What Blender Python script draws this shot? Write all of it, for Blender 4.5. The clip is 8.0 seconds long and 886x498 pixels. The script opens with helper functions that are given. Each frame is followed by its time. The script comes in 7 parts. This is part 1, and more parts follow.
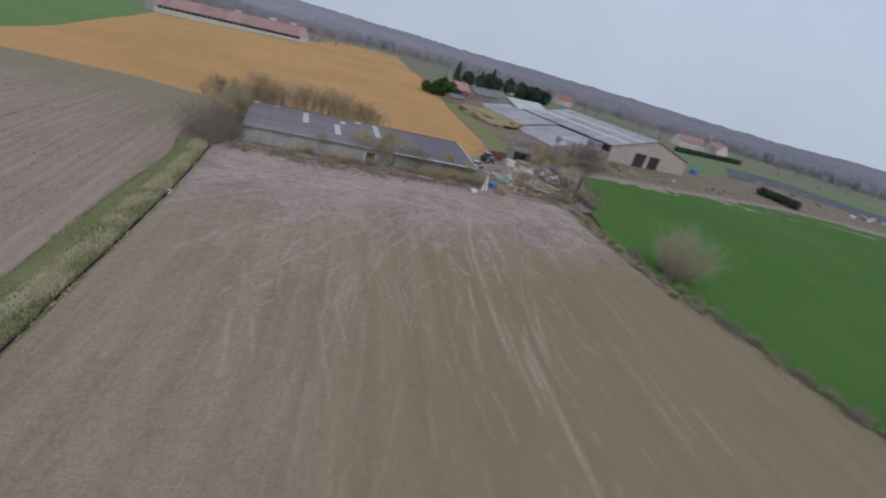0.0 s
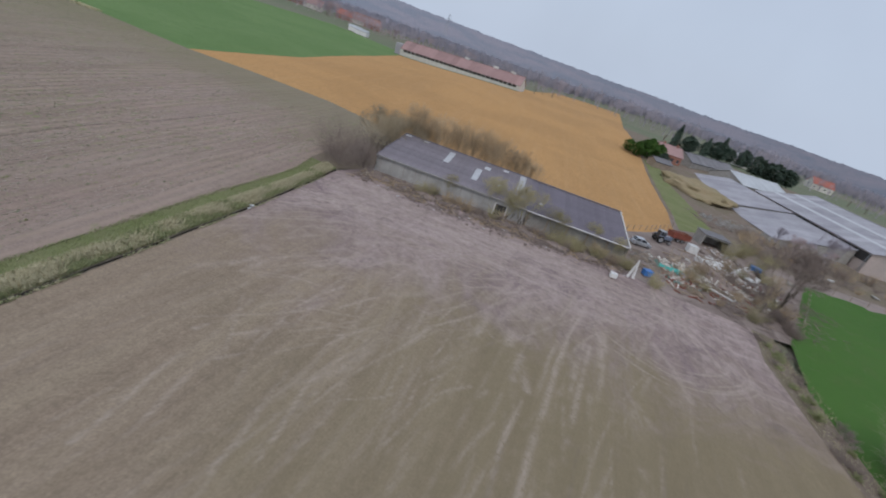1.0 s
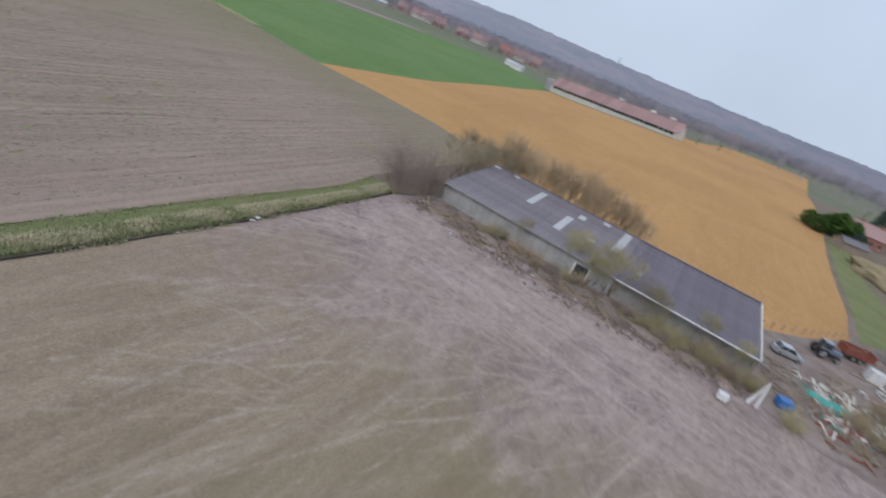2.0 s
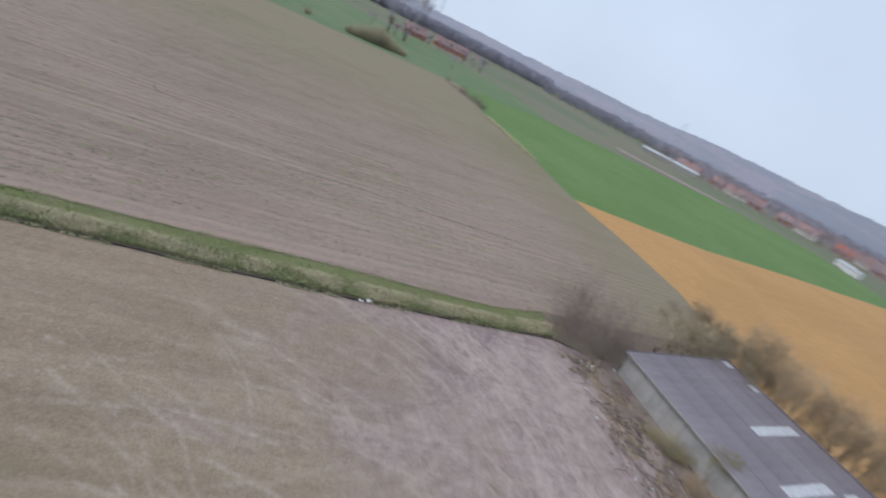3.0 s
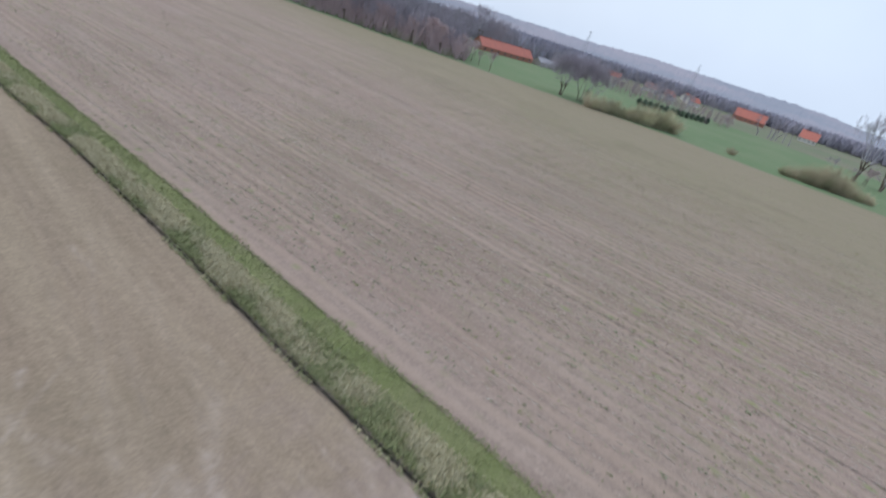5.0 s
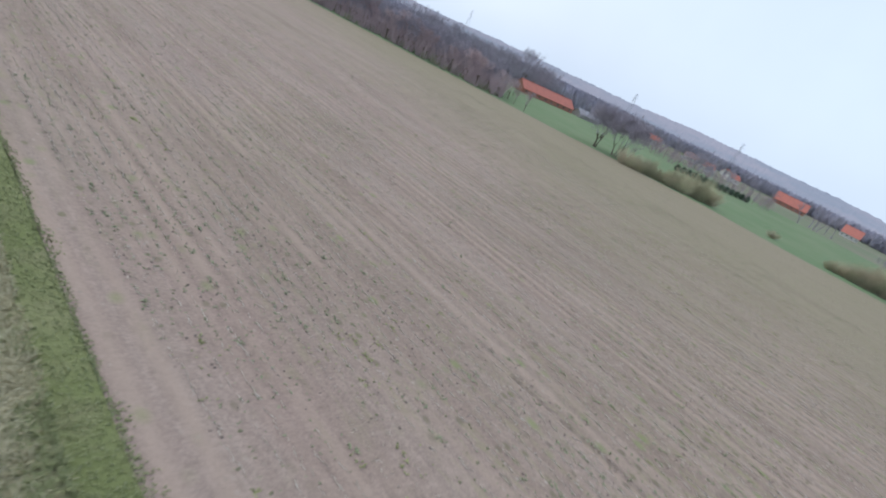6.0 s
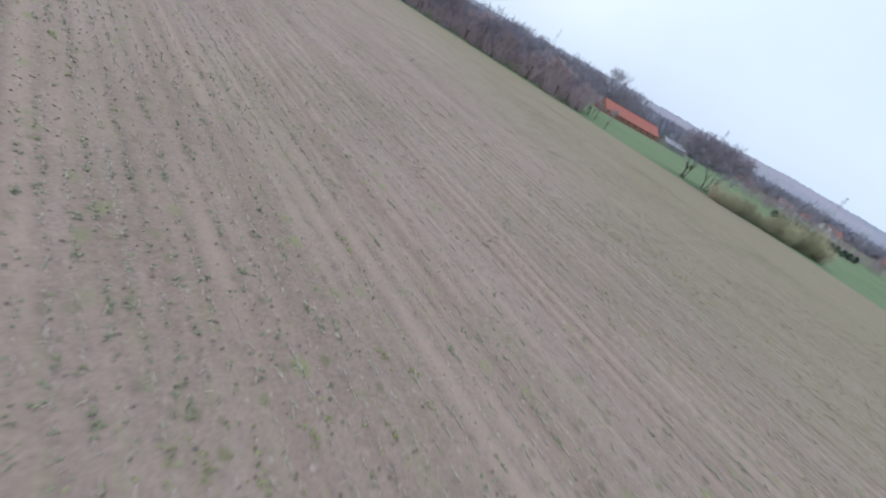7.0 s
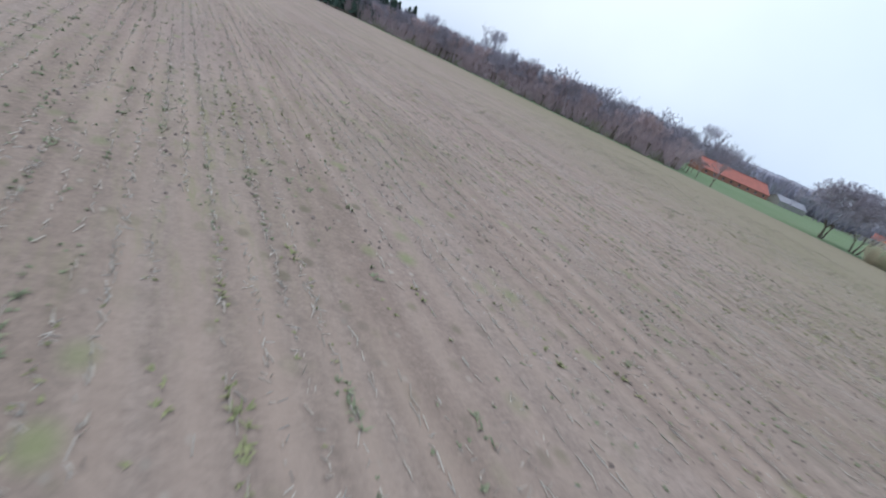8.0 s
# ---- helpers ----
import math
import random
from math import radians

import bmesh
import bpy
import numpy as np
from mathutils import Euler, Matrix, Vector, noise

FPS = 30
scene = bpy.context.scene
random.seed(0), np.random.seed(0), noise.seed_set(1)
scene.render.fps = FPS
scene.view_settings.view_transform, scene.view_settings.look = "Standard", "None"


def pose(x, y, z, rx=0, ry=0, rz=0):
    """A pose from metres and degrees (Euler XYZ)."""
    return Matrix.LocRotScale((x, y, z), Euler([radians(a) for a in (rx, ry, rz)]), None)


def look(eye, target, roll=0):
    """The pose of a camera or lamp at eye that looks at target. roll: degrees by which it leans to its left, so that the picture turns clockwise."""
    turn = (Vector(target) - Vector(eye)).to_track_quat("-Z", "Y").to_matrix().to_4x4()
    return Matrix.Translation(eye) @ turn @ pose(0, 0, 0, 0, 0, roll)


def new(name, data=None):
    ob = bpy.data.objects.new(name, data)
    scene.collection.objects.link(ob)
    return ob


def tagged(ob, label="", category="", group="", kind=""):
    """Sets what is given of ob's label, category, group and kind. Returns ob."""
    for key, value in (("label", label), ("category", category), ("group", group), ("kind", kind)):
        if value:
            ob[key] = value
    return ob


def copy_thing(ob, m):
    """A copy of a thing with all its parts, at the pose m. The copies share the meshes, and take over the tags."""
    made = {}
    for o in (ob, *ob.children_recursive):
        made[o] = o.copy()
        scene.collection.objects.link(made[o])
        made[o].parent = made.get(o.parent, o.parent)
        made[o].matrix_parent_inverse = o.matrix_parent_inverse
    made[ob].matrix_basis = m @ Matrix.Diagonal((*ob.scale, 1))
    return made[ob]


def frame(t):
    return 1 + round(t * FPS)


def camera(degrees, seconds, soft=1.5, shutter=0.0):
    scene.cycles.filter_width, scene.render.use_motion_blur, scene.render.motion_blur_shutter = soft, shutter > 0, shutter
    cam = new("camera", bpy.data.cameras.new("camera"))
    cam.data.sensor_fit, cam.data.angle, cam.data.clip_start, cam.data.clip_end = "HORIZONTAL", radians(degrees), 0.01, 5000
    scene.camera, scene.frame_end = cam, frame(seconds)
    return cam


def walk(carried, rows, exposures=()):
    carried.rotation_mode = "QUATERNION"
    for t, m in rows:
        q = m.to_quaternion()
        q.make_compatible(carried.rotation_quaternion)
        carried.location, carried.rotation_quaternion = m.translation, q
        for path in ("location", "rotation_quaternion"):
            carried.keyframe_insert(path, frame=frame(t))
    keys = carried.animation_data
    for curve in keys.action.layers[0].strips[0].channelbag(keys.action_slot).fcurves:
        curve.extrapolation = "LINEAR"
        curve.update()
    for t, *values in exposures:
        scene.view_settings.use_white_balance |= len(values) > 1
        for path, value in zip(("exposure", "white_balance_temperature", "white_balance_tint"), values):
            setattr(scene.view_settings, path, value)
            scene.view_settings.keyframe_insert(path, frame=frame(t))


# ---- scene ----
cam = camera(87.09, 8.0, soft=1.9, shutter=0.3)
PATH = [
    (0, (0.01, 0.00, 23.51), (2.28, 18.39, 15.98), 16.54),
    (0.5, (5.80, 7.39, 24.13), (3.90, 25.80, 16.57), 19.21),
    (1, (10.28, 15.57, 25.15), (4.40, 32.86, 16.98), 20.23),
    (1.2, (10.85, 18.76, 25.14), (4.39, 35.79, 16.88), 20.10),
    (2.3, (12.72, 38.14, 25.08), (-0.41, 50.50, 16.42), 26.10),
    (2.5, (11.94, 41.14, 24.90), (-2.84, 52.01, 16.94), 29.18),
    (3, (9.38, 48.97, 24.50), (-8.33, 53.46, 16.37), 27.11),
    (3.5, (4.19, 55.83, 23.72), (-13.12, 53.27, 14.03), 24.11),
    (4, (-1.57, 59.04, 22.42), (-16.77, 51.29, 11.99), 24.88),
    (4.5, (-6.94, 58.87, 21.40), (-19.99, 48.65, 10.20), 18.11),
    (5, (-13.16, 58.30, 20.16), (-26.71, 46.66, 11.16), 17.98),
    (5.2, (-15.69, 57.92, 20.16), (-29.44, 45.94, 11.96), 17.42),
    (6.3, (-29.53, 50.43, 16.10), (-42.10, 37.26, 7.82), 28.88),
    (6.5, (-31.62, 48.80, 15.36), (-43.89, 35.50, 6.85), 29.81),
    (7, (-37.44, 43.21, 12.73), (-48.48, 28.93, 4.12), 30.51),
    (7.5, (-42.43, 36.05, 9.80), (-51.75, 20.34, 1.66), 30.79),
    (8, (-46.12, 30.08, 7.20), (-53.60, 13.12, -0.31), 23.85),
]
walk(cam, [(t, look(eye, target, roll)) for t, eye, target, roll in PATH],
     exposures=[(0.0, 0.13, 6350, 10), (1.2, 0.28, 6300, 10), (2.5, 0.48, 6250, 9.5), (4.0, 0.6, 6250, 9), (5.2, 0.69, 6200, 8), (6.5, 0.74, 6100, 7), (8.0, 0.73, 5980, 7)])

# ---------------------------------------------------------------- light
world = bpy.data.worlds.new("overcast_sky")
scene.world = world
world.use_nodes = True
wn, wl = world.node_tree.nodes, world.node_tree.links
wn.clear()
sky = wn.new("ShaderNodeTexSky")
sky.sky_type, sky.sun_disc = "NISHITA", False
sky.sun_elevation, sky.sun_rotation = radians(38), radians(200)
sky.air_density, sky.dust_density, sky.ozone_density = 1.0, 6.0, 1.0
grade = wn.new("ShaderNodeMix")
grade.data_type = "RGBA"
grade.inputs["Factor"].default_value = 0.88
grade.inputs["B"].default_value = (6.45, 7.3, 8.75, 1)
sky_dir = wn.new("ShaderNodeTexCoord")
cloud = wn.new("ShaderNodeTexNoise")
cloud.inputs["Scale"].default_value, cloud.inputs["Detail"].default_value, cloud.inputs["Roughness"].default_value = 2.2, 4.0, 0.5
soft_cloud = wn.new("ShaderNodeMapRange")
for key, value in (("From Min", 0.3), ("From Max", 0.7), ("To Min", 0.93), ("To Max", 1.05)):
    soft_cloud.inputs[key].default_value = value
veil = wn.new("ShaderNodeMix")
veil.data_type, veil.blend_type = "RGBA", "MULTIPLY"
veil.inputs["Factor"].default_value = 1.0
wl.new(sky_dir.outputs["Generated"], cloud.inputs["Vector"])
wl.new(cloud.outputs[0], soft_cloud.inputs["Value"])
wl.new(soft_cloud.outputs[0], veil.inputs["B"])
wbg = wn.new("ShaderNodeBackground")
wbg.inputs["Strength"].default_value = 0.075
wout = wn.new("ShaderNodeOutputWorld")
wl.new(sky.outputs[0], grade.inputs["A"])
wl.new(grade.outputs["Result"], veil.inputs["A"])
wl.new(veil.outputs["Result"], wbg.inputs["Color"])
wl.new(wbg.outputs[0], wout.inputs[0])
sun = new("sun", bpy.data.lights.new("sun", "SUN"))
sun.data.energy, sun.data.angle, sun.data.color = 0.75, radians(30), (1.0, 0.93, 0.86)
sun.matrix_world = look((0, 0, 400), (-110, 300, 0))

# ---------------------------------------------------------------- materials
def node(nt, kind, inputs=(), **props):
    n = nt.nodes.new(kind)
    for key, value in props.items():
        setattr(n, key, value)
    for key, value in dict(inputs).items():
        if isinstance(value, bpy.types.NodeSocket):
            nt.links.new(value, n.inputs[key])
        else:
            n.inputs[key].default_value = value
    return n


def rgb(c):
    return (c[0], c[1], c[2], 1.0)


def mix(nt, fac, a, b, blend="MIX"):
    n = node(nt, "ShaderNodeMix", data_type="RGBA", blend_type=blend)
    for key, value in ((0, fac), (6, a), (7, b)):
        if isinstance(value, bpy.types.NodeSocket):
            nt.links.new(value, n.inputs[key])
        else:
            n.inputs[key].default_value = value if key == 0 else rgb(value)
    return n.outputs[2]


def ramp(nt, fac, lo, hi, smooth=True):
    n = node(nt, "ShaderNodeMapRange", {"Value": fac, "From Min": lo, "From Max": hi}, interpolation_type="SMOOTHSTEP" if smooth else "LINEAR")
    return n.outputs[0]


def math_node(nt, op, a, b=0.0):
    n = node(nt, "ShaderNodeMath", operation=op)
    for k, value in ((0, a), (1, b)):
        if isinstance(value, bpy.types.NodeSocket):
            nt.links.new(value, n.inputs[k])
        else:
            n.inputs[k].default_value = value
    return n.outputs[0]


def noise_tex(nt, vec, scale, detail=4.0, rough=0.6, distort=0.0):
    return node(nt, "ShaderNodeTexNoise", {"Vector": vec, "Scale": scale, "Detail": detail, "Roughness": rough, "Distortion": distort}).outputs[0]


def turned(nt, vec, degrees, sx=1.0, sy=1.0):
    """Coordinates whose x runs along the given heading."""
    rot = node(nt, "ShaderNodeMapping", {"Vector": vec, "Rotation": (0, 0, radians(-degrees))})
    return node(nt, "ShaderNodeMapping", {"Vector": rot.outputs[0], "Scale": (sx, sy, 1)}).outputs[0]


def base_mat(name, rough=0.9, metal=0.0, spec=0.3):
    m = bpy.data.materials.new(name)
    m.use_nodes = True
    nt = m.node_tree
    b = nt.nodes["Principled BSDF"]
    b.inputs["Roughness"].default_value, b.inputs["Metallic"].default_value = rough, metal
    b.inputs["Specular IOR Level"].default_value = spec
    return m, nt, b


def set_bump(nt, b, height, strength=0.5, distance=0.05):
    n = node(nt, "ShaderNodeBump", {"Height": height, "Strength": strength, "Distance": distance})
    nt.links.new(n.outputs[0], b.inputs["Normal"])


def worn(name, c1, c2, scale=2.0, rough=0.85, metal=0.0, fine=25.0, bump=0.2, spread=0.12, spec=0.3):
    """A general weathered surface: stains at one scale, grain at another, and a change from thing to thing."""
    m, nt, b = base_mat(name, rough, metal, spec)
    co = node(nt, "ShaderNodeTexCoord").outputs["Object"]
    n1, n2 = noise_tex(nt, co, scale, 5, 0.65, 0.3), noise_tex(nt, co, fine, 3, 0.6)
    col = mix(nt, ramp(nt, n1, 0.36, 0.66), c1, c2)
    lum = ramp(nt, n2, 0.2, 0.8, False)
    grain = mix(nt, lum, (1 - spread,) * 3, (1 + spread,) * 3)
    col = mix(nt, 1.0, col, grain, "MULTIPLY")
    rnd = node(nt, "ShaderNodeObjectInfo").outputs["Random"]
    per = mix(nt, rnd, (1 - spread,) * 3, (1 + spread,) * 3)
    col = mix(nt, 1.0, col, per, "MULTIPLY")
    nt.links.new(col, b.inputs["Base Color"])
    if bump:
        set_bump(nt, b, n2, bump, 0.02)
    return m


def twig_mat(name, c1, c2):
    m, nt, b = base_mat(name, 0.95, 0, 0.1)
    isl = node(nt, "ShaderNodeNewGeometry").outputs["Random Per Island"]
    rnd = node(nt, "ShaderNodeObjectInfo").outputs["Random"]
    col = mix(nt, isl, c1, c2)
    col = mix(nt, 1.0, col, mix(nt, rnd, (0.8,) * 3, (1.2,) * 3), "MULTIPLY")
    nt.links.new(col, b.inputs["Base Color"])
    return m


def field_mat(name, c_a, c_b, c_streak, heading, big=0.02, streak=0.5, spacing=0.0, furrow=0.15, bump=0.6, weeds=None, weed_amt=0.0, extra=None, bands=None, weed_from=0.5, run=0.025):
    """Farmland: drifts of two soil colours, streaks along the heading, furrows, crumbs and weeds."""
    m, nt, b = base_mat(name, 0.97, 0, 0.15)
    co = node(nt, "ShaderNodeTexCoord").outputs["Object"]
    along = turned(nt, co, heading, run, 1.0)
    short = turned(nt, co, heading, 0.18, 1.0)
    col = mix(nt, ramp(nt, noise_tex(nt, co, big, 4, 0.6, 0.5), 0.38, 0.64), c_a, c_b)
    st = noise_tex(nt, along, 0.55, 5, 0.7)
    col = mix(nt, math_node(nt, "MULTIPLY", ramp(nt, st, 0.42, 0.72), streak), col, c_streak)
    if bands:
        bw = node(nt, "ShaderNodeTexWave", {"Vector": turned(nt, co, heading + 90), "Scale": 6.2832 / 20.0 / bands[0], "Distortion": 2.2, "Detail": 3.0, "Detail Scale": 0.25},
                  wave_type="BANDS", bands_direction="X").outputs[1]
        broken_up = ramp(nt, noise_tex(nt, turned(nt, co, heading, 0.2, 1.0), 0.12, 4, 0.6), 0.3, 0.6)
        col = mix(nt, math_node(nt, "MULTIPLY", math_node(nt, "MULTIPLY", bw, broken_up), bands[1]), col, bands[2])
    st2 = noise_tex(nt, short, 2.2, 4, 0.7)
    col = mix(nt, 1.0, col, mix(nt, st2, (0.8,) * 3, (1.2,) * 3), "MULTIPLY")
    fine = noise_tex(nt, co, 5.0, 5, 0.75)
    col = mix(nt, 1.0, col, mix(nt, ramp(nt, fine, 0.25, 0.75, False), (0.74,) * 3, (1.26,) * 3), "MULTIPLY")
    crumbs = noise_tex(nt, co, 1.3, 6, 0.8)
    col = mix(nt, 1.0, col, mix(nt, ramp(nt, crumbs, 0.3, 0.7, False), (0.84,) * 3, (1.16,) * 3), "MULTIPLY")
    height = math_node(nt, "ADD", math_node(nt, "MULTIPLY", fine, 0.5), math_node(nt, "MULTIPLY", st2, 0.6))
    if spacing:
        wv = node(nt, "ShaderNodeTexWave", {"Vector": turned(nt, co, heading + 90), "Scale": 6.2832 / 20.0 / spacing, "Distortion": 0.5, "Detail": 2.0, "Detail Scale": 0.6},
                  wave_type="BANDS", bands_direction="X")
        gate = ramp(nt, noise_tex(nt, turned(nt, co, heading, 0.1, 0.6), 0.35, 3), 0.35, 0.65)
        f = math_node(nt, "MULTIPLY", wv.outputs[1], gate)
        col = mix(nt, math_node(nt, "MULTIPLY", f, furrow), col, tuple(v * 1.5 for v in c_b))
        height = math_node(nt, "ADD", height, math_node(nt, "MULTIPLY", f, 0.9))
    if weeds:
        patch = ramp(nt, noise_tex(nt, turned(nt, co, heading, 0.3, 1.0), 0.07, 4, 0.65), weed_from, weed_from + 0.2)
        dots = ramp(nt, noise_tex(nt, short, 1.3, 5, 0.8), 0.48, 0.68)
        col = mix(nt, math_node(nt, "MULTIPLY", math_node(nt, "MULTIPLY", patch, dots), weed_amt), col, weeds)
    if extra:
        col = extra(nt, co, col)
    nt.links.new(col, b.inputs["Base Color"])
    set_bump(nt, b, height, bump, 0.12)
    return m


def apron(nt, co, col):
    """Bare, driven-over earth that the field turns into along the barn: paler, with a violet cast, streaked by wheels."""
    sep = node(nt, "ShaderNodeSeparateXYZ", {"Vector": co})
    s = math_node(nt, "ADD", math_node(nt, "MULTIPLY", sep.outputs[0], -0.25), math_node(nt, "MULTIPLY", sep.outputs[1], 0.92))
    wob = math_node(nt, "MULTIPLY", noise_tex(nt, co, 0.07, 7, 0.72, 1.2), 44.0)
    s = math_node(nt, "ADD", s, wob)
    f = ramp(nt, s, 66.0, 90.0)
    east = math_node(nt, "ADD", sep.outputs[0], math_node(nt, "MULTIPLY", noise_tex(nt, turned(nt, co, 97.5, 0.25, 1.0), 0.09, 5, 0.65), 40.0))
    col = mix(nt, math_node(nt, "MULTIPLY", ramp(nt, east, 6.0, 34.0), 0.65), col, (0.218, 0.18, 0.105))
    dirt = mix(nt, ramp(nt, noise_tex(nt, co, 0.09, 5, 0.7, 1.2), 0.36, 0.62), (0.268, 0.205, 0.2), (0.35, 0.278, 0.268))
    for turn, size, tone in ((14, 0.8, (0.46, 0.38, 0.355)), (150, 0.6, (0.405, 0.332, 0.312)), (95, 0.7, (0.225, 0.178, 0.168))):
        st = noise_tex(nt, turned(nt, co, turn, 0.09, 1.0), size, 4, 0.7, 0.6)
        dirt = mix(nt, math_node(nt, "MULTIPLY", ramp(nt, st, 0.5, 0.72), 0.6), dirt, tone)
    damp = ramp(nt, noise_tex(nt, co, 0.11, 6, 0.7, 1.5), 0.5, 0.66)
    dirt = mix(nt, math_node(nt, "MULTIPLY", damp, 0.8), dirt, (0.20, 0.15, 0.165))
    dirt = mix(nt, 1.0, dirt, mix(nt, ramp(nt, noise_tex(nt, co, 0.9, 7, 0.8, 0.6), 0.3, 0.72, False), (0.66,) * 3, (1.4,) * 3), "MULTIPLY")
    col = mix(nt, math_node(nt, "MULTIPLY", f, 0.88), col, dirt)
    dust = node(nt, "ShaderNodeAttribute", attribute_name="dust").outputs["Fac"]
    mud = node(nt, "ShaderNodeAttribute", attribute_name="mud").outputs["Fac"]
    crumb = ramp(nt, noise_tex(nt, co, 2.2, 5, 0.75), 0.25, 0.62)
    col = mix(nt, math_node(nt, "MULTIPLY", math_node(nt, "MULTIPLY", dust, crumb), 0.85), col, (0.455, 0.38, 0.325))
    return mix(nt, math_node(nt, "MULTIPLY", math_node(nt, "MULTIPLY", mud, crumb), 0.7), col, (0.155, 0.125, 0.105))


def row_dots(nt, co, col):
    """Weeds, clods and bits of stalk along the rows: small spots, each with a tone of its own."""
    gate = ramp(nt, noise_tex(nt, turned(nt, co, 102.5, 0.35, 1.0), 0.06, 4, 0.6), 0.32, 0.54)
    west = node(nt, "ShaderNodeSeparateXYZ", {"Vector": co}).outputs[0]
    west = math_node(nt, "ADD", west, math_node(nt, "MULTIPLY", noise_tex(nt, co, 0.03, 4, 0.6), 60.0))
    col = mix(nt, math_node(nt, "MULTIPLY", ramp(nt, west, -30.0, -115.0), 0.68), col, (0.236, 0.212, 0.134))
    north = node(nt, "ShaderNodeSeparateXYZ", {"Vector": co}).outputs[1]
    north = math_node(nt, "ADD", north, math_node(nt, "MULTIPLY", noise_tex(nt, co, 0.05, 5, 0.65), 50.0))
    col = mix(nt, math_node(nt, "MULTIPLY", ramp(nt, north, 98.0, 128.0), 0.6), col, (0.215, 0.195, 0.118))
    for scale, lo, hi, share, tones in ((1.25, 0.36, 0.12, 0.45, ((0.16, 0.162, 0.08), (0.145, 0.115, 0.092))), (2.6, 0.3, 0.12, 0.55, ((0.43, 0.375, 0.315), (0.19, 0.16, 0.13))),
                                        (0.8, 0.40, 0.05, 0.58, ((0.225, 0.255, 0.105), (0.20, 0.225, 0.11)))):
        vo = node(nt, "ShaderNodeTexVoronoi", {"Vector": turned(nt, co, 102.5, 0.7, 1.0), "Scale": scale, "Randomness": 0.85})
        tone = node(nt, "ShaderNodeSeparateColor", {"Color": vo.outputs["Color"]})
        spot = math_node(nt, "MULTIPLY", ramp(nt, vo.outputs["Distance"], lo, hi), ramp(nt, tone.outputs[0], share, share + 0.05))
        spot = math_node(nt, "MULTIPLY", spot, gate)
        col = mix(nt, math_node(nt, "MULTIPLY", spot, 0.72), col, mix(nt, tone.outputs[1], tones[0], tones[1]))
    return col


def grass_mat(name, c1, c2, c3, big=0.03, bump=0.7):
    m, nt, b = base_mat(name, 0.95, 0, 0.15)
    co = node(nt, "ShaderNodeTexCoord").outputs["Object"]
    col = mix(nt, ramp(nt, noise_tex(nt, co, big, 5, 0.6, 0.4), 0.36, 0.66), c1, c2)
    col = mix(nt, ramp(nt, noise_tex(nt, co, 0.4, 6, 0.7), 0.45, 0.8), col, c3)
    fine = noise_tex(nt, co, 4.0, 6, 0.8)
    col = mix(nt, 1.0, col, mix(nt, ramp(nt, fine, 0.25, 0.75, False), (0.8,) * 3, (1.2,) * 3), "MULTIPLY")
    nt.links.new(col, b.inputs["Base Color"])
    set_bump(nt, b, fine, bump, 0.15)
    return m


SOIL = field_mat("dry_soil", (0.268, 0.208, 0.154), (0.224, 0.178, 0.126), (0.33, 0.263, 0.203), 97.5, spacing=1.3, furrow=0.16, streak=0.5, extra=apron,
                 bands=(4.2, 0.6, (0.325, 0.262, 0.19)))
STUBBLE = field_mat("stubble_soil", (0.282, 0.211, 0.179), (0.245, 0.189, 0.152), (0.35, 0.28, 0.235), 102.5, spacing=1.5, furrow=0.75, streak=0.5,
                    weeds=(0.255, 0.238, 0.135), weed_amt=0.8, bands=(9.0, 0.25, (0.35, 0.293, 0.252)), weed_from=0.42, run=0.07, extra=row_dots)
ORANGE = field_mat("sprayed_cover_crop", (0.49, 0.283, 0.118), (0.425, 0.247, 0.105), (0.52, 0.33, 0.165), 104, streak=0.3, bump=0.4)
GREEN_CROP = grass_mat("young_wheat", (0.13, 0.215, 0.075), (0.155, 0.24, 0.09), (0.11, 0.18, 0.062))
MEADOW = grass_mat("meadow_grass", (0.06, 0.14, 0.028), (0.075, 0.16, 0.034), (0.09, 0.148, 0.042))
PASTURE = grass_mat("pasture_grass", (0.135, 0.20, 0.10), (0.165, 0.215, 0.118), (0.19, 0.205, 0.13))
VERGE = grass_mat("verge_grass", (0.25, 0.235, 0.135), (0.30, 0.275, 0.17), (0.205, 0.215, 0.105), big=0.15)
VERGE_GREEN = grass_mat("mown_verge", (0.175, 0.20, 0.082), (0.21, 0.225, 0.105), (0.225, 0.215, 0.125), big=0.2)
SCRUB = grass_mat("scrub_ground", (0.215, 0.17, 0.135), (0.18, 0.155, 0.10), (0.275, 0.22, 0.19), big=0.06)
DRY_BANK = grass_mat("dry_grass_bank", (0.33, 0.265, 0.165), (0.27, 0.225, 0.13), (0.38, 0.31, 0.20), big=0.2)
YARD = worn("yard_dirt", (0.20, 0.155, 0.135), (0.28, 0.23, 0.205), 0.25, 0.95, fine=6.0, bump=0.6, spread=0.18)
TRACK = worn("track_gravel", (0.30, 0.24, 0.215), (0.235, 0.19, 0.17), 0.3, 0.95, fine=8.0, bump=0.5, spread=0.15)
FARLAND = field_mat("distant_farmland", (0.16, 0.185, 0.115), (0.21, 0.195, 0.145), (0.145, 0.165, 0.105), 30, big=0.006, streak=0.4)
DITCH = worn("wet_ditch_soil", (0.18, 0.145, 0.115), (0.26, 0.215, 0.17), 1.0, 0.9, fine=10)
RENDER_WALL = worn("weathered_render", (0.42, 0.41, 0.40), (0.33, 0.325, 0.31), 0.6, 0.9, fine=6.0, bump=0.2)
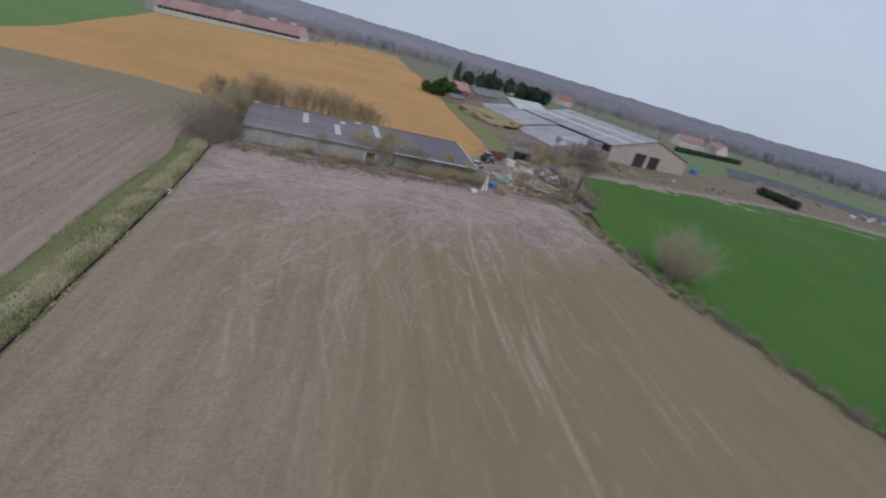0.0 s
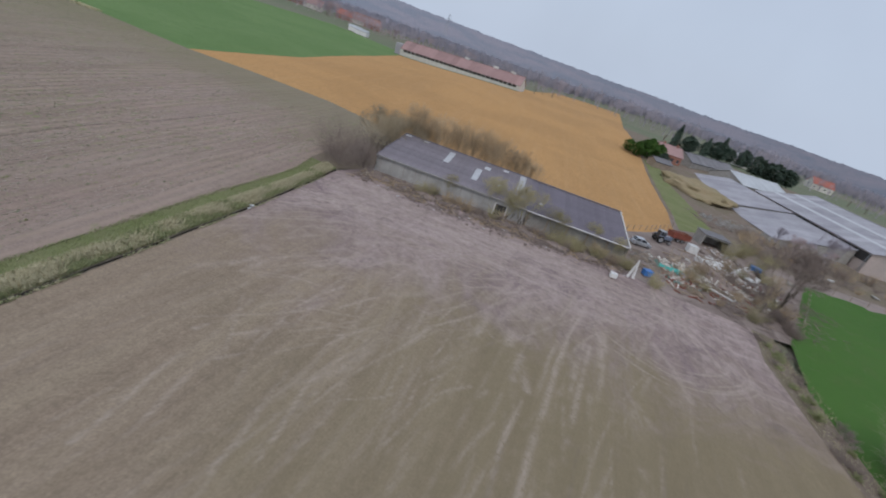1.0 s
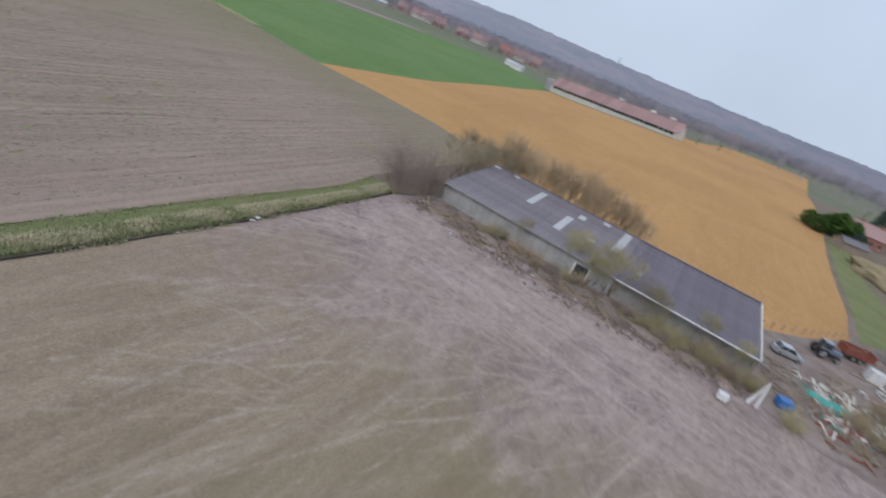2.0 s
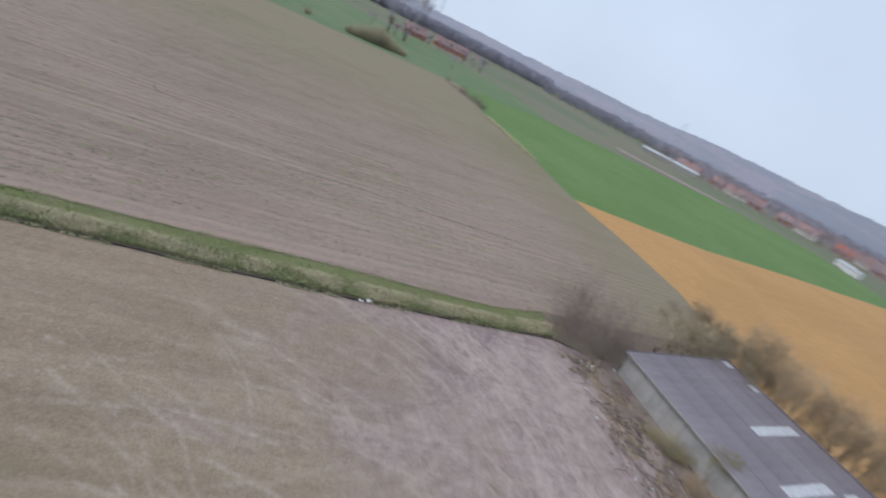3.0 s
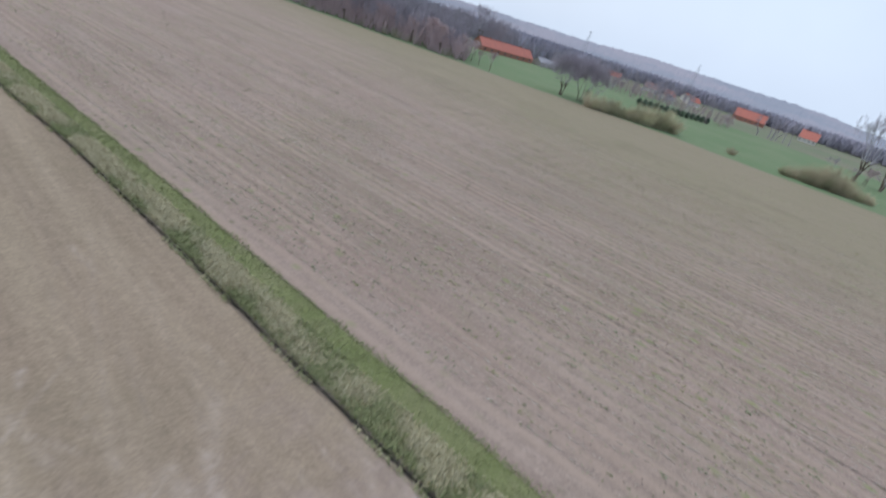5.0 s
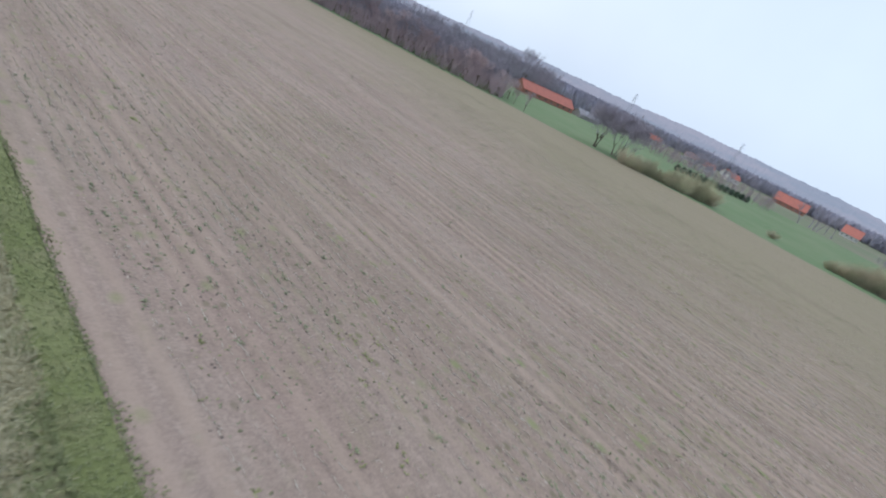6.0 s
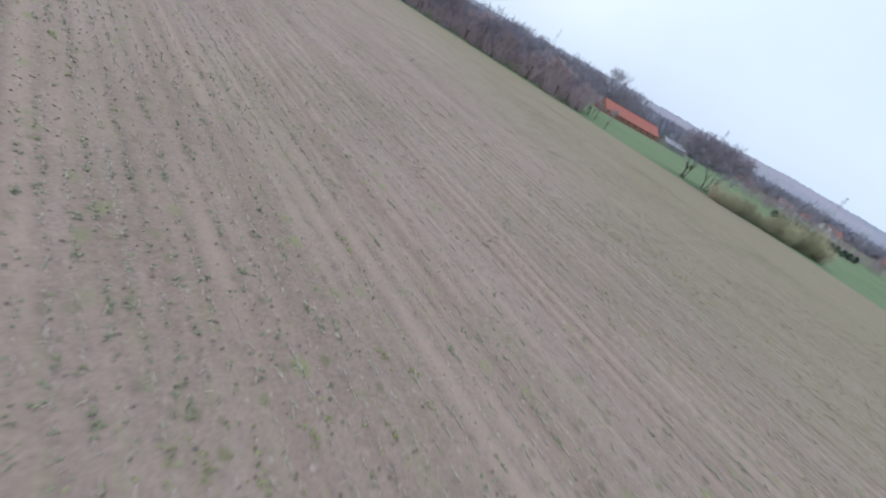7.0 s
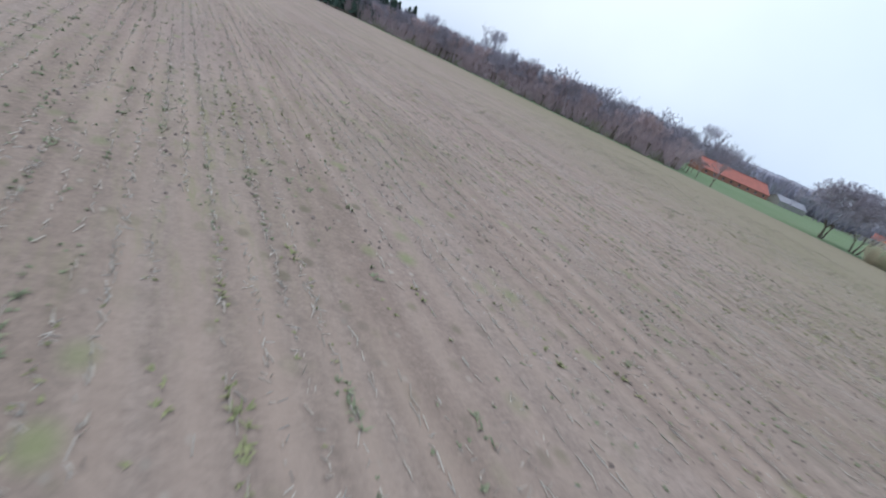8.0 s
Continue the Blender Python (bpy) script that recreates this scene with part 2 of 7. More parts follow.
FIBRE_ROOF = worn("fibre_cement_roof", (0.25, 0.225, 0.245), (0.185, 0.165, 0.185), 0.22, 0.9, fine=2.0, bump=0.1, spread=0.05)
FIBRE_DARK = worn("dark_fibre_roof", (0.185, 0.165, 0.195), (0.15, 0.135, 0.16), 0.3, 0.9, fine=4.0, bump=0.1, spread=0.08)
SKYLIGHT = worn("milky_roof_light", (0.54, 0.55, 0.57), (0.42, 0.43, 0.45), 1.2, 0.5, fine=6.0, bump=0.0, spread=0.08)
WHITE_PAINT = worn("chipped_white_paint", (0.72, 0.72, 0.71), (0.60, 0.59, 0.57), 1.5, 0.6, fine=9.0, bump=0.1)
CONCRETE = worn("grey_concrete", (0.36, 0.345, 0.32), (0.28, 0.265, 0.245), 0.8, 0.92, fine=8.0, bump=0.3)
BLOCKS = worn("pinkish_block_wall", (0.46, 0.39, 0.36), (0.40, 0.34, 0.315), 0.25, 0.92, fine=3.0, bump=0.1)
SHEET_LIGHT = worn("galvanised_roof_sheet", (0.50, 0.52, 0.54), (0.42, 0.44, 0.46), 0.15, 0.55, fine=1.5, bump=0.0, spread=0.06, spec=0.5)
SHEET_GREY = worn("grey_roof_sheet", (0.40, 0.39, 0.42), (0.31, 0.30, 0.33), 0.1, 0.75, fine=1.2, bump=0.0, spread=0.12)
SHEET_DARK = worn("old_dark_roof_sheet", (0.20, 0.195, 0.205), (0.16, 0.155, 0.165), 0.3, 0.85, fine=2.0, bump=0.0)
# Near-black panel colour standing in for the shade inside doorways and open strips.
OPENING = worn("opening_shade", (0.045, 0.043, 0.042), (0.06, 0.057, 0.055), 0.5, 0.95, fine=2.0, bump=0.0)
RED_TILE = worn("orange_red_roof_tile", (0.46, 0.165, 0.125), (0.39, 0.15, 0.118), 0.4, 0.85, fine=5.0, bump=0.2)
PINK_TILE = worn("faded_pink_roof_tile", (0.36, 0.235, 0.225), (0.31, 0.205, 0.20), 0.15, 0.88, fine=3.0, bump=0.1)
BRICK_WALL = worn("red_brick_wall", (0.34, 0.16, 0.115), (0.28, 0.135, 0.10), 0.8, 0.92, fine=6.0, bump=0.2)
PALE_WALL = worn("cream_house_wall", (0.66, 0.63, 0.58), (0.58, 0.55, 0.50), 0.4, 0.9, fine=4.0, bump=0.1)
GLASS_DARK = worn("dark_window_glass", (0.05, 0.055, 0.065), (0.07, 0.075, 0.085), 0.8, 0.12, fine=2.0, bump=0.0, spec=0.6)
BARK = twig_mat("bare_bark", (0.14, 0.115, 0.095), (0.20, 0.165, 0.135))
TWIG_BROWN = twig_mat("brown_twigs", (0.23, 0.185, 0.165), (0.33, 0.275, 0.245))
TWIG_DUSK = twig_mat("dusky_olive_twigs", (0.33, 0.275, 0.19), (0.44, 0.375, 0.27))
THORN = twig_mat("dark_thorn_twigs", (0.195, 0.155, 0.135), (0.29, 0.24, 0.21))
TWIG_TAN = twig_mat("tan_twigs", (0.37, 0.285, 0.185), (0.49, 0.385, 0.26))
TWIG_OLIVE = twig_mat("budding_olive_twigs", (0.30, 0.268, 0.155), (0.41, 0.37, 0.225))
TWIG_PALE = twig_mat("pale_willow_twigs", (0.41, 0.365, 0.27), (0.53, 0.48, 0.37))
NEEDLES = twig_mat("dark_conifer_needles", (0.062, 0.092, 0.072), (0.095, 0.13, 0.098))
LEAF = twig_mat("fresh_leaves", (0.05, 0.11, 0.025), (0.09, 0.16, 0.04))
BLADE_TAN = twig_mat("dry_grass_blades", (0.44, 0.40, 0.255), (0.60, 0.55, 0.38))
WEED = twig_mat("field_weeds", (0.215, 0.235, 0.145), (0.305, 0.315, 0.20))
WEED_DARK = twig_mat("dark_weed_rosettes", (0.15, 0.15, 0.09), (0.235, 0.21, 0.145))
WEED_YELLOW = twig_mat("yellow_field_weeds", (0.29, 0.30, 0.145), (0.39, 0.385, 0.205))
BLADE_GREEN = twig_mat("green_grass_blades", (0.245, 0.275, 0.13), (0.36, 0.375, 0.205))
STALK = twig_mat("maize_stubble", (0.46, 0.405, 0.345), (0.62, 0.56, 0.48))
CLOD = twig_mat("earth_clods", (0.235, 0.185, 0.158), (0.31, 0.25, 0.215))
TIMBER = worn("grey_timber", (0.30, 0.235, 0.175), (0.38, 0.32, 0.26), 1.5, 0.9, fine=12.0)
RUST = worn("rusty_red_steel", (0.26, 0.075, 0.05), (0.19, 0.065, 0.045), 1.5, 0.8, fine=10.0)
TEAL = worn("teal_plastic_sheet", (0.06, 0.33, 0.29), (0.09, 0.40, 0.34), 1.5, 0.6, fine=8.0)
BLUE = worn("blue_plastic", (0.05, 0.16, 0.42), (0.07, 0.20, 0.48), 2.0, 0.5, fine=8.0)
CAR_PAINT = worn("silver_car_paint", (0.55, 0.57, 0.60), (0.50, 0.52, 0.55), 1.0, 0.3, 0.6, fine=30.0, bump=0.0, spread=0.03, spec=0.5)
TRACTOR_PAINT = worn("dusty_blue_grey_paint", (0.14, 0.17, 0.24), (0.19, 0.20, 0.24), 1.5, 0.5, fine=20.0, bump=0.0)
RUBBER = worn("tyre_rubber", (0.03, 0.03, 0.03), (0.05, 0.047, 0.045), 2.0, 0.85, fine=20.0)
STEEL = worn("dull_steel", (0.42, 0.43, 0.45), (0.34, 0.35, 0.37), 2.0, 0.45, 0.7, fine=20.0, bump=0.0)
LAMP_GLASS = worn("lamp_glass", (0.62, 0.62, 0.60), (0.55, 0.55, 0.53), 5.0, 0.15, fine=20.0, bump=0.0)
WATER = worn("still_ditch_water", (0.035, 0.033, 0.028), (0.05, 0.045, 0.036), 0.8, 0.08, fine=3.0, bump=0.02, spread=0.05, spec=0.5)
DARK_WATER = worn("dark_wet_slab", (0.08, 0.083, 0.105), (0.115, 0.115, 0.135), 0.12, 0.75, fine=0.6, bump=0.05)


def track_mat(name, colour, amount):
    """Dust or mud pressed along a wheel's way: solid in the middle, gone at the rims, broken along its length."""
    m, nt, b = base_mat(name, 0.97, 0, 0.1)
    co = node(nt, "ShaderNodeTexCoord")
    sep = node(nt, "ShaderNodeSeparateXYZ", {"Vector": co.outputs["UV"]})
    across = math_node(nt, "ABSOLUTE", math_node(nt, "SUBTRACT", sep.outputs[0], 0.5))
    edge = ramp(nt, across, 0.5, 0.15)
    broken = ramp(nt, noise_tex(nt, co.outputs["Object"], 0.35, 5, 0.7), 0.36, 0.62)
    crumb = ramp(nt, noise_tex(nt, co.outputs["Object"], 3.0, 4, 0.7), 0.3, 0.65)
    a = math_node(nt, "MULTIPLY", math_node(nt, "MULTIPLY", edge, broken), math_node(nt, "MULTIPLY", crumb, amount))
    nt.links.new(a, b.inputs["Alpha"])
    b.inputs["Base Color"].default_value = rgb(colour)
    return m


MUD = track_mat("dark_track_mud", (0.16, 0.13, 0.11), 0.5)


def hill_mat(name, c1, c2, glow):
    """Leafless woods on far hills; the kilometre of misty air before them is painted as emission."""
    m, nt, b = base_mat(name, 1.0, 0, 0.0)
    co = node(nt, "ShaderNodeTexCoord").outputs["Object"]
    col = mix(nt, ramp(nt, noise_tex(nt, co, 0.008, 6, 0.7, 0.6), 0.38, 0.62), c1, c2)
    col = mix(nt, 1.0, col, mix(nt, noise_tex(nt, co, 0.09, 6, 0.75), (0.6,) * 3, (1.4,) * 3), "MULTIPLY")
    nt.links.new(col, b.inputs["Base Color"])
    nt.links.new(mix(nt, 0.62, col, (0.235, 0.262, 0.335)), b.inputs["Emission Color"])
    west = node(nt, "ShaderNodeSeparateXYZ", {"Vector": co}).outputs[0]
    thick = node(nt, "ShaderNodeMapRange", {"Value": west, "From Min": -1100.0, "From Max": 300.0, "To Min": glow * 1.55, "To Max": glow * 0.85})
    nt.links.new(thick.outputs[0], b.inputs["Emission Strength"])     # the painted haze glows stronger towards the west
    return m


HILL = hill_mat("haze_glow_far_woods", (0.10, 0.086, 0.098), (0.06, 0.066, 0.082), 0.58)
# Distant wood and twig colours are paled and greyed to stand in for haze.
WOOD_EDGE = worn("haze_paled_far_woods", (0.35, 0.335, 0.39), (0.30, 0.295, 0.35), 0.02, 1.0, fine=0.15, bump=0.0, spread=0.2, spec=0.0)
TWIG_FAR = twig_mat("haze_mauve_twigs", (0.29, 0.262, 0.297), (0.385, 0.352, 0.388))
TWIG_MIST = twig_mat("haze_paled_twigs", (0.40, 0.375, 0.42), (0.50, 0.47, 0.52))
TWIG_FAR_RED = twig_mat("haze_dusky_red_twigs", (0.38, 0.295, 0.30), (0.47, 0.38, 0.385))
# The olive and tan bush twigs carry painted haze too.
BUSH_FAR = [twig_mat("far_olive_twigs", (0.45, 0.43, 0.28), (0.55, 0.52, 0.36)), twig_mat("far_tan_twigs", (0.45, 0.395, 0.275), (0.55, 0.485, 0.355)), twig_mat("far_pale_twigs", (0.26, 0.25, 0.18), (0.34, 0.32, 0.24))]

# ---------------------------------------------------------------- shape of the land
def smooth(v, lo, hi):
    k = min(1.0, max(0.0, (v - lo) / (hi - lo)))
    return k * k * (3 - 2 * k)


def land(x, y):
    s = (x + 28.2) * -0.25 + (y - 82.1) * 0.968
    near = smooth(s, -40, 0) * (1.1 + 0.018 * min(40, max(-50, x)))
    far = 6.0 * smooth(s, 30, 220) * smooth(x, -170, -60)
    return near + far


def structure(name, bm_or_mesh, mats, label="", category=""):
    if isinstance(bm_or_mesh, bmesh.types.BMesh):
        me = bpy.data.meshes.new(name)
        bm_or_mesh.to_mesh(me)
        bm_or_mesh.free()
    else:
        me = bm_or_mesh
    for m in mats if isinstance(mats, (list, tuple)) else [mats]:
        me.materials.append(m)
    ob = new(name, me)
    return tagged(ob, label, category, kind="structure")


def wavy(points, step=2.0, amp=0.25, seed=1, closed=True):
    """A boundary with the small wanderings of a worked edge. The wander depends on the place alone, so that neighbours share it."""
    out = []
    n = len(points)
    for i in range(n if closed else n - 1):
        a, b = Vector((*points[i], 0)), Vector((*points[(i + 1) % n], 0))
        k = max(1, min(60, int((b - a).length / step)))
        for j in range(k):
            p = a.lerp(b, j / k)
            d = noise.noise_vector(p * 0.23) * amp + noise.noise_vector(p * 0.9) * amp * 0.4
            out.append((p.x + d.x, p.y + d.y))
    if not closed:
        out.append(points[-1])
    return out


def sheet(name, points, mats, label, category, cell=6.0, lift=0.0, step=2.0, amp=0.25):
    """A patch of land with the given outline, laid over the shape of the land."""
    bm = bmesh.new()
    pts = wavy(points, step, amp)
    f = bm.faces.new([bm.verts.new((x, y, 0)) for x, y in pts])
    bmesh.ops.triangulate(bm, faces=[f])
    xs, ys = [p[0] for p in pts], [p[1] for p in pts]
    for lo, hi, axis in ((min(xs), max(xs), 0), (min(ys), max(ys), 1)):
        c = cell if hi - lo < 320 else cell * 2
        v = math.floor(lo / c) * c + c
        while v < hi:
            co, no = [0, 0, 0], [0, 0, 0]
            co[axis], no[axis] = v, 1
            bmesh.ops.bisect_plane(bm, geom=bm.verts[:] + bm.edges[:] + bm.faces[:], plane_co=co, plane_no=no)
            v += c
    for v in bm.verts:
        v.co.z = land(v.co.x, v.co.y) + lift
    bmesh.ops.recalc_face_normals(bm, faces=bm.faces[:])
    for f in bm.faces:
        if f.normal.z < 0:
            f.normal_flip()
        f.smooth = True
    return structure(name, bm, mats, label, category)


def axis_steps():
    near = [i * 8.0 for i in range(-40, 41)]
    d, step, out = 320.0, 12.0, []
    while d < 4200:
        d, step = d + step, step * 1.25
        out.append(d)
    return [-v for v in reversed(out)] + near + out


gx = axis_steps()
gv = [(x, y, land(x, y) - 0.75) for y in gx for x in gx]
gn = len(gx)
gme = bpy.data.meshes.new("ground")
gme.from_pydata(gv, [], [(j * gn + i, j * gn + i + 1, (j + 1) * gn + i + 1, (j + 1) * gn + i) for j in range(gn - 1) for i in range(gn - 1)])
structure("ground", gme, FARLAND, "wide flat farmland running to the hills", "ground")

DITCH_LINE = [(7, -110), (-13.9, -11.2), (-18.6, 9.7), (-22.5, 31), (-25.25, 46.6), (-26.9, 56), (-29.4, 68), (-31.0, 75)]
VERGE_LINE = [(2.5, -112), (-17.8, -12.5), (-22.2, 8), (-25.1, 22), (-28.3, 38), (-30.7, 50), (-32.1, 60), (-33.4, 68), (-36.0, 75)]
HEDGE_LINE = [(36.5, 91), (39.2, 80), (42.6, 70), (48.3, 53), (54, 37), (62, 8), (86, -110)]
FIELD_EDGE = [(33.5, 91), (34.3, 82), (36.4, 76.5), (38.2, 72), (40.6, 65), (46.5, 53), (53, 37), (61.5, 8), (86, -110)]
BARN_FRONT = [(-30, 80), (-8, 84.5), (14, 90)]
TIP = (-101, 101.8)
WEST_EDGE = [(-232, 80), (-224, 50), (-213, 15), (-208, -14), (-195, -42), (-180, -66), (-168, -92), (-147, -134), (-124, -180), (-60, -310)]
NORTH_EDGE = [TIP, (-130.5, 97), (-164, 87.6), (-232, 80)]
BROWN_ORANGE = [TIP, (-86, 107.5), (-65, 113.2), (-46, 112.5)]

sheet("field_bare", DITCH_LINE + BARN_FRONT + [(22, 89)] + FIELD_EDGE, SOIL, "bare brown field with tyre tracks towards a barn", "field")
sheet("field_stubble", [(2, -112)] + VERGE_LINE[1:] + [(-46, 112.5)] + BROWN_ORANGE[-2::-1] + NORTH_EDGE[1:] + WEST_EDGE[1:] + [(20, -310)], STUBBLE,
      "grey-brown harvested field with stubble rows and weeds", "field")
sheet("field_orange", BROWN_ORANGE + [(-36, 101), (-31, 99.5), (9, 109.7), (16, 121), (21.5, 134), (20, 150), (11, 195), (3, 245), (-14, 330), (-38, 520), (-95, 480), (-84, 340), (-79, 309), (-161.5, 302.7), (-131, 225), (-107, 149)],
      ORANGE, "bright orange field of sprayed-off cover crop", "field", cell=8)
sheet("field_wheat", [TIP, (-107, 149), (-131, 225), (-161.5, 302.7), (-177, 322), (-243, 331), (-272, 262), (-266, 200), (-262, 141)] + NORTH_EDGE[:0:-1], GREEN_CROP,
      "green field of young wheat", "field", cell=8)
sheet("hedge_bank", FIELD_EDGE[:-1] + [(70.1, -34), (70.6, -34)] + HEDGE_LINE[-2::-1], SCRUB, "rough bank under the hedge", "bank", cell=4)
sheet("meadow", [(39, 92), (50, 134), (103, 159), (156, 184), (213, 195.5), (330, 210), (330, -110)] + HEDGE_LINE[::-1][:-1], MEADOW, "lush green meadow beside the bare field", "meadow", cell=8)
sheet("yard", [(-30, 80), (-33, 98), (-31, 99.5), (9, 109.7), (16, 121), (21.5, 134), (20, 150), (26, 152), (49, 139), (50, 134), (39, 92), (36.5, 91), (33.5, 91), (22, 89), (14, 90), (-8, 84.5)], YARD,
      "rutted dirt farmyard around the barn", "yard")
sheet("yard_way", [(16.0, 104), (17.9, 104.5), (19.4, 99), (21.0, 94), (23.6, 89.4), (20.6, 88.9), (18.4, 93), (16.8, 98)], TRACK, "pale wheel-worn way out of the yard", "track", lift=0.04)
sheet("scrubland", [(49, 139), (103, 164), (156, 189), (213, 200.5), (330, 215), (330, 360), (-14, 330), (3, 245), (11, 195), (20, 150), (26, 152)], SCRUB, "rough scrubby ground around the sheds", "scrubland", cell=8)
sheet("track", [(50, 134), (103, 159), (156, 184), (213, 195.5), (330, 210), (330, 215), (213, 200.5), (156, 189), (103, 164), (49, 139)], TRACK, "pale dirt track along the meadow", "track")
sheet("ground_corner", [(-31.4, 75), (-36.5, 75), (-46, 112.5), (-36, 101), (-31, 99.5), (-33, 98), (-30, 80)], SCRUB, "rough ground at the end of the ditch", "scrubland", cell=4)
sheet("pasture", WEST_EDGE + [(-160, -380), (-330, -300), (-420, -120), (-420, 60), (-330, 130), (-262, 141)], PASTURE, "green pasture behind the field hedge", "meadow", cell=10, amp=0.8)

# ---------------------------------------------------------------- building kit
def mesh_of(name, bm, material):
    me = bpy.data.meshes.new(name)
    bm.to_mesh(me)
    bm.free()
    if material:
        me.materials.append(material)
    return me


def part(name, bm, material, parent, label=""):
    """ONE mesh under a thing or a part. bm: a bmesh, or a mesh to be shared."""
    me = bm if isinstance(bm, bpy.types.Mesh) else mesh_of(name, bm, material)
    ob = new(name, me)
    ob.parent = parent
    return tagged(ob, label)


SHIFT = [0.0, 0.0]


def thing(name, x, y, yaw, label, category, group="", z=None, tilt=0.0):
    x, y = x + SHIFT[0], y + SHIFT[1]
    ob = new(name)
    ob.empty_display_size = 0.3
    ob.matrix_basis = pose(x, y, land(x, y) if z is None else z, 0, tilt, yaw)
    return tagged(ob, label, category, group)


def box(bm, x0, x1, y0, y1, z0, z1, bevel=0.0, m=None):
    g = bmesh.ops.create_cube(bm, size=1.0, matrix=Matrix.LocRotScale(((x0 + x1) / 2, (y0 + y1) / 2, (z0 + z1) / 2), None, (x1 - x0, y1 - y0, z1 - z0)))
    vs = g["verts"]
    if bevel:
        es = list({e for v in vs for e in v.link_edges})
        r = bmesh.ops.bevel(bm, geom=vs + es, offset=bevel, segments=1, affect="EDGES", profile=0.5)
        vs = list({v for f in r["faces"] for v in f.verts} | {v for v in vs if v.is_valid})
    if m is not None:
        bmesh.ops.transform(bm, matrix=m, verts=[v for v in vs if v.is_valid])
    return bm


def boxed(*args, **kw):
    return box(bmesh.new(), *args, **kw)


def rod(bm, a, b, r0, r1=None, sides=6):
    a, b = Vector(a), Vector(b)
    r1 = r0 if r1 is None else r1
    m = Matrix.Translation((a + b) / 2) @ (b - a).to_track_quat("Z", "Y").to_matrix().to_4x4()
    bmesh.ops.create_cone(bm, cap_ends=True, segments=sides, radius1=r0, radius2=r1, depth=(b - a).length, matrix=m)
    return bm


def prism(bm, profile, y0, y1):
    """The outline in x and z, pulled out along y."""
    lo = [bm.verts.new((x, y0, z)) for x, z in profile]
    hi = [bm.verts.new((x, y1, z)) for x, z in profile]
    bm.faces.new(lo)
    bm.faces.new(hi[::-1])
    for i in range(len(lo)):
        j = (i + 1) % len(lo)
        bm.faces.new((lo[j], lo[i], hi[i], hi[j]))
    bmesh.ops.recalc_face_normals(bm, faces=bm.faces[:])
    return bm


def slab(bm, quad, thick):
    """A flat plate with the given four corners as its top."""
    q = [Vector(c) for c in quad]
    n = (q[1] - q[0]).cross(q[3] - q[0]).normalized() * thick
    if n.z < 0:
        n = -n
    top, low = [bm.verts.new(c) for c in q], [bm.verts.new(c - n) for c in q]
    bm.faces.new(top)
    bm.faces.new(low[::-1])
    for i in range(4):
        j = (i + 1) % 4
        bm.faces.new((top[j], top[i], low[i], low[j]))
    bmesh.ops.recalc_face_normals(bm, faces=bm.faces[:])
    return bm


def raw_mesh(name, verts, faces, material):
    me = bpy.data.meshes.new(name)
    me.from_pydata(verts, [], faces)
    me.materials.append(material)
    return me


# ---- plants
def stick(v, f, a, b, r0, r1, sides=3):
    d = (b - a)
    if d.length < 1e-4:
        return
    d = d.normalized()
    u = d.orthogonal().normalized()
    w = d.cross(u)
    n = len(v)
    for p, r in ((a, r0), (b, r1)):
        for k in range(sides):
            t = 6.28318 * k / sides
            v.append(p + (u * math.cos(t) + w * math.sin(t)) * r)
    for k in range(sides):
        j = (k + 1) % sides
        f.append((n + k, n + j, n + sides + j, n + sides + k))


def turned_dir(rng, d, angle):
    u = d.orthogonal().normalized()
    w = d.cross(u)
    t = rng.uniform(0, 6.283)
    return (d * math.cos(angle) + (u * math.cos(t) + w * math.sin(t)) * math.sin(angle)).normalized()


def branch(rng, v, f, p, d, length, r, depth, fork, spread, lift, thin, kids=(2, 3)):
    n = 2
    for k in range(n):
        e = (d + Vector((rng.gauss(0, 0.12), rng.gauss(0, 0.12), rng.gauss(0.05 + lift, 0.08)))).normalized()
        q = p + e * length / n
        r1 = r * 0.82
        stick(v, f, p, q, r, r1, 5 if depth >= fork - 1 else 3)
        p, d, r = q, e, r1
        if depth and k == 0 and rng.random() < 0.6:
            branch(rng, v, f, p, turned_dir(rng, d, spread * rng.uniform(0.8, 1.3)), length * rng.uniform(0.5, 0.7), r * 0.5, depth - 1, fork, spread, lift, thin, kids)
    if depth:
        for _ in range(rng.randint(*kids)):
            branch(rng, v, f, p, turned_dir(rng, d, spread * rng.uniform(0.5, 1.2)), length * rng.uniform(0.62, 0.85), max(thin, r * rng.uniform(0.55, 0.75)), depth - 1, fork, spread, lift, thin, kids)


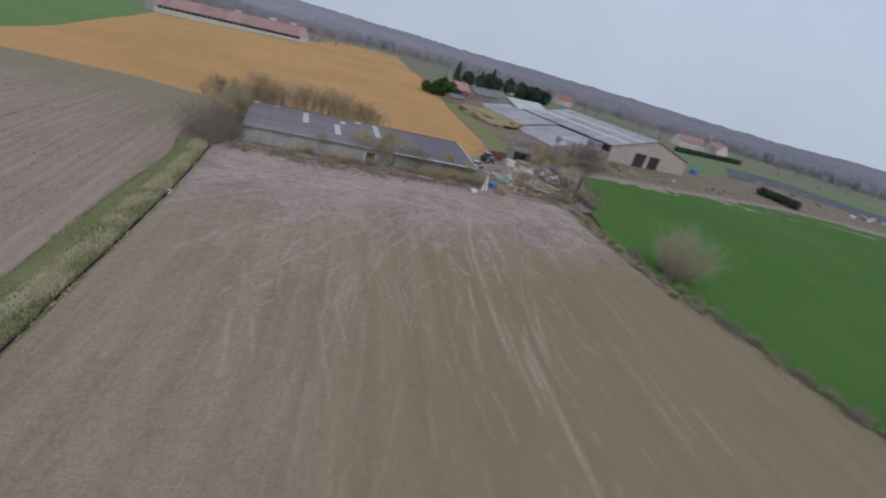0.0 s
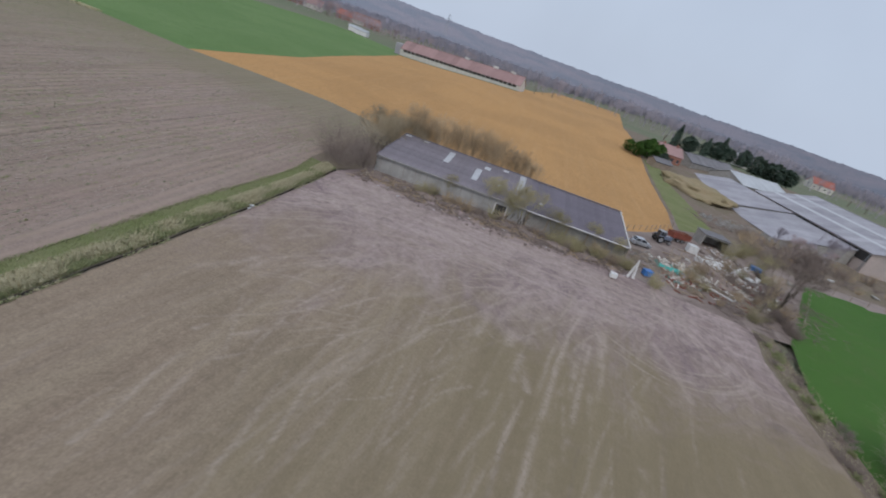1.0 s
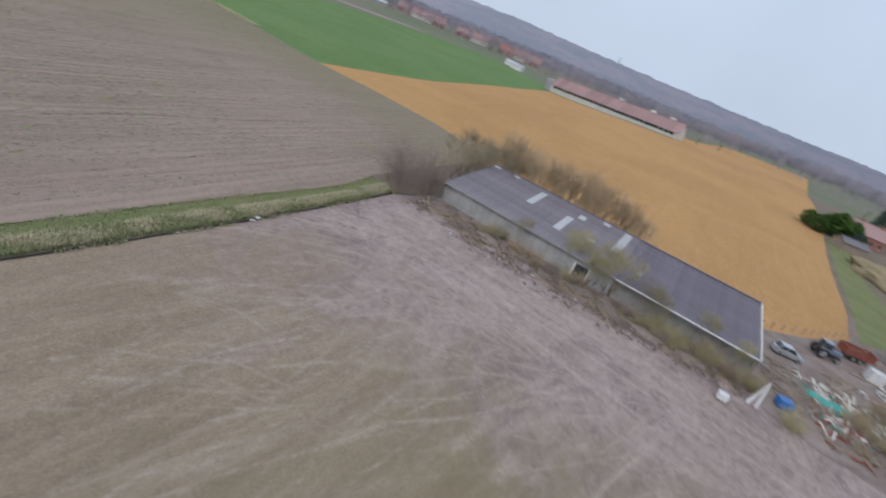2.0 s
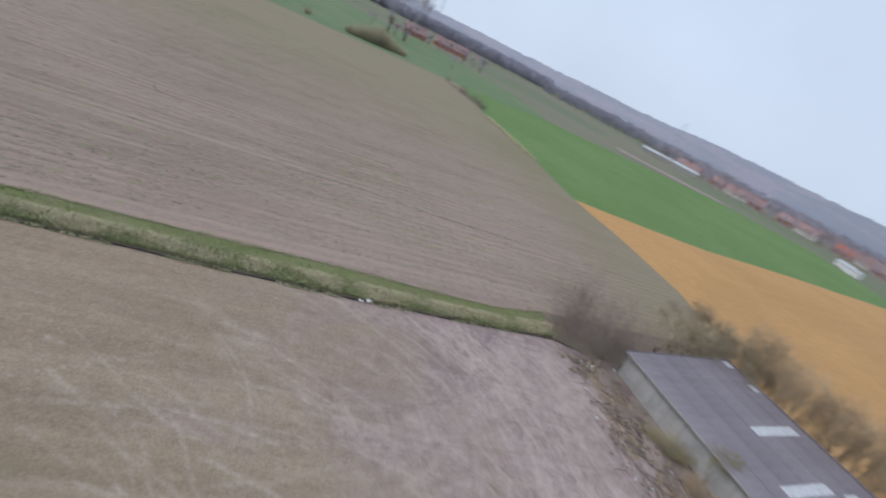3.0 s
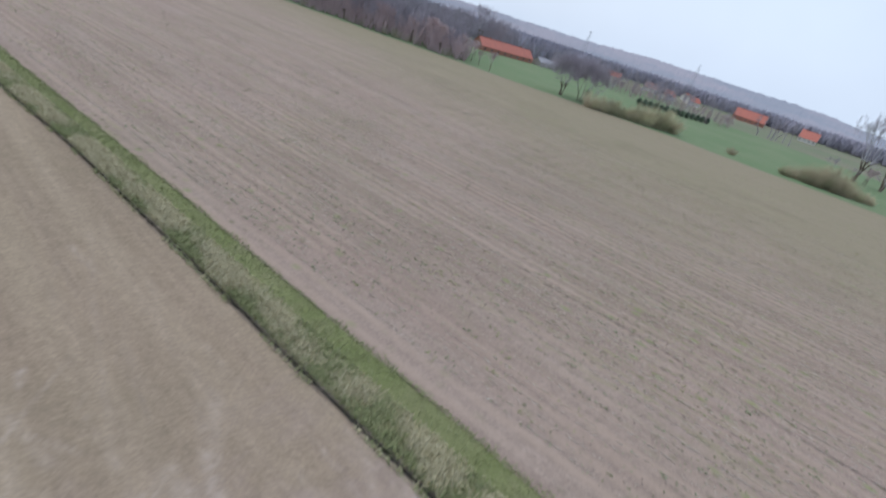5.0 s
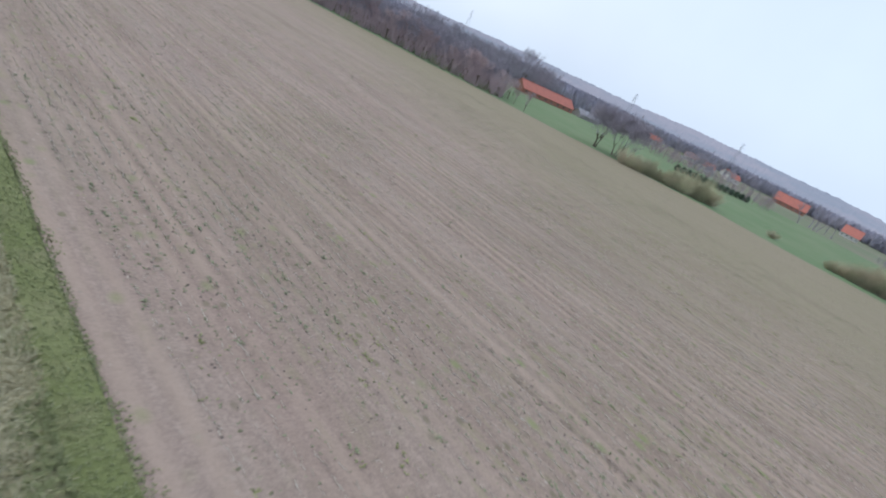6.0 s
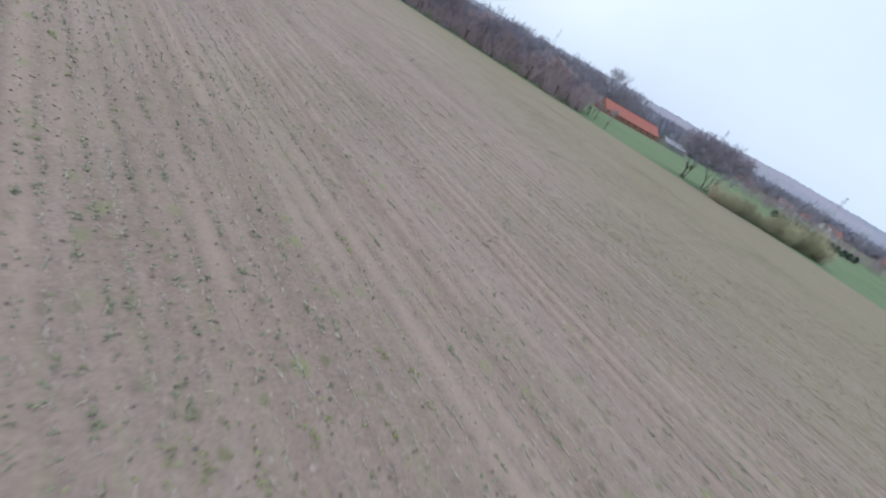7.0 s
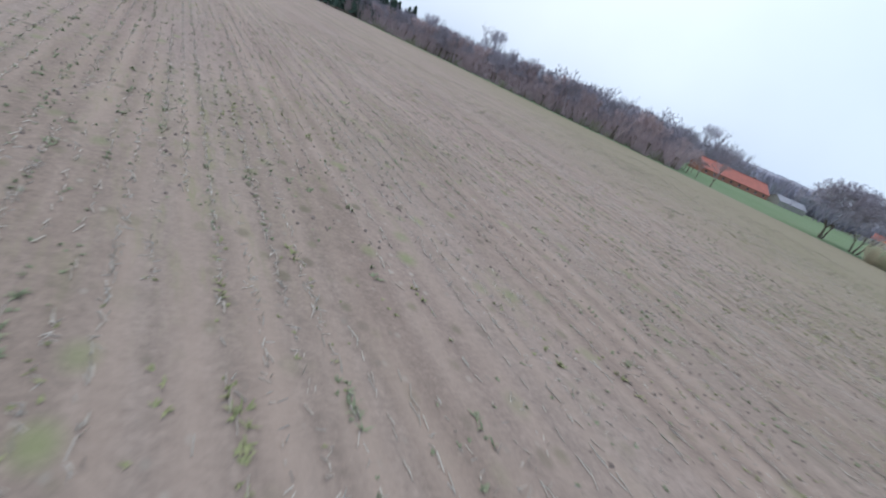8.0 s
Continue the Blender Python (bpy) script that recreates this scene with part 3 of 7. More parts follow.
def tree_meshes(name, seed, height, depth=5, spread=0.55, lift=0.05, thin=0.02, kids=(2, 3), trunks=1, lean=0.05, girth=0.028, twig=None, bark=None, bare=0.28):
    """The meshes of a leafless tree: trunk with limbs, and the crown of twigs."""
    rng = random.Random(seed)
    tv, tf, cv, cf = [], [], [], []
    for k in range(trunks):
        d = Vector((rng.gauss(0, lean), rng.gauss(0, lean), 1)).normalized()
        if trunks > 1:
            a = 6.283 * k / trunks + rng.uniform(-0.4, 0.4)
            d = (d + Vector((math.cos(a), math.sin(a), 0)) * 0.22).normalized()
        p, r = Vector((rng.gauss(0, 0.1 * trunks), rng.gauss(0, 0.1 * trunks), -0.3)), height * girth / trunks ** 0.5
        for j in range(3):
            q = p + (d + Vector((rng.gauss(0, 0.05), rng.gauss(0, 0.05), 0))).normalized() * height * bare / 3
            stick(tv, tf, p, q, r, r * 0.85, 7)
            p, r = q, r * 0.85
        for j in range(rng.randint(3, 4)):
            e = turned_dir(rng, d, spread * rng.uniform(0.25, 1.0))
            q = p + e * height * 0.16
            stick(tv, tf, p, q, r * 0.7, r * 0.5, 6)
            branch(rng, cv, cf, q, e, height * 0.2, r * 0.5, depth, depth, spread, lift, thin, kids)
    top = max(p.z for p in cv)
    k = height / top        # grown to its full height
    wide = max(1.0, k * 0.85)
    for some in (tv, cv):
        for p in some:
            p.x, p.y, p.z = p.x * wide, p.y * wide, p.z * k
    return raw_mesh(name + "_trunk", tv, tf, bark or BARK), raw_mesh(name + "_crown", cv, cf, twig or TWIG_BROWN)


def bush_mesh(name, seed, height, width, stems, twigs, material, thin=0.012, fan=0.8, side=0.45):
    rng = random.Random(seed)
    v, f = [], []
    for _ in range(stems):
        a, k = rng.uniform(0, 6.283), rng.random() ** 0.6
        base = Vector((math.cos(a), math.sin(a), 0)) * width * 0.22 * k + Vector((0, 0, -0.1))
        d = Vector((math.cos(a) * fan * k, math.sin(a) * fan * k, 1)).normalized()
        h = height * rng.uniform(0.6, 1.05) * (1 - 0.25 * k)
        p, r = base, thin * 2.2
        for j in range(4):
            d2 = (d + Vector((rng.gauss(0, 0.16), rng.gauss(0, 0.16), 0.02))).normalized()
            q = p + d2 * h / 4
            stick(v, f, p, q, r, r * 0.75)
            for _ in range(twigs):
                t = p.lerp(q, rng.random())
                e = turned_dir(rng, d2, rng.uniform(0.3, 0.9))
                m = t + e * h * side * rng.uniform(0.3, 0.7)
                stick(v, f, t, m, r * 0.55, thin * 0.6)
                e2 = turned_dir(rng, e, rng.uniform(0.3, 0.8))
                stick(v, f, m, m + e2 * h * side * 0.35, thin * 0.7, thin * 0.4)
            p, r = q, r * 0.75
    return raw_mesh(name, v, f, material)


def plant_tree(meshes, x, y, yaw, size, label, group="", name="tree", category="tree", z=None):
    t = thing(name, x, y, yaw, label, category, group, z)
    t.scale = (size, size, size)
    part("trunk", meshes[0], None, t)
    part("crown", meshes[1], None, t)
    return t


def plant_bush(mesh, x, y, yaw, size, label, group="", tall=1.0, name="bush", z=None):
    x, y = x + SHIFT[0], y + SHIFT[1]
    ob = new(name, mesh)
    ob.matrix_basis = pose(x, y, land(x, y) if z is None else z, 0, 0, yaw) @ Matrix.Diagonal((size, size, size * tall, 1))
    return tagged(ob, label, "bush", group)


def stuff(name, verts, faces, material, label, category):
    return tagged(new(name, raw_mesh(name, verts, faces, material)), label, category, kind="stuff")


def bush_mass(name, places, kinds, label, seed):
    """Winter bushes too far and too many to count, as one."""
    r_ = random.Random(seed)
    v, f, ids, mats = [], [], [], []
    for x, y, size in places:
        me = r_.choice(kinds)
        m = pose(x, y, land(x, y), 0, 0, r_.uniform(0, 360)) @ Matrix.Diagonal((size, size, size * r_.uniform(0.9, 1.3), 1))
        n0 = len(v)
        if me.materials[0] not in mats:
            mats.append(me.materials[0])
        v += [m @ p.co for p in me.vertices]
        f += [[n0 + i for i in q.vertices] for q in me.polygons]
        ids += [mats.index(me.materials[0])] * len(me.polygons)
    ob = stuff(name, v, f, mats[0], label, "bush")
    for extra in mats[1:]:
        ob.data.materials.append(extra)
    ob.data.polygons.foreach_set("material_index", ids)
    return ob


def along(line, k):
    """The point at a share k of a polyline's length, and the direction there."""
    seg = [(Vector(line[i]), Vector(line[i + 1])) for i in range(len(line) - 1)]
    total = sum((b - a).length for a, b in seg)
    d = k * total
    for a, b in seg:
        l = (b - a).length
        if d <= l or (a, b) == seg[-1]:
            return a.lerp(b, min(1.0, d / l)), (b - a).normalized()
        d -= l


def wheel(parent, x, y, z, r, w, label="", rim=STEEL):
    t = bmesh.new()
    bmesh.ops.create_cone(t, cap_ends=True, segments=20, radius1=r, radius2=r, depth=w, matrix=Matrix.Translation((x, y, z)) @ pose(0, 0, 0, 90, 0, 0))
    bmesh.ops.bevel(t, geom=[e for e in t.edges if e.calc_face_angle(0) > 0.8], offset=r * 0.14, segments=2, affect="EDGES", profile=0.5)
    ty = part("wheel", mesh_of("tyre", t, RUBBER), None, parent, label)
    t = bmesh.new()
    bmesh.ops.create_cone(t, cap_ends=True, segments=14, radius1=r * 0.58, radius2=r * 0.58, depth=w + 0.03, matrix=Matrix.Translation((x, y, z)) @ pose(0, 0, 0, 90, 0, 0))
    part("rim", t, rim, ty)
    return ty

# ---------------------------------------------------------------- ditch and grass verge
def verge_strip(name, profile, mat, label, category, lo=0.0, hi=1.0, n=150, rough=0.06):
    """A strip between the field's edge and the verge's far edge; profile: rows of share across and height."""
    v, f = [], []
    k = len(profile)
    for i in range(n + 1):
        t = lo + (hi - lo) * i / n
        a, _ = along([(*p, 0) for p in DITCH_LINE], t)
        b, _ = along([(*p, 0) for p in VERGE_LINE], t)
        for j, (s, h) in enumerate(profile):
            p = a.lerp(b, s)
            w = noise.noise(Vector((p.x * 0.5, p.y * 0.5, j))) * 0.25 if 0 < j < k - 1 else 0.0
            p = a.lerp(b, s + w * 0.08)
            v.append((p.x, p.y, land(p.x, p.y) + h + (noise.noise(p * 1.3) * rough if 0 < s < 1 else 0)))
    for i in range(n):
        for j in range(k - 1):
            q = i * k + j
            f.append((q, q + 1, q + k + 1, q + k))
    me = raw_mesh(name, v, f, mat)
    for p in me.polygons:
        p.use_smooth = True
    return tagged(new(name, me), label, category, kind="structure")


verge_strip("ditch", [(-0.02, 0.035), (0.01, -0.03), (0.03, -0.10), (0.055, -0.16), (0.08, -0.13), (0.11, -0.02)], DITCH, "narrow wet ditch along the bare field", "ditch", n=260, rough=0.12)
verge_strip("ditch_water", [(0.026, -0.105), (0.09, -0.105)], WATER, "narrow strip of standing water in the ditch", "water", n=260, rough=0.02)
verge_strip("grass_bank", [(0.11, -0.04), (0.2, 0.06), (0.32, 0.14), (0.45, 0.14), (0.52, 0.09), (0.6, 0.03)], VERGE, "rough grassy bank beside the ditch", "verge", n=260, rough=0.14)
verge_strip("grass_path", [(0.6, 0.03), (0.74, 0.03), (0.88, 0.03), (1.0, 0.0)], VERGE_GREEN, "green mown grass strip along the stubble field", "verge", n=200)


def blades(rng, v, f, p, n, h, fan, w=0.018):
    for _ in range(n):
        a = rng.uniform(0, 6.283)
        d = Vector((math.cos(a) * fan * rng.random(), math.sin(a) * fan * rng.random(), 1)).normalized()
        s = Vector((-math.sin(a), math.cos(a), 0)) * w
        hh = h * rng.uniform(0.5, 1.1)
        m = p + d * hh * 0.6
        t = m + (d + Vector((math.cos(a), math.sin(a), -0.2)) * 0.6).normalized() * hh * 0.45
        i = len(v)
        v.extend((p - s, p + s, m + s * 0.7, m - s * 0.7, t))
        f.extend(((i, i + 1, i + 2, i + 3), (i + 3, i + 2, i + 4)))


rng = random.Random(5)
tv, tf, gv2, gf2 = [], [], [], []
for _ in range(22000):
    t = 0.34 + 0.66 * rng.random()
    a, _ = along([(*p, 0) for p in DITCH_LINE], t)
    b, _ = along([(*p, 0) for p in VERGE_LINE], t)
    s = rng.uniform(0.07, 0.64)
    p = a.lerp(b, s)
    p.z = land(p.x, p.y) + (0.1 if s < 0.52 else 0.03) - 0.05
    lush = noise.noise(Vector((p.x * 0.28, p.y * 0.28, 3))) + rng.gauss(0, 0.12) + 0.35 * smooth(s, 0.32, 0.12)
    if lush > 0.2:
        blades(rng, gv2, gf2, p, 4, 0.5, 0.9, 0.024)
    else:
        blades(rng, tv, tf, p, 4, 0.72 if s < 0.48 else 0.4, 0.9, 0.02)
for _ in range(9000):
    t = 0.34 + 0.66 * rng.random()
    a, _ = along([(*p, 0) for p in DITCH_LINE], t)
    b, _ = along([(*p, 0) for p in VERGE_LINE], t)
    p = a.lerp(b, rng.uniform(0.6, 1.0) + rng.gauss(0, 0.03))
    p.z = land(p.x, p.y) + 0.01
    blades(rng, gv2, gf2, p, 3, 0.16, 0.9, 0.025)
for _ in range(5000):
    t = 0.34 + 0.66 * rng.random()
    a, _ = along([(*p, 0) for p in DITCH_LINE], t)
    b, _ = along([(*p, 0) for p in VERGE_LINE], t)
    p = a.lerp(b, 1.0 + abs(rng.gauss(0, 0.07)) * (0.6 + noise.noise(Vector((t * 60, 0, 5)))))
    p.z = land(p.x, p.y)
    blades(rng, gv2, gf2, p, 3, 0.13, 1.2, 0.025)
for _ in range(2600):      # tufts hanging over the ditch from its field side and bank
    t = 0.34 + 0.66 * rng.random()
    a, _ = along([(*p, 0) for p in DITCH_LINE], t)
    b, _ = along([(*p, 0) for p in VERGE_LINE], t)
    if noise.noise(Vector((t * 45, 2, 0))) < -0.05:
        continue
    p = a.lerp(b, rng.choice((-0.015, 0.1)) + rng.gauss(0, 0.015))
    p.z = land(p.x, p.y) - 0.03
    blades(rng, *((gv2, gf2) if rng.random() < 0.6 else (tv, tf)), p, 4, 0.36, 1.4, 0.024)
stuff("dry_grass", tv, tf, BLADE_TAN, "long dry tan grass along the ditch", "grass")
stuff("green_grass", gv2, gf2, BLADE_GREEN, "fresh green grass along the ditch", "grass")

# ---------------------------------------------------------------- tyre tracks
def ribbon(v, f, uv, pts, width, lift):
    n = len(pts)
    base = len(v)
    run = 0.0
    for i, p in enumerate(pts):
        q = pts[min(n - 1, i + 1)] - pts[max(0, i - 1)]
        s = Vector((-q.y, q.x, 0)).normalized() * width / 2
        for k, e in ((0.0, p - s), (1.0, p + s)):
            v.append((e.x, e.y, land(e.x, e.y) + lift))
            uv.append((k, run))
        if i < n - 1:
            run += (pts[i + 1] - p).length
    for i in range(n - 1):
        a = base + 2 * i
        f.append((a, a + 2, a + 3, a + 1))


def curve_pts(ctrl, n=40, wob=0.15, seed=0):
    """A smooth run through a few places."""
    c = [Vector((*p, 0)) for p in ctrl]
    c = [c[0] * 2 - c[1]] + c + [c[-1] * 2 - c[-2]]
    out = []
    for k in range(1, len(c) - 2):
        m = n // (len(c) - 3)
        for j in range(m + (k == len(c) - 3)):
            t = j / m
            p0, p1, p2, p3 = c[k - 1:k + 3]
            p = 0.5 * ((2 * p1) + (p2 - p0) * t + (2 * p0 - 5 * p1 + 4 * p2 - p3) * t * t + (3 * p1 - p0 - 3 * p2 + p3) * t ** 3)
            d = noise.noise_vector(Vector((p.x * 0.15, p.y * 0.15, seed * 3.7)))
            out.append(Vector((p.x + d.x * wob, p.y + d.y * wob, 0)))
    return out


def twin(ctrl, gauge=1.8, seed=0, wob=0.3):
    """The two wheel lines of one drive."""
    pts = curve_pts(ctrl, 60, wob, seed)
    out = []
    for s in (-1, 1):
        side = []
        for i, p in enumerate(pts):
            q = pts[min(len(pts) - 1, i + 1)] - pts[max(0, i - 1)]
            side.append(p + Vector((-q.y, q.x, 0)).normalized() * gauge / 2 * s)
        out.append(side)
    return out


GRID, GX0, GX1, GY0, GY1 = 0.22, -31.0, 48.0, -4.0, 91.0
NX, NY = int((GX1 - GX0) / GRID), int((GY1 - GY0) / GRID)
WEAR = {"dust": np.zeros((NY + 1, NX + 1)), "mud": np.zeros((NY + 1, NX + 1))}


def press(kind, line, width, amount, seed=0):
    """Marks one wheel line into the soil: broken along its way, soft at its rims."""
    a = WEAR[kind]
    rad = int(width / GRID) + 2
    for p, q in zip(line, line[1:]):
        n = max(1, int((q - p).length / 0.16))
        for k in range(n):
            c = p.lerp(q, k / n)
            fx, fy = (c.x - GX0) / GRID, (c.y - GY0) / GRID
            i, j = int(round(fx)), int(round(fy))
            if not (rad < i < NX - rad and rad < j < NY - rad):
                continue
            g = noise.noise(Vector((c.x * 0.13, c.y * 0.13, seed * 5.1))) + 0.35 * noise.noise(Vector((c.x * 0.9, c.y * 0.9, seed)))
            g = amount * smooth(g, -0.15, 0.45)
            if g < 0.02:
                continue
            ys, xs = np.mgrid[j - rad:j + rad + 1, i - rad:i + rad + 1]
            d = np.hypot(xs - fx, ys - fy) * GRID
            spot = a[j - rad:j + rad + 1, i - rad:i + rad + 1]
            np.maximum(spot, g * np.exp(-(d / (width * 0.5)) ** 2), out=spot)


rng = random.Random(11)


def drive(kind, ctrl, width, amount, seed, gauge=1.8, wob=0.3):
    for k, line in enumerate(twin(ctrl, gauge, seed, wob)):
        press(kind, line, width, amount, seed + 0.3 * k)


for k in range(24):     # from the yard's mouth, fanning out over the field
    x1, y1 = rng.uniform(-24, 24), rng.uniform(40, 64)
    drive("dust", [(20.5, 91), (20.5 + rng.uniform(-1, 1), 85), (0.5 * x1 + 9 + rng.uniform(-4, 4), 75 + rng.uniform(-5, 4)), (x1, y1), (x1 + 2, y1 - 16)], rng.uniform(0.2, 0.5), rng.uniform(0.4, 0.9), k)
for k in range(34):     # along the front of the barn and to the ditch end
    y = rng.uniform(-12, 4)
    drive("dust", [(24, 83 + y * 0.3), (10, 81 + y * 0.7), (-8, 77 + y), (-20, 72 + y * 1.2), (-27, 66 + y * 1.8)], rng.uniform(0.2, 0.5), rng.uniform(0.4, 1.0), 40 + k)
for k in range(14):     # from the ditch end down the field
    x1, y1 = rng.uniform(-20, 8), rng.uniform(34, 50)
    drive("dust", [(-26, 76), (-22 + rng.uniform(-2, 5), 70), (0.6 * x1 - 8 + rng.uniform(-3, 3), 58 + rng.uniform(-4, 4)), (x1, y1), (x1 + rng.uniform(-2, 5), y1 - 20)], rng.uniform(0.2, 0.4), rng.uniform(0.2, 0.5), 200 + k)
for k in range(26):     # to and fro where loads were turned
    x, y, a = rng.uniform(-20, 4), rng.uniform(36, 66), radians(rng.choice((rng.uniform(70, 110), rng.uniform(115, 160), rng.uniform(20, 60))))
    l, c = rng.uniform(4, 10), rng.uniform(-5, 5)
    d, s = Vector((math.cos(a), math.sin(a))), Vector((-math.sin(a), math.cos(a)))
    m = Vector((x, y))
    drive("dust", [tuple(q) for q in (m - d * l, m + s * c * 0.5, m + d * l + s * c)], rng.uniform(0.16, 0.26), rng.uniform(0.5, 0.95), 80 + k, wob=1.6)
for k, run_ in enumerate((((-9.6, 34.9), (-6.6, 41.6), (-4.6, 45.1)), ((-10.7, 37.6), (-8.6, 42), (-6.4, 46.4)), ((-3.7, 42.6), (-5.5, 46), (-6.9, 49.3)), ((-9.2, 40.6), (-11.4, 45), (-14.0, 48.9)),
                           ((-5.2, 41.5), (-8, 44), (-11.1, 47.3)), ((-8.7, 37.6), (-10.3, 45.5), (-9.9, 50.4)), ((-10.9, 40.6), (-6.0, 44.1), (-3.6, 44.4)), ((-12.8, 36), (-12, 42), (-9.5, 47)),
                           ((-15, 40), (-13, 46), (-14, 52)), ((-17, 44), (-14, 47), (-9, 49)), ((-18.5, 47), (-16, 52), (-12, 55)))):     # where a machine turned on the spot
    press("dust", curve_pts(run_, 40, 0.35, k), 0.3, 1.0, 420 + k)
    press("dust", [p + Vector((1.1, 0.9, 0)) for p in curve_pts(run_, 40, 0.5, k + 20)], 0.24, 0.8, 440 + k)
for k in range(60):     # short strokes where loads were dragged out of the yard
    x, y = rng.uniform(-23, 24), rng.uniform(46, 74)
    d = Vector((x * 1.1 + rng.gauss(0, 9), y - 112, 0)).normalized()
    m = Vector((x, y, 0))
    l = rng.uniform(4, 12)
    bend = Vector((-d.y, d.x, 0)) * rng.gauss(0, 0.8)
    press("dust", curve_pts([(m.x, m.y), ((m + d * l * 0.5 + bend).x, (m + d * l * 0.5 + bend).y), ((m + d * l).x, (m + d * l).y)], 24, 0.4, k), rng.uniform(0.35, 1.1), rng.uniform(0.4, 0.85), 400 + k)
for k in range(9):      # long straight runs up the field
    x = (13.5, 16.0, 3.0, -4.0, -11.0, 22.0, 27.0, 8.0, 31.0)[k]
    drive("dust", [(x + 5.5, -20), (x + 2.5, 20), (x, 42), (x - 1.5, 64)], 0.6 if k < 2 else 0.4, 0.75 if k < 2 else 0.4, 120 + k, wob=0.15)
for k in range(6):      # the turning loop by the hedge
    r, c = 0.82 + k * 0.06, Vector((24.5, 74.0))
    loop = [(19.2, 92.8), (21.0, 85.0)] + [tuple(c + (Vector(p) - c) * r) for p in ((27.5, 80.5), (31.3, 75.3), (28.2, 70.0), (21.9, 66.6), (13.5, 68.5))]
    drive("mud" if k in (1, 4) else "dust", loop, 0.28, 0.55 if k in (1, 4) else 0.9, 300 + k, 1.7, 0.15)
for k in range(12):     # to and fro along the barn, out in the field
    y = rng.uniform(-4, 5)
    drive("dust", [(-25, 70 + y), (-18.3, 71 + y), (-4.1, 71.5 + y * 0.8), (12.3, 73 + y * 0.6), (19.5, 80 + y * 0.4), (19.5, 92)], rng.uniform(0.2, 0.4), rng.uniform(0.5, 1.0), 360 + k, wob=0.6)
for k in range(3):      # broad worn way before the barn
    y = (-1.6, 0.4, 2.0)[k]
    press("dust", curve_pts([(-27, 71 + y), (-14, 74.5 + y), (-5, 76 + y), (3, 79.6 + y * 0.8), (11, 81.6 + y * 0.7), (17.5, 83 + y), (20.5, 88)], 60, 0.4, 40 + k), 2.3, (0.5, 0.75, 0.55)[k], 460 + k)
for k in range(4):      # the way out of the yard
    drive("dust" if k != 1 else "mud", [(17.6 + 0.4 * k, 97), (18.0 + 0.4 * k, 92), (19.6 + 0.5 * k, 87), (22.5 + 0.8 * k, 81), (25 + 1.5 * k, 76 - 0.6 * k)], 0.4, 0.95 if k != 1 else 0.6, 380 + k, 1.7, 0.1)
for k in range(6):
    x = (10, 17, -16, 24, -2, 5)[k]
    drive("mud", [(x + 5, -10), (x + 2, 22), (x, 40), (x - 1, 58)], 0.25, 0.45, 320 + k, wob=0.1)
for k in range(5):      # dark ruts into the barn's corner
    drive("mud", [(-27 + k, 78 - k * 0.4), (-22 + k * 1.5, 72 - k), (-16 + k * 2, 65 - 2 * k)], 0.45, 0.4, 340 + k)
    drive("mud", [(18 - k * 6, 86.5 - k), (8 - k * 6, 83.5 - k), (-4 - k * 5, 80 - k)], 0.35, 0.35, 350 + k)


def inside(x, y, poly):
    odd = False
    for (x0, y0), (x1, y1) in zip(poly, poly[1:] + poly[:1]):
        if (y0 > y) != (y1 > y) and x < (x1 - x0) * (y - y0) / (y1 - y0) + x0:
            odd = not odd
    return odd


def worn_soil():
    """The driven-over top of the bare field, with its wheel marks pressed in."""
    bound = DITCH_LINE + BARN_FRONT + [(22, 89)] + FIELD_EDGE
    rows = {}
    idx, v, keep = -np.ones((NY + 1, NX + 1), int), [], []
    for j in range(NY + 1):
        y = GY0 + j * GRID
        on = [inside(GX0 + i * GRID, y, bound) for i in range(0, NX + 1, 4)]
        for i in range(NX + 1):
            if on[min(i // 4, len(on) - 1)] and on[min(i // 4 + 1, len(on) - 1)] and 0 <= j <= NY:
                x = GX0 + i * GRID
                idx[j, i] = len(v)
                dip = 0.025 * WEAR["mud"][j, i] + 0.012 * WEAR["dust"][j, i]
                v.append((x, y, land(x, y) + 0.03 - dip))
                keep.append((j, i))
    f = []
    for j in range(NY):
        for i in range(NX):
            q = (idx[j, i], idx[j, i + 1], idx[j + 1, i + 1], idx[j + 1, i])
            if min(q) >= 0:
                f.append(tuple(int(k) for k in q))
    me = raw_mesh("wheel_marked_soil", v, f, SOIL)
    for kind in WEAR:
        at = me.attributes.new(kind, "FLOAT", "POINT")
        at.data.foreach_set("value", [float(WEAR[kind][j, i]) for j, i in keep])
    me.polygons.foreach_set("use_smooth", [True] * len(me.polygons))
    return tagged(new("wheel_marked_soil", me), "pale wheel-marked soil on the bare field", "soil", kind="structure")


worn_soil()


def rut(ctrl, width, seed, label):
    """A single dark rut on the stubble field."""
    v, f, uv = [], [], []
    ribbon(v, f, uv, curve_pts(ctrl, 60, 0.15, seed), width, 0.02)
    me = raw_mesh("wheel_rut", v, f, MUD)
    lay = me.uv_layers.new(name="across")
    for lp in me.loops:
        lay.data[lp.index].uv = uv[lp.vertex_index]
    return tagged(new("wheel_rut", me), label, "tyre track", kind="structure")


rut([(-49.8, 40), (-52.3, 50), (-54.0, 64), (-57.4, 82), (-60, 96)], 0.7, 30, "dark wheel rut along the stubble rows")
rut([(-80, 30), (-86, 58), (-92, 85)], 0.5, 31, "faint dark wheel rut along the stubble rows")


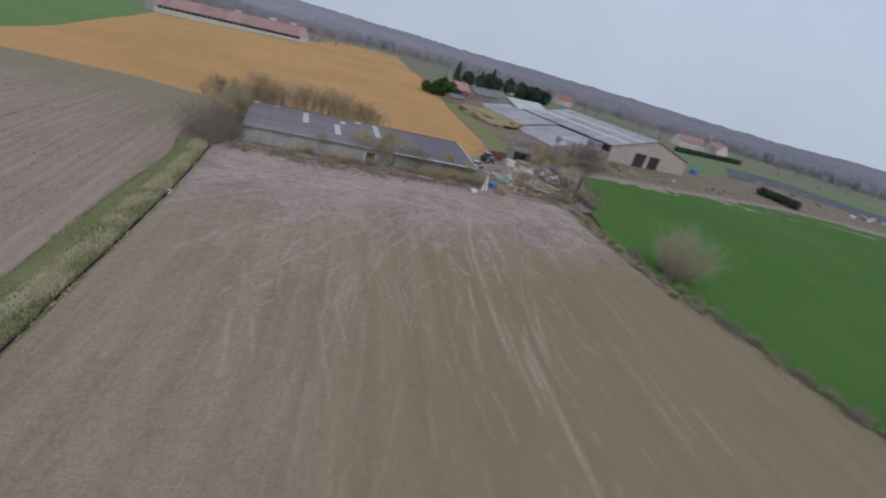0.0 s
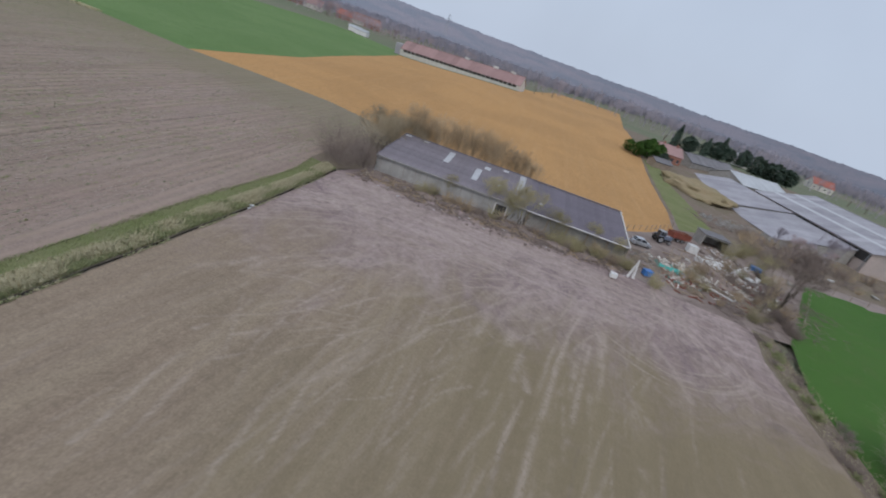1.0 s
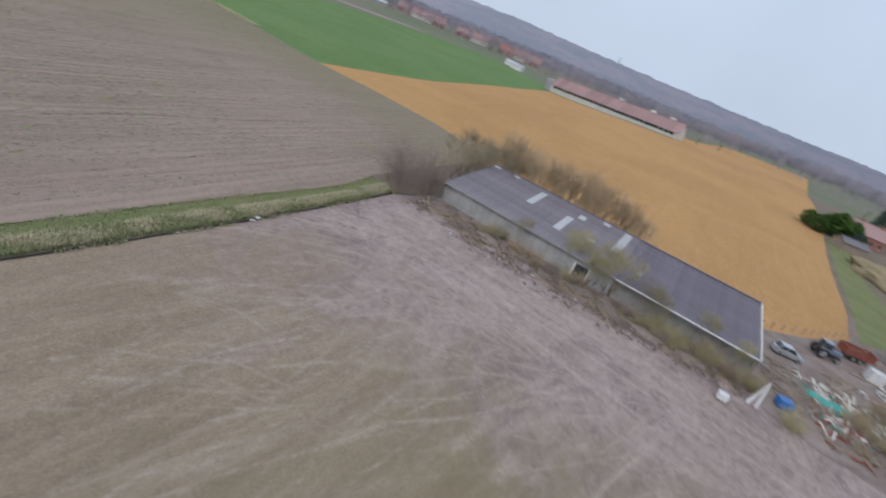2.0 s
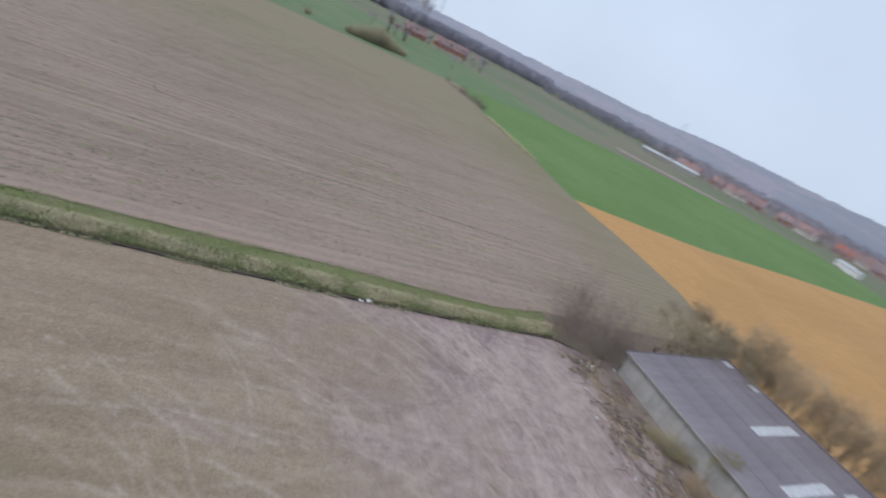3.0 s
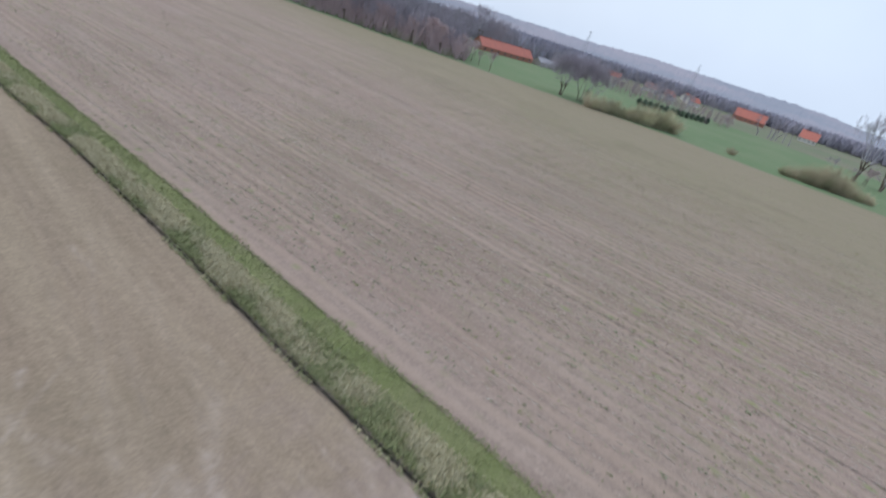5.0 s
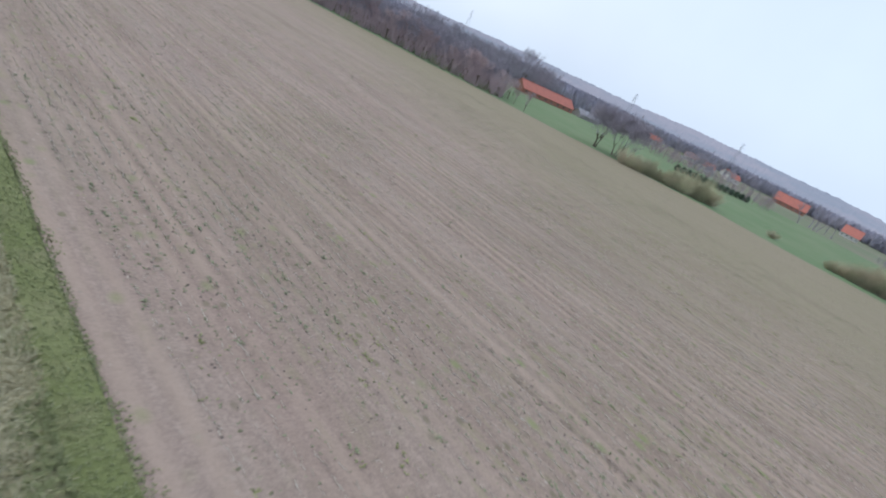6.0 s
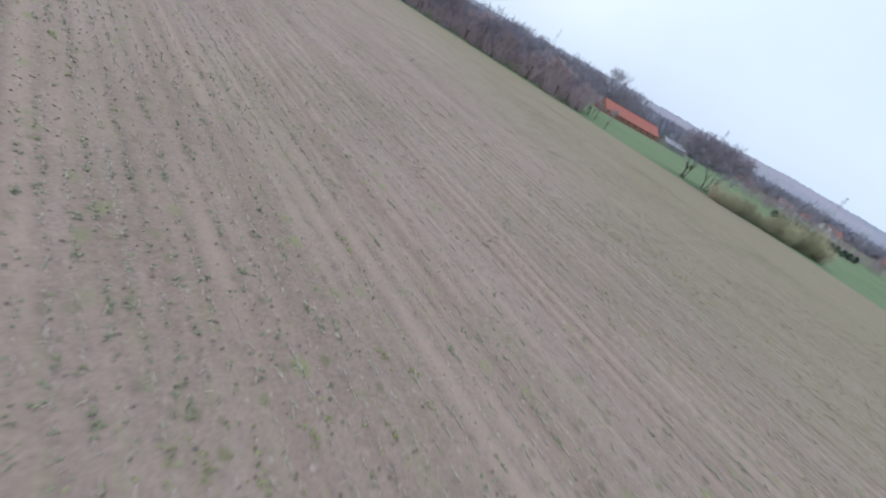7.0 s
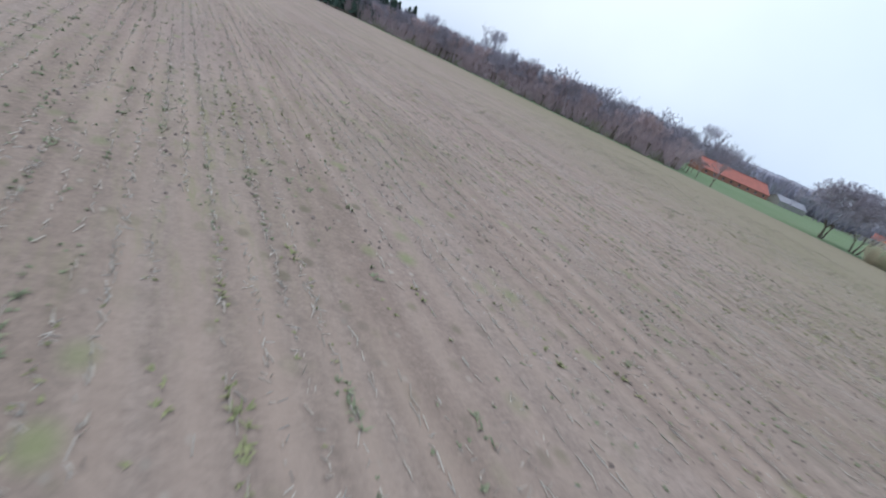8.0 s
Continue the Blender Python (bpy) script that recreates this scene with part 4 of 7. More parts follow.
def plastic_scrap(x, y, yaw, size):
    """A crumpled sheet of white plastic caught on the bank."""
    r_ = random.Random(int(size * 100))
    v, f, n = [], [], 7
    for j in range(n):
        for i in range(n):
            v.append(((i / (n - 1) - 0.5) * size * 1.6, (j / (n - 1) - 0.5) * size + 0.08 * math.sin(i), 0.1 + 0.16 * size * abs(math.sin(i * 1.9 + j * 0.8)) + r_.uniform(0, 0.05)))
    for j in range(n - 1):
        for i in range(n - 1):
            if (i * 7 + j * 3) % 11:
                q = j * n + i
                f.append((q, q + 1, q + n + 1, q + n))
    ob = new("plastic_sheet", raw_mesh("plastic_sheet", v, f, WHITE_PAINT))
    ob.matrix_basis = pose(x, y, land(x, y), 0, 0, yaw)
    return tagged(ob, "crumpled torn white plastic sheet beside the ditch", "litter", "plastic litter")


plastic_scrap(-26.9, 54.0, 40, 0.5)
plastic_scrap(-26.4, 53.4, 110, 0.3)

# ---------------------------------------------------------------- the long low barn
BYAW = 14.3
BL, BD, BE, BR = 44.1, 15.5, 3.15, 4.42      # length, depth, eaves and rear height over its floor
SPLIT = 26.6


def corrugated(w, l, waves, depth, thick=0.02):
    """A sheet of wavy roofing, w along x and l along y, its underside at z 0."""
    bm = bmesh.new()
    n = waves * 2
    rows = []
    for y in (0.0, l):
        rows.append([bm.verts.new((w * i / n, y, thick + (depth if i % 2 else 0.0))) for i in range(n + 1)])
    low = [[bm.verts.new((x, y, 0)) for x in (0, w)] for y in (0.0, l)]
    for i in range(n):
        bm.faces.new((rows[0][i], rows[0][i + 1], rows[1][i + 1], rows[1][i]))
    bm.faces.new((low[0][0], low[1][0], low[1][1], low[0][1]))
    bm.faces.new([low[0][0], low[0][1]] + rows[0][::-1])
    bm.faces.new([low[1][1], low[1][0]] + rows[1])
    return bm


def make_barn():
    t = thing("barn", -29.2, 82.65, BYAW, "long low grey barn with shallow fibre-cement roof and roof lights", "barn", z=0.34, tilt=-1.1)
    # walls
    w = bmesh.new()
    box(w, 0, SPLIT, 0, 0.25, -1.2, BE - 0.05)
    part("front_wall", w, RENDER_WALL, t, "stained pale grey rendered wall")
    w = bmesh.new()
    for i in range(13):
        x = 0.9 + i * 2.05
        box(w, x, x + 0.14, -0.05, -0.002, -1.0, BE - 0.1, 0.015)
    part("wall_joints", w, CONCRETE, t)
    w = bmesh.new()
    box(w, SPLIT + 0.01, BL, 0.5, 0.75, -1.2, BE - 0.35)
    part("low_front_wall", w, CONCRETE, t, "dark stained lower wall of the open part")
    for x in [SPLIT + 0.4 + 3.4 * i for i in range(6)]:
        part("post", boxed(x, x + 0.22, 0.0, 0.22, -1.2, BE - 0.16, 0.02), TIMBER, t)
    part("end_wall", prism(bmesh.new(), [(0, -1.2), (BD, -1.2), (BD, BR - 0.05), (0, BE - 0.05)], 0, 0.25), RENDER_WALL, t).matrix_basis = Matrix.Rotation(radians(90), 4, "Z") @ Matrix.Translation((0, -0.25, 0))
    part("end_wall", prism(bmesh.new(), [(0, -1.2), (BD, -1.2), (BD, BR - 0.05), (0, BE - 0.05)], 0, 0.25), CONCRETE, t).matrix_basis = Matrix.Rotation(radians(90), 4, "Z") @ Matrix.Translation((0, -BL, 0))
    part("rear_wall", boxed(0.25, BL - 0.25, BD - 0.25, BD, -1.2, BR - 0.08), RENDER_WALL, t)
    # roof
    slope = math.atan2(BR - BE, BD)
    run = math.hypot(BR - BE, BD) + 0.9
    cols = 40
    cw = BL / cols
    sheet_me = mesh_of("roof_sheet", corrugated(cw - 0.015, run, 4, 0.045), FIBRE_ROOF)
    dark_me = sheet_me.copy()
    dark_me.materials.clear()
    dark_me.materials.append(FIBRE_DARK)
    lay = Matrix.Translation((0, -0.45, BE - 0.45 * math.tan(slope))) @ Matrix.Rotation(slope, 4, "X")
    for i in range(cols):
        x = i * cw
        ob = part("roof_sheet", sheet_me if x + cw / 2 < SPLIT else dark_me, None, t)
        ob.matrix_basis = lay @ Matrix.Translation((x, 0, 0.004 * (i % 2) - (0.10 if x + cw / 2 > SPLIT else 0.0)))
    for i in range(5):      # laps across the slope
        y = 2.6 + i * 2.7
        ob = part("sheet_lap", boxed(0, SPLIT, y, y + 0.05, 0.04, 0.07), FIBRE_ROOF, t)
        ob.matrix_basis = lay
    for x, y, w_, l in ((0.25, 15.0, 1.1, 0.85), (4.0, 15.0, 1.1, 0.9), (9.75, 8.1, 1.1, 6.6), (15.85, 4.4, 1.1, 6.4), (17.1, 12.0, 1.1, 1.7), (20.7, 5.3, 1.0, 1.6), (20.5, 14.7, 1.1, 1.1), (24.0, 7.3, 1.15, 8.4),
                        (25.3, 7.3, 0.9, 8.2), (28.5, 4.0, 0.5, 1.2)):
        ob = part("roof_light", mesh_of("roof_light", corrugated(w_, l, 4, 0.045), FIBRE_ROOF if w_ == 0.9 else SKYLIGHT), None, t, "milky white roof light" if w_ != 0.9 else "newer grey patch")
        ob.matrix_basis = lay @ Matrix.Translation((x, y, 0.055))
    part("eaves_board", boxed(-0.1, SPLIT, -0.5, -0.44, BE - 0.22, BE - 0.02, 0.01), RENDER_WALL, t)
    part("gutter", boxed(SPLIT + 0.1, BL, -0.62, -0.42, BE - 0.2, BE - 0.05, 0.02), WHITE_PAINT, t, "pale gutter along the lower roof")
    ob = part("verge_board", boxed(0, 0.16, 0, run, -0.02, 0.12, 0.02), WHITE_PAINT, t, "white painted verge board")
    ob.matrix_basis = lay @ Matrix.Translation((BL - 0.1, 0, 0))
    ob = part("verge_board", boxed(0, 0.14, 0, run, 0.0, 0.11, 0.02), FIBRE_DARK, t)
    ob.matrix_basis = lay @ Matrix.Translation((-0.12, 0, 0))
    ob = part("top_flashing", boxed(0, BL, run - 0.35, run, 0.06, 0.14, 0.02), FIBRE_DARK, t)
    ob.matrix_basis = lay
    # opening between posts
    part("doorway", boxed(21.6, 23.4, -0.02, 0.02, -0.9, 2.1), OPENING, t, "dark doorway")
    for x in (21.35, 23.4):
        part("door_jamb", boxed(x, x + 0.25, -0.12, 0.12, -1.0, 2.3, 0.02), WHITE_PAINT, t, "white door jamb")
    return t


make_barn()
SHIFT[:] = 0.5, 0.9     # the yard lies with the barn


# ---------------------------------------------------------------- litter of wood and rubble
def litter(name, line, wide, n, seed, material, label, category, length, thick, flat=0.25, gap=-0.1):
    """Broken pieces strewn along a line, thick in some places and thin in others."""
    r_ = random.Random(seed)
    v, f = [], []
    pts = [(*q, 0) for q in line]
    for _ in range(n):
        p, d = along(pts, r_.random())
        q = p + Vector((-d.y, d.x, 0)) * r_.gauss(0, wide / 2.4)
        if noise.noise(Vector((q.x * 0.35, q.y * 0.35, seed))) < gap:
            continue
        q.z = land(q.x, q.y) + r_.uniform(0.03, 0.22)
        e = Vector((r_.gauss(0, 1), r_.gauss(0, 1), r_.gauss(0, flat))).normalized()
        if category == "brushwood":
            e = (e + d * r_.choice((-0.8, 0.8))).normalized()
        l = r_.uniform(*length)
        t = r_.uniform(*thick)
        stick(v, f, q - e * l / 2, q + e * l / 2, t, t * r_.uniform(0.5, 1), 4)
        k = len(v)
        f.append((k - 1, k - 2, k - 3, k - 4))
        f.append((k - 8, k - 7, k - 6, k - 5))
    return stuff(name, v, f, material, label, category)


FRONT = [(-29.3, 78.4), (-15, 80.8), (-6, 83.2), (2, 86.0), (14, 90.5)]
litter("brushwood", FRONT, 3.4, 2600, 1, TWIG_BROWN, "brown brushwood strewn along the barn front", "brushwood", (0.4, 1.8), (0.012, 0.04))
litter("brushwood", FRONT, 3.0, 1500, 2, TWIG_TAN, "pale dry sticks strewn along the barn front", "brushwood", (0.4, 1.6), (0.012, 0.04))
litter("rubble", FRONT, 3.6, 900, 3, CLOD, "dark clods and rubble along the barn front", "rubble", (0.15, 0.5), (0.06, 0.18))
litter("paper_litter", FRONT, 3.6, 90, 4, WHITE_PAINT, "white scraps strewn along the barn front", "litter", (0.2, 0.5), (0.05, 0.1))
YARD_LINE = [(15, 97), (21, 101), (27, 100), (33, 104), (40, 112)]
litter("yard_rubbish", YARD_LINE, 9, 1500, 5, TIMBER, "old boards and branches strewn in the yard", "rubbish", (0.5, 2.4), (0.03, 0.09))
litter("yard_rubbish", YARD_LINE, 9, 240, 6, CONCRETE, "grey scrap pieces strewn in the yard", "rubbish", (0.4, 1.6), (0.06, 0.2))
litter("yard_rubbish", [(24, 112), (30, 122), (36, 126)], 2.5, 90, 26, WHITE_PAINT, "white sacks and scraps along a timber pile", "rubbish", (0.4, 1.4), (0.06, 0.16))
litter("brushwood", [(27, 94), (33, 101), (38, 110), (42, 120)], 12, 3600, 27, TWIG_BROWN, "brown brushwood and dead stems between yard and meadow", "brushwood", (0.5, 2.0), (0.012, 0.035))
litter("yard_rubbish", YARD_LINE, 8, 1500, 7, TWIG_BROWN, "brown brushwood strewn in the yard", "brushwood", (0.5, 2.2), (0.015, 0.05))
litter("yard_rubbish", [(19, 100), (25, 102.5), (31, 105), (37, 113)], 7, 420, 31, PALE_WALL, "pale broken boards and sheets strewn in the yard", "rubbish", (0.6, 2.2), (0.08, 0.2))
litter("yard_rubbish", [(20, 96), (26, 99), (33, 106), (36, 116)], 7, 320, 32, RUST, "rusty scrap and broken bricks strewn in the yard", "rubbish", (0.4, 1.4), (0.06, 0.16))
litter("yard_rubbish", [(22, 107), (28, 111), (34, 115)], 4, 260, 33, TIMBER, "long timbers lying along the yard", "rubbish", (1.5, 4.0), (0.06, 0.12))
litter("yard_rubbish", [(20, 98), (25, 100.5)], 5, 160, 8, TEAL, "teal plastic scraps strewn in the yard", "rubbish", (0.3, 1.0), (0.05, 0.14))
litter("yard_rubbish", [(29, 116), (34, 121), (38, 118)], 5, 260, 9, WHITE_PAINT, "pale sacks and scrap beside the shed", "rubbish", (0.5, 1.4), (0.1, 0.3))

# ---------------------------------------------------------------- loose things along the barn and in the yard
def lying_pole(x, y, yaw, l, r, mat, label, lift=0.08):
    bm = bmesh.new()
    rod(bm, (-l / 2, 0, 0), (l / 2, 0, 0.05), r, r * 0.9, 8)
    ob = new("pole", mesh_of("pole", bm, mat))
    ob.matrix_basis = pose(x + SHIFT[0], y + SHIFT[1], land(x, y) + lift, 0, 0, yaw)
    return tagged(ob, label, "pole", "poles by the barn")


lying_pole(-12.0, 87.4, 12, 4.6, 0.11, WHITE_PAINT, "white pole lying in front of the barn")
lying_pole(-11.2, 86.7, 14, 3.4, 0.09, WHITE_PAINT, "shorter white pole lying before the barn")
lying_pole(-29.0, 78.6, 140, 3.2, 0.16, TIMBER, "broken pale tree trunk by the ditch end", 0.15)
lying_pole(28.8, 98.0, -20, 4.0, 0.14, WHITE_PAINT, "pale beam lying on rubbish", 0.5)
for k in range(5):
    lying_pole(24.0 + 2.4 * k, 117.5 + 1.1 * k + 0.3 * (k % 2), 26 + 5 * (k % 3), 4.2, 0.12, TIMBER, "old timber beam lying in a row across the yard", 0.12 + 0.1 * (k % 2))
lying_pole(33.5, 97.0, 40, 3.0, 0.1, TIMBER, "grey branch lying by the hedge")


def make_heap(name, x, y, lx, ly, h, n, seed, mats, label, category, size=(0.3, 1.6), stick_r=(0.02, 0.07)):
    """A mound with sticks, boards and lumps thrown over it; each stick a part of its own while there are few."""
    rng = random.Random(seed)
    t = thing(name, x, y, rng.uniform(0, 360), label, category)
    bm = bmesh.new()
    bmesh.ops.create_icosphere(bm, subdivisions=4, radius=1.0)
    for v in list(bm.verts):
        d = noise.noise(v.co * 2.3 + Vector((seed, 0, 0))) * 0.35 + noise.noise(v.co * 6 + Vector((0, seed, 0))) * 0.15
        v.co *= 1 + d
        v.co = Vector((v.co.x * lx / 2, v.co.y * ly / 2, max(-0.15, v.co.z) * h))
    for face in bm.faces:
        face.smooth = True
    part("mound", bm, mats[0], t)
    groups = {}
    for i in range(n):
        a, k = rng.uniform(0, 6.283), rng.random() ** 0.5
        px, py = math.cos(a) * lx / 2 * k, math.sin(a) * ly / 2 * k
        pz = h * max(0.05, 1 - k * k) * 0.9
        d = Vector((rng.gauss(0, 1), rng.gauss(0, 1), rng.gauss(0, 0.35))).normalized() * rng.uniform(*size) / 2
        m = mats[1 + i % (len(mats) - 1)]
        v, f = groups.setdefault(m.name, ([], []))
        c = Vector((px, py, pz))
        stick(v, f, c - d, c + d, rng.uniform(*stick_r), rng.uniform(*stick_r) * 0.7, 4)
    for m in dict.fromkeys(mats[1:]):
        if m.name in groups:
            tagged(part("brush", raw_mesh("brush", *groups[m.name], m), None, t), kind="stuff")
    return t


rng = random.Random(21)
for k, (x, y, lx, ly) in enumerate(((-26.5, 78.8, 4.5, 2.0), (-22.5, 79.6, 4.6, 1.8), (-18.5, 80.6, 4.2, 2.0), (-14.2, 81.6, 4.6, 1.7), (-10, 82.8, 4.4, 2.0), (-5.5, 84.6, 4.2, 2.0), (-1.5, 85.0, 4.2, 1.8), (3.2, 85.8, 4.4, 2.2), (7.8, 87.0, 4.0, 2.0))):
    make_heap("brushwood_heap", x, y, lx, ly, 0.5, 70, 50 + k, [YARD, TWIG_TAN, TWIG_BROWN, TIMBER], "low heap of earth, brushwood and broken boards", "heap", (0.5, 2.2), (0.015, 0.05))
make_heap("rubble_heap", 29.0, 106.5, 8.5, 4.5, 1.1, 160, 71, [YARD, TIMBER, TWIG_TAN, TWIG_BROWN], "heap of cut branches and old boards", "heap", (0.8, 3.0), (0.03, 0.08))
make_heap("rubble_heap", 27.0, 99.5, 6.5, 3.6, 0.8, 110, 72, [SCRUB, TIMBER, WHITE_PAINT, TWIG_BROWN], "heap of pale boards and rubble", "heap", (0.8, 2.6), (0.04, 0.1))
make_heap("rubble_heap", 36.0, 121.0, 7.0, 3.2, 0.8, 90, 73, [YARD, CONCRETE, TIMBER, WHITE_PAINT], "heap of broken concrete and boards", "heap", (0.6, 2.0), (0.06, 0.16))
make_heap("rubble_heap", 31.0, 125.5, 9.0, 2.6, 0.7, 100, 74, [YARD, WHITE_PAINT, TIMBER, CONCRETE], "row of pale sacks and timber", "heap", (0.6, 2.2), (0.08, 0.2))
make_heap("rubble_heap", 24.5, 94.5, 4.0, 2.4, 0.5, 60, 75, [SCRUB, TIMBER, TWIG_TAN], "heap of rotting boards in weeds", "heap")
make_heap("rubble_heap", 6.0, 92.0, 4.0, 1.6, 0.4, 40, 76, [SCRUB, CONCRETE, TIMBER], "rubble along the low wall of the barn", "heap")


def make_tarp(x, y, yaw, lx, ly, h, seed, mat, label):
    bm = bmesh.new()
    bmesh.ops.create_grid(bm, x_segments=22, y_segments=14, size=0.5)
    for v in bm.verts:
        p = Vector((v.co.x * lx, v.co.y * ly, 0))
        e = max(0.0, 1 - max(abs(v.co.x), abs(v.co.y)) * 2)
        q = p + noise.noise_vector(p * 0.6 + Vector((seed, 0, 0))) * 0.5
        z = h * smooth(e, 0, 0.5) + abs(noise.noise(p * 1.7 + Vector((seed, 5, 0)))) * 0.35
        v.co = Vector((q.x, q.y, z))
    bmesh.ops.solidify(bm, geom=bm.faces[:], thickness=0.02)
    for f in bm.faces:
        f.smooth = True
    ob = new("tarpaulin", mesh_of("tarpaulin", bm, mat))
    ob.matrix_basis = pose(x + SHIFT[0], y + SHIFT[1], land(x, y) + 0.03, 0, 0, yaw)
    return tagged(ob, label, "tarpaulin")


make_tarp(20.4, 100.0, 10, 4.2, 2.2, 0.4, 3, TEAL, "crumpled teal plastic sheet on the yard")
make_tarp(22.4, 101.2, -20, 2.6, 1.4, 0.3, 8, TEAL, "smaller torn teal plastic sheet")
make_tarp(23.6, 100.2, 30, 2.0, 1.2, 0.3, 12, BLUE, "crumpled blue plastic sheet")


def make_crate(name, x, y, yaw, sx, sy, sz, mat, label, category):
    """A box on a pallet with corner posts and a lid."""
    t = thing(name, x, y, yaw, label, category)
    for i in (-1, 0, 1):
        part("skid", boxed(i * sx * 0.4 - 0.05, i * sx * 0.4 + 0.05, -sy / 2, sy / 2, 0, 0.12), TIMBER, t)
    part("body", boxed(-sx / 2, sx / 2, -sy / 2, sy / 2, 0.12, sz - 0.08, 0.05), mat, t)
    part("lid", boxed(-sx / 2 - 0.03, sx / 2 + 0.03, -sy / 2 - 0.03, sy / 2 + 0.03, sz - 0.08, sz, 0.03), mat, t)
    return t


make_crate("tank_box", 24.6, 118.6, 20, 1.9, 1.7, 1.7, WHITE_PAINT, "square white plastic liquid tank on a pallet", "tank")
make_crate("blue_box", 17.1, 91.8, 35, 1.5, 1.1, 1.0, BLUE, "blue plastic box beside the barn corner", "box")
make_crate("blue_box", 37.5, 123.8, 10, 1.9, 1.4, 1.5, BLUE, "large blue plastic box in the scrub", "box")
make_crate("pale_box", 12.5, 84.2, 15, 1.0, 0.9, 0.8, WHITE_PAINT, "small pale box at the field edge", "box")


def make_slabs(x, y, yaw, n, label):
    t = thing("slab_stack", x, y, yaw, label, "slab")
    for i in range(n):
        part("slab", boxed(-0.9 + 0.05 * i, 0.9 + 0.03 * i, -0.6, 0.6 - 0.05 * i, 0.16 * i, 0.16 * i + 0.14, 0.02), CONCRETE, t)
    return t


make_slabs(8.4, 95.0, 20, 4, "stack of concrete slabs against the barn")
make_slabs(10.4, 93.2, 30, 3, "low stack of pale concrete slabs")
make_slabs(45.5, 128, 10, 3, "stack of concrete slabs by the track")


def make_pointed_post(x, y):
    t = thing("concrete_post_pair", x, y, 20, "two white tapered concrete posts leaning together", "post")
    for s in (-1, 1):
        bm = bmesh.new()
        rod(bm, (0, 0, -0.2), (0, 0, 3.2), 0.26, 0.07, 4)
        part("post", bm, WHITE_PAINT, t).matrix_basis = pose(0.42 * s, 0, 0, 0, -7.5 * s, 0)


make_pointed_post(14.9, 87.6)
t = thing("white_post_pair", -6.3, 89.6, 14, "two white wooden posts standing in bushes before the barn", "post")
for s in (-0.45, 0.45):
    part("post", boxed(s - 0.12, s + 0.12, -0.1, 0.1, -0.2, 2.5, 0.02), WHITE_PAINT, t)


def make_car(x, y, yaw):
    t = thing("car", x, y, yaw, "small silver hatchback parked at the end of the barn", "car")
    L, W = 3.85, 1.66
    bm = prism(bmesh.new(), [(-1.9, 0.28), (1.88, 0.28), (1.92, 0.55), (1.80, 0.78), (0.95, 0.92), (-1.75, 0.95), (-1.92, 0.7)], -W / 2, W / 2)
    bmesh.ops.bevel(bm, geom=[e for e in bm.edges if e.calc_face_angle(0) > 0.6], offset=0.07, segments=2, affect="EDGES", profile=0.5)
    part("body", bm, CAR_PAINT, t)
    bm = prism(bmesh.new(), [(-1.72, 0.93), (0.92, 0.90), (0.30, 1.40), (-1.25, 1.45)], -W / 2 + 0.12, W / 2 - 0.12)
    bmesh.ops.bevel(bm, geom=bm.edges[:], offset=0.05, segments=2, affect="EDGES", profile=0.5)
    part("cabin", bm, GLASS_DARK, t, "dark glazed cabin")
    part("roof", boxed(-1.25, 0.28, -W / 2 + 0.14, W / 2 - 0.14, 1.40, 1.48, 0.03), CAR_PAINT, t)
    for y_ in (-W / 2 + 0.10, W / 2 - 0.14):
        for x0, x1, z0, z1 in ((0.92, 0.34, 0.9, 1.42), (-0.55, -0.55, 0.9, 1.44), (-1.72, -1.25, 0.93, 1.45)):
            bm = bmesh.new()
            rod(bm, (x0, y_ + 0.02, z0), (x1, y_ + 0.02, z1), 0.05, 0.05, 6)
            part("pillar", bm, CAR_PAINT, t)
    for y_ in (-0.6, 0.6):
        part("headlight", boxed(1.80, 1.9, y_ - 0.16, y_ + 0.16, 0.6, 0.74, 0.03), LAMP_GLASS, t)
        part("rear_light", boxed(-1.93, -1.86, y_ - 0.12, y_ + 0.12, 0.62, 0.9, 0.02), RUST, t)
    part("front_bumper", boxed(1.84, 1.98, -0.78, 0.78, 0.3, 0.52, 0.04), CAR_PAINT, t)
    part("rear_bumper", boxed(-2.0, -1.86, -0.78, 0.78, 0.3, 0.52, 0.04), CAR_PAINT, t)
    for wx in (-1.25, 1.2):
        for wy in (-W / 2 + 0.08, W / 2 - 0.08):
            wheel(t, wx, wy, 0.29, 0.29, 0.19)


make_car(14.9, 107.6, 28)


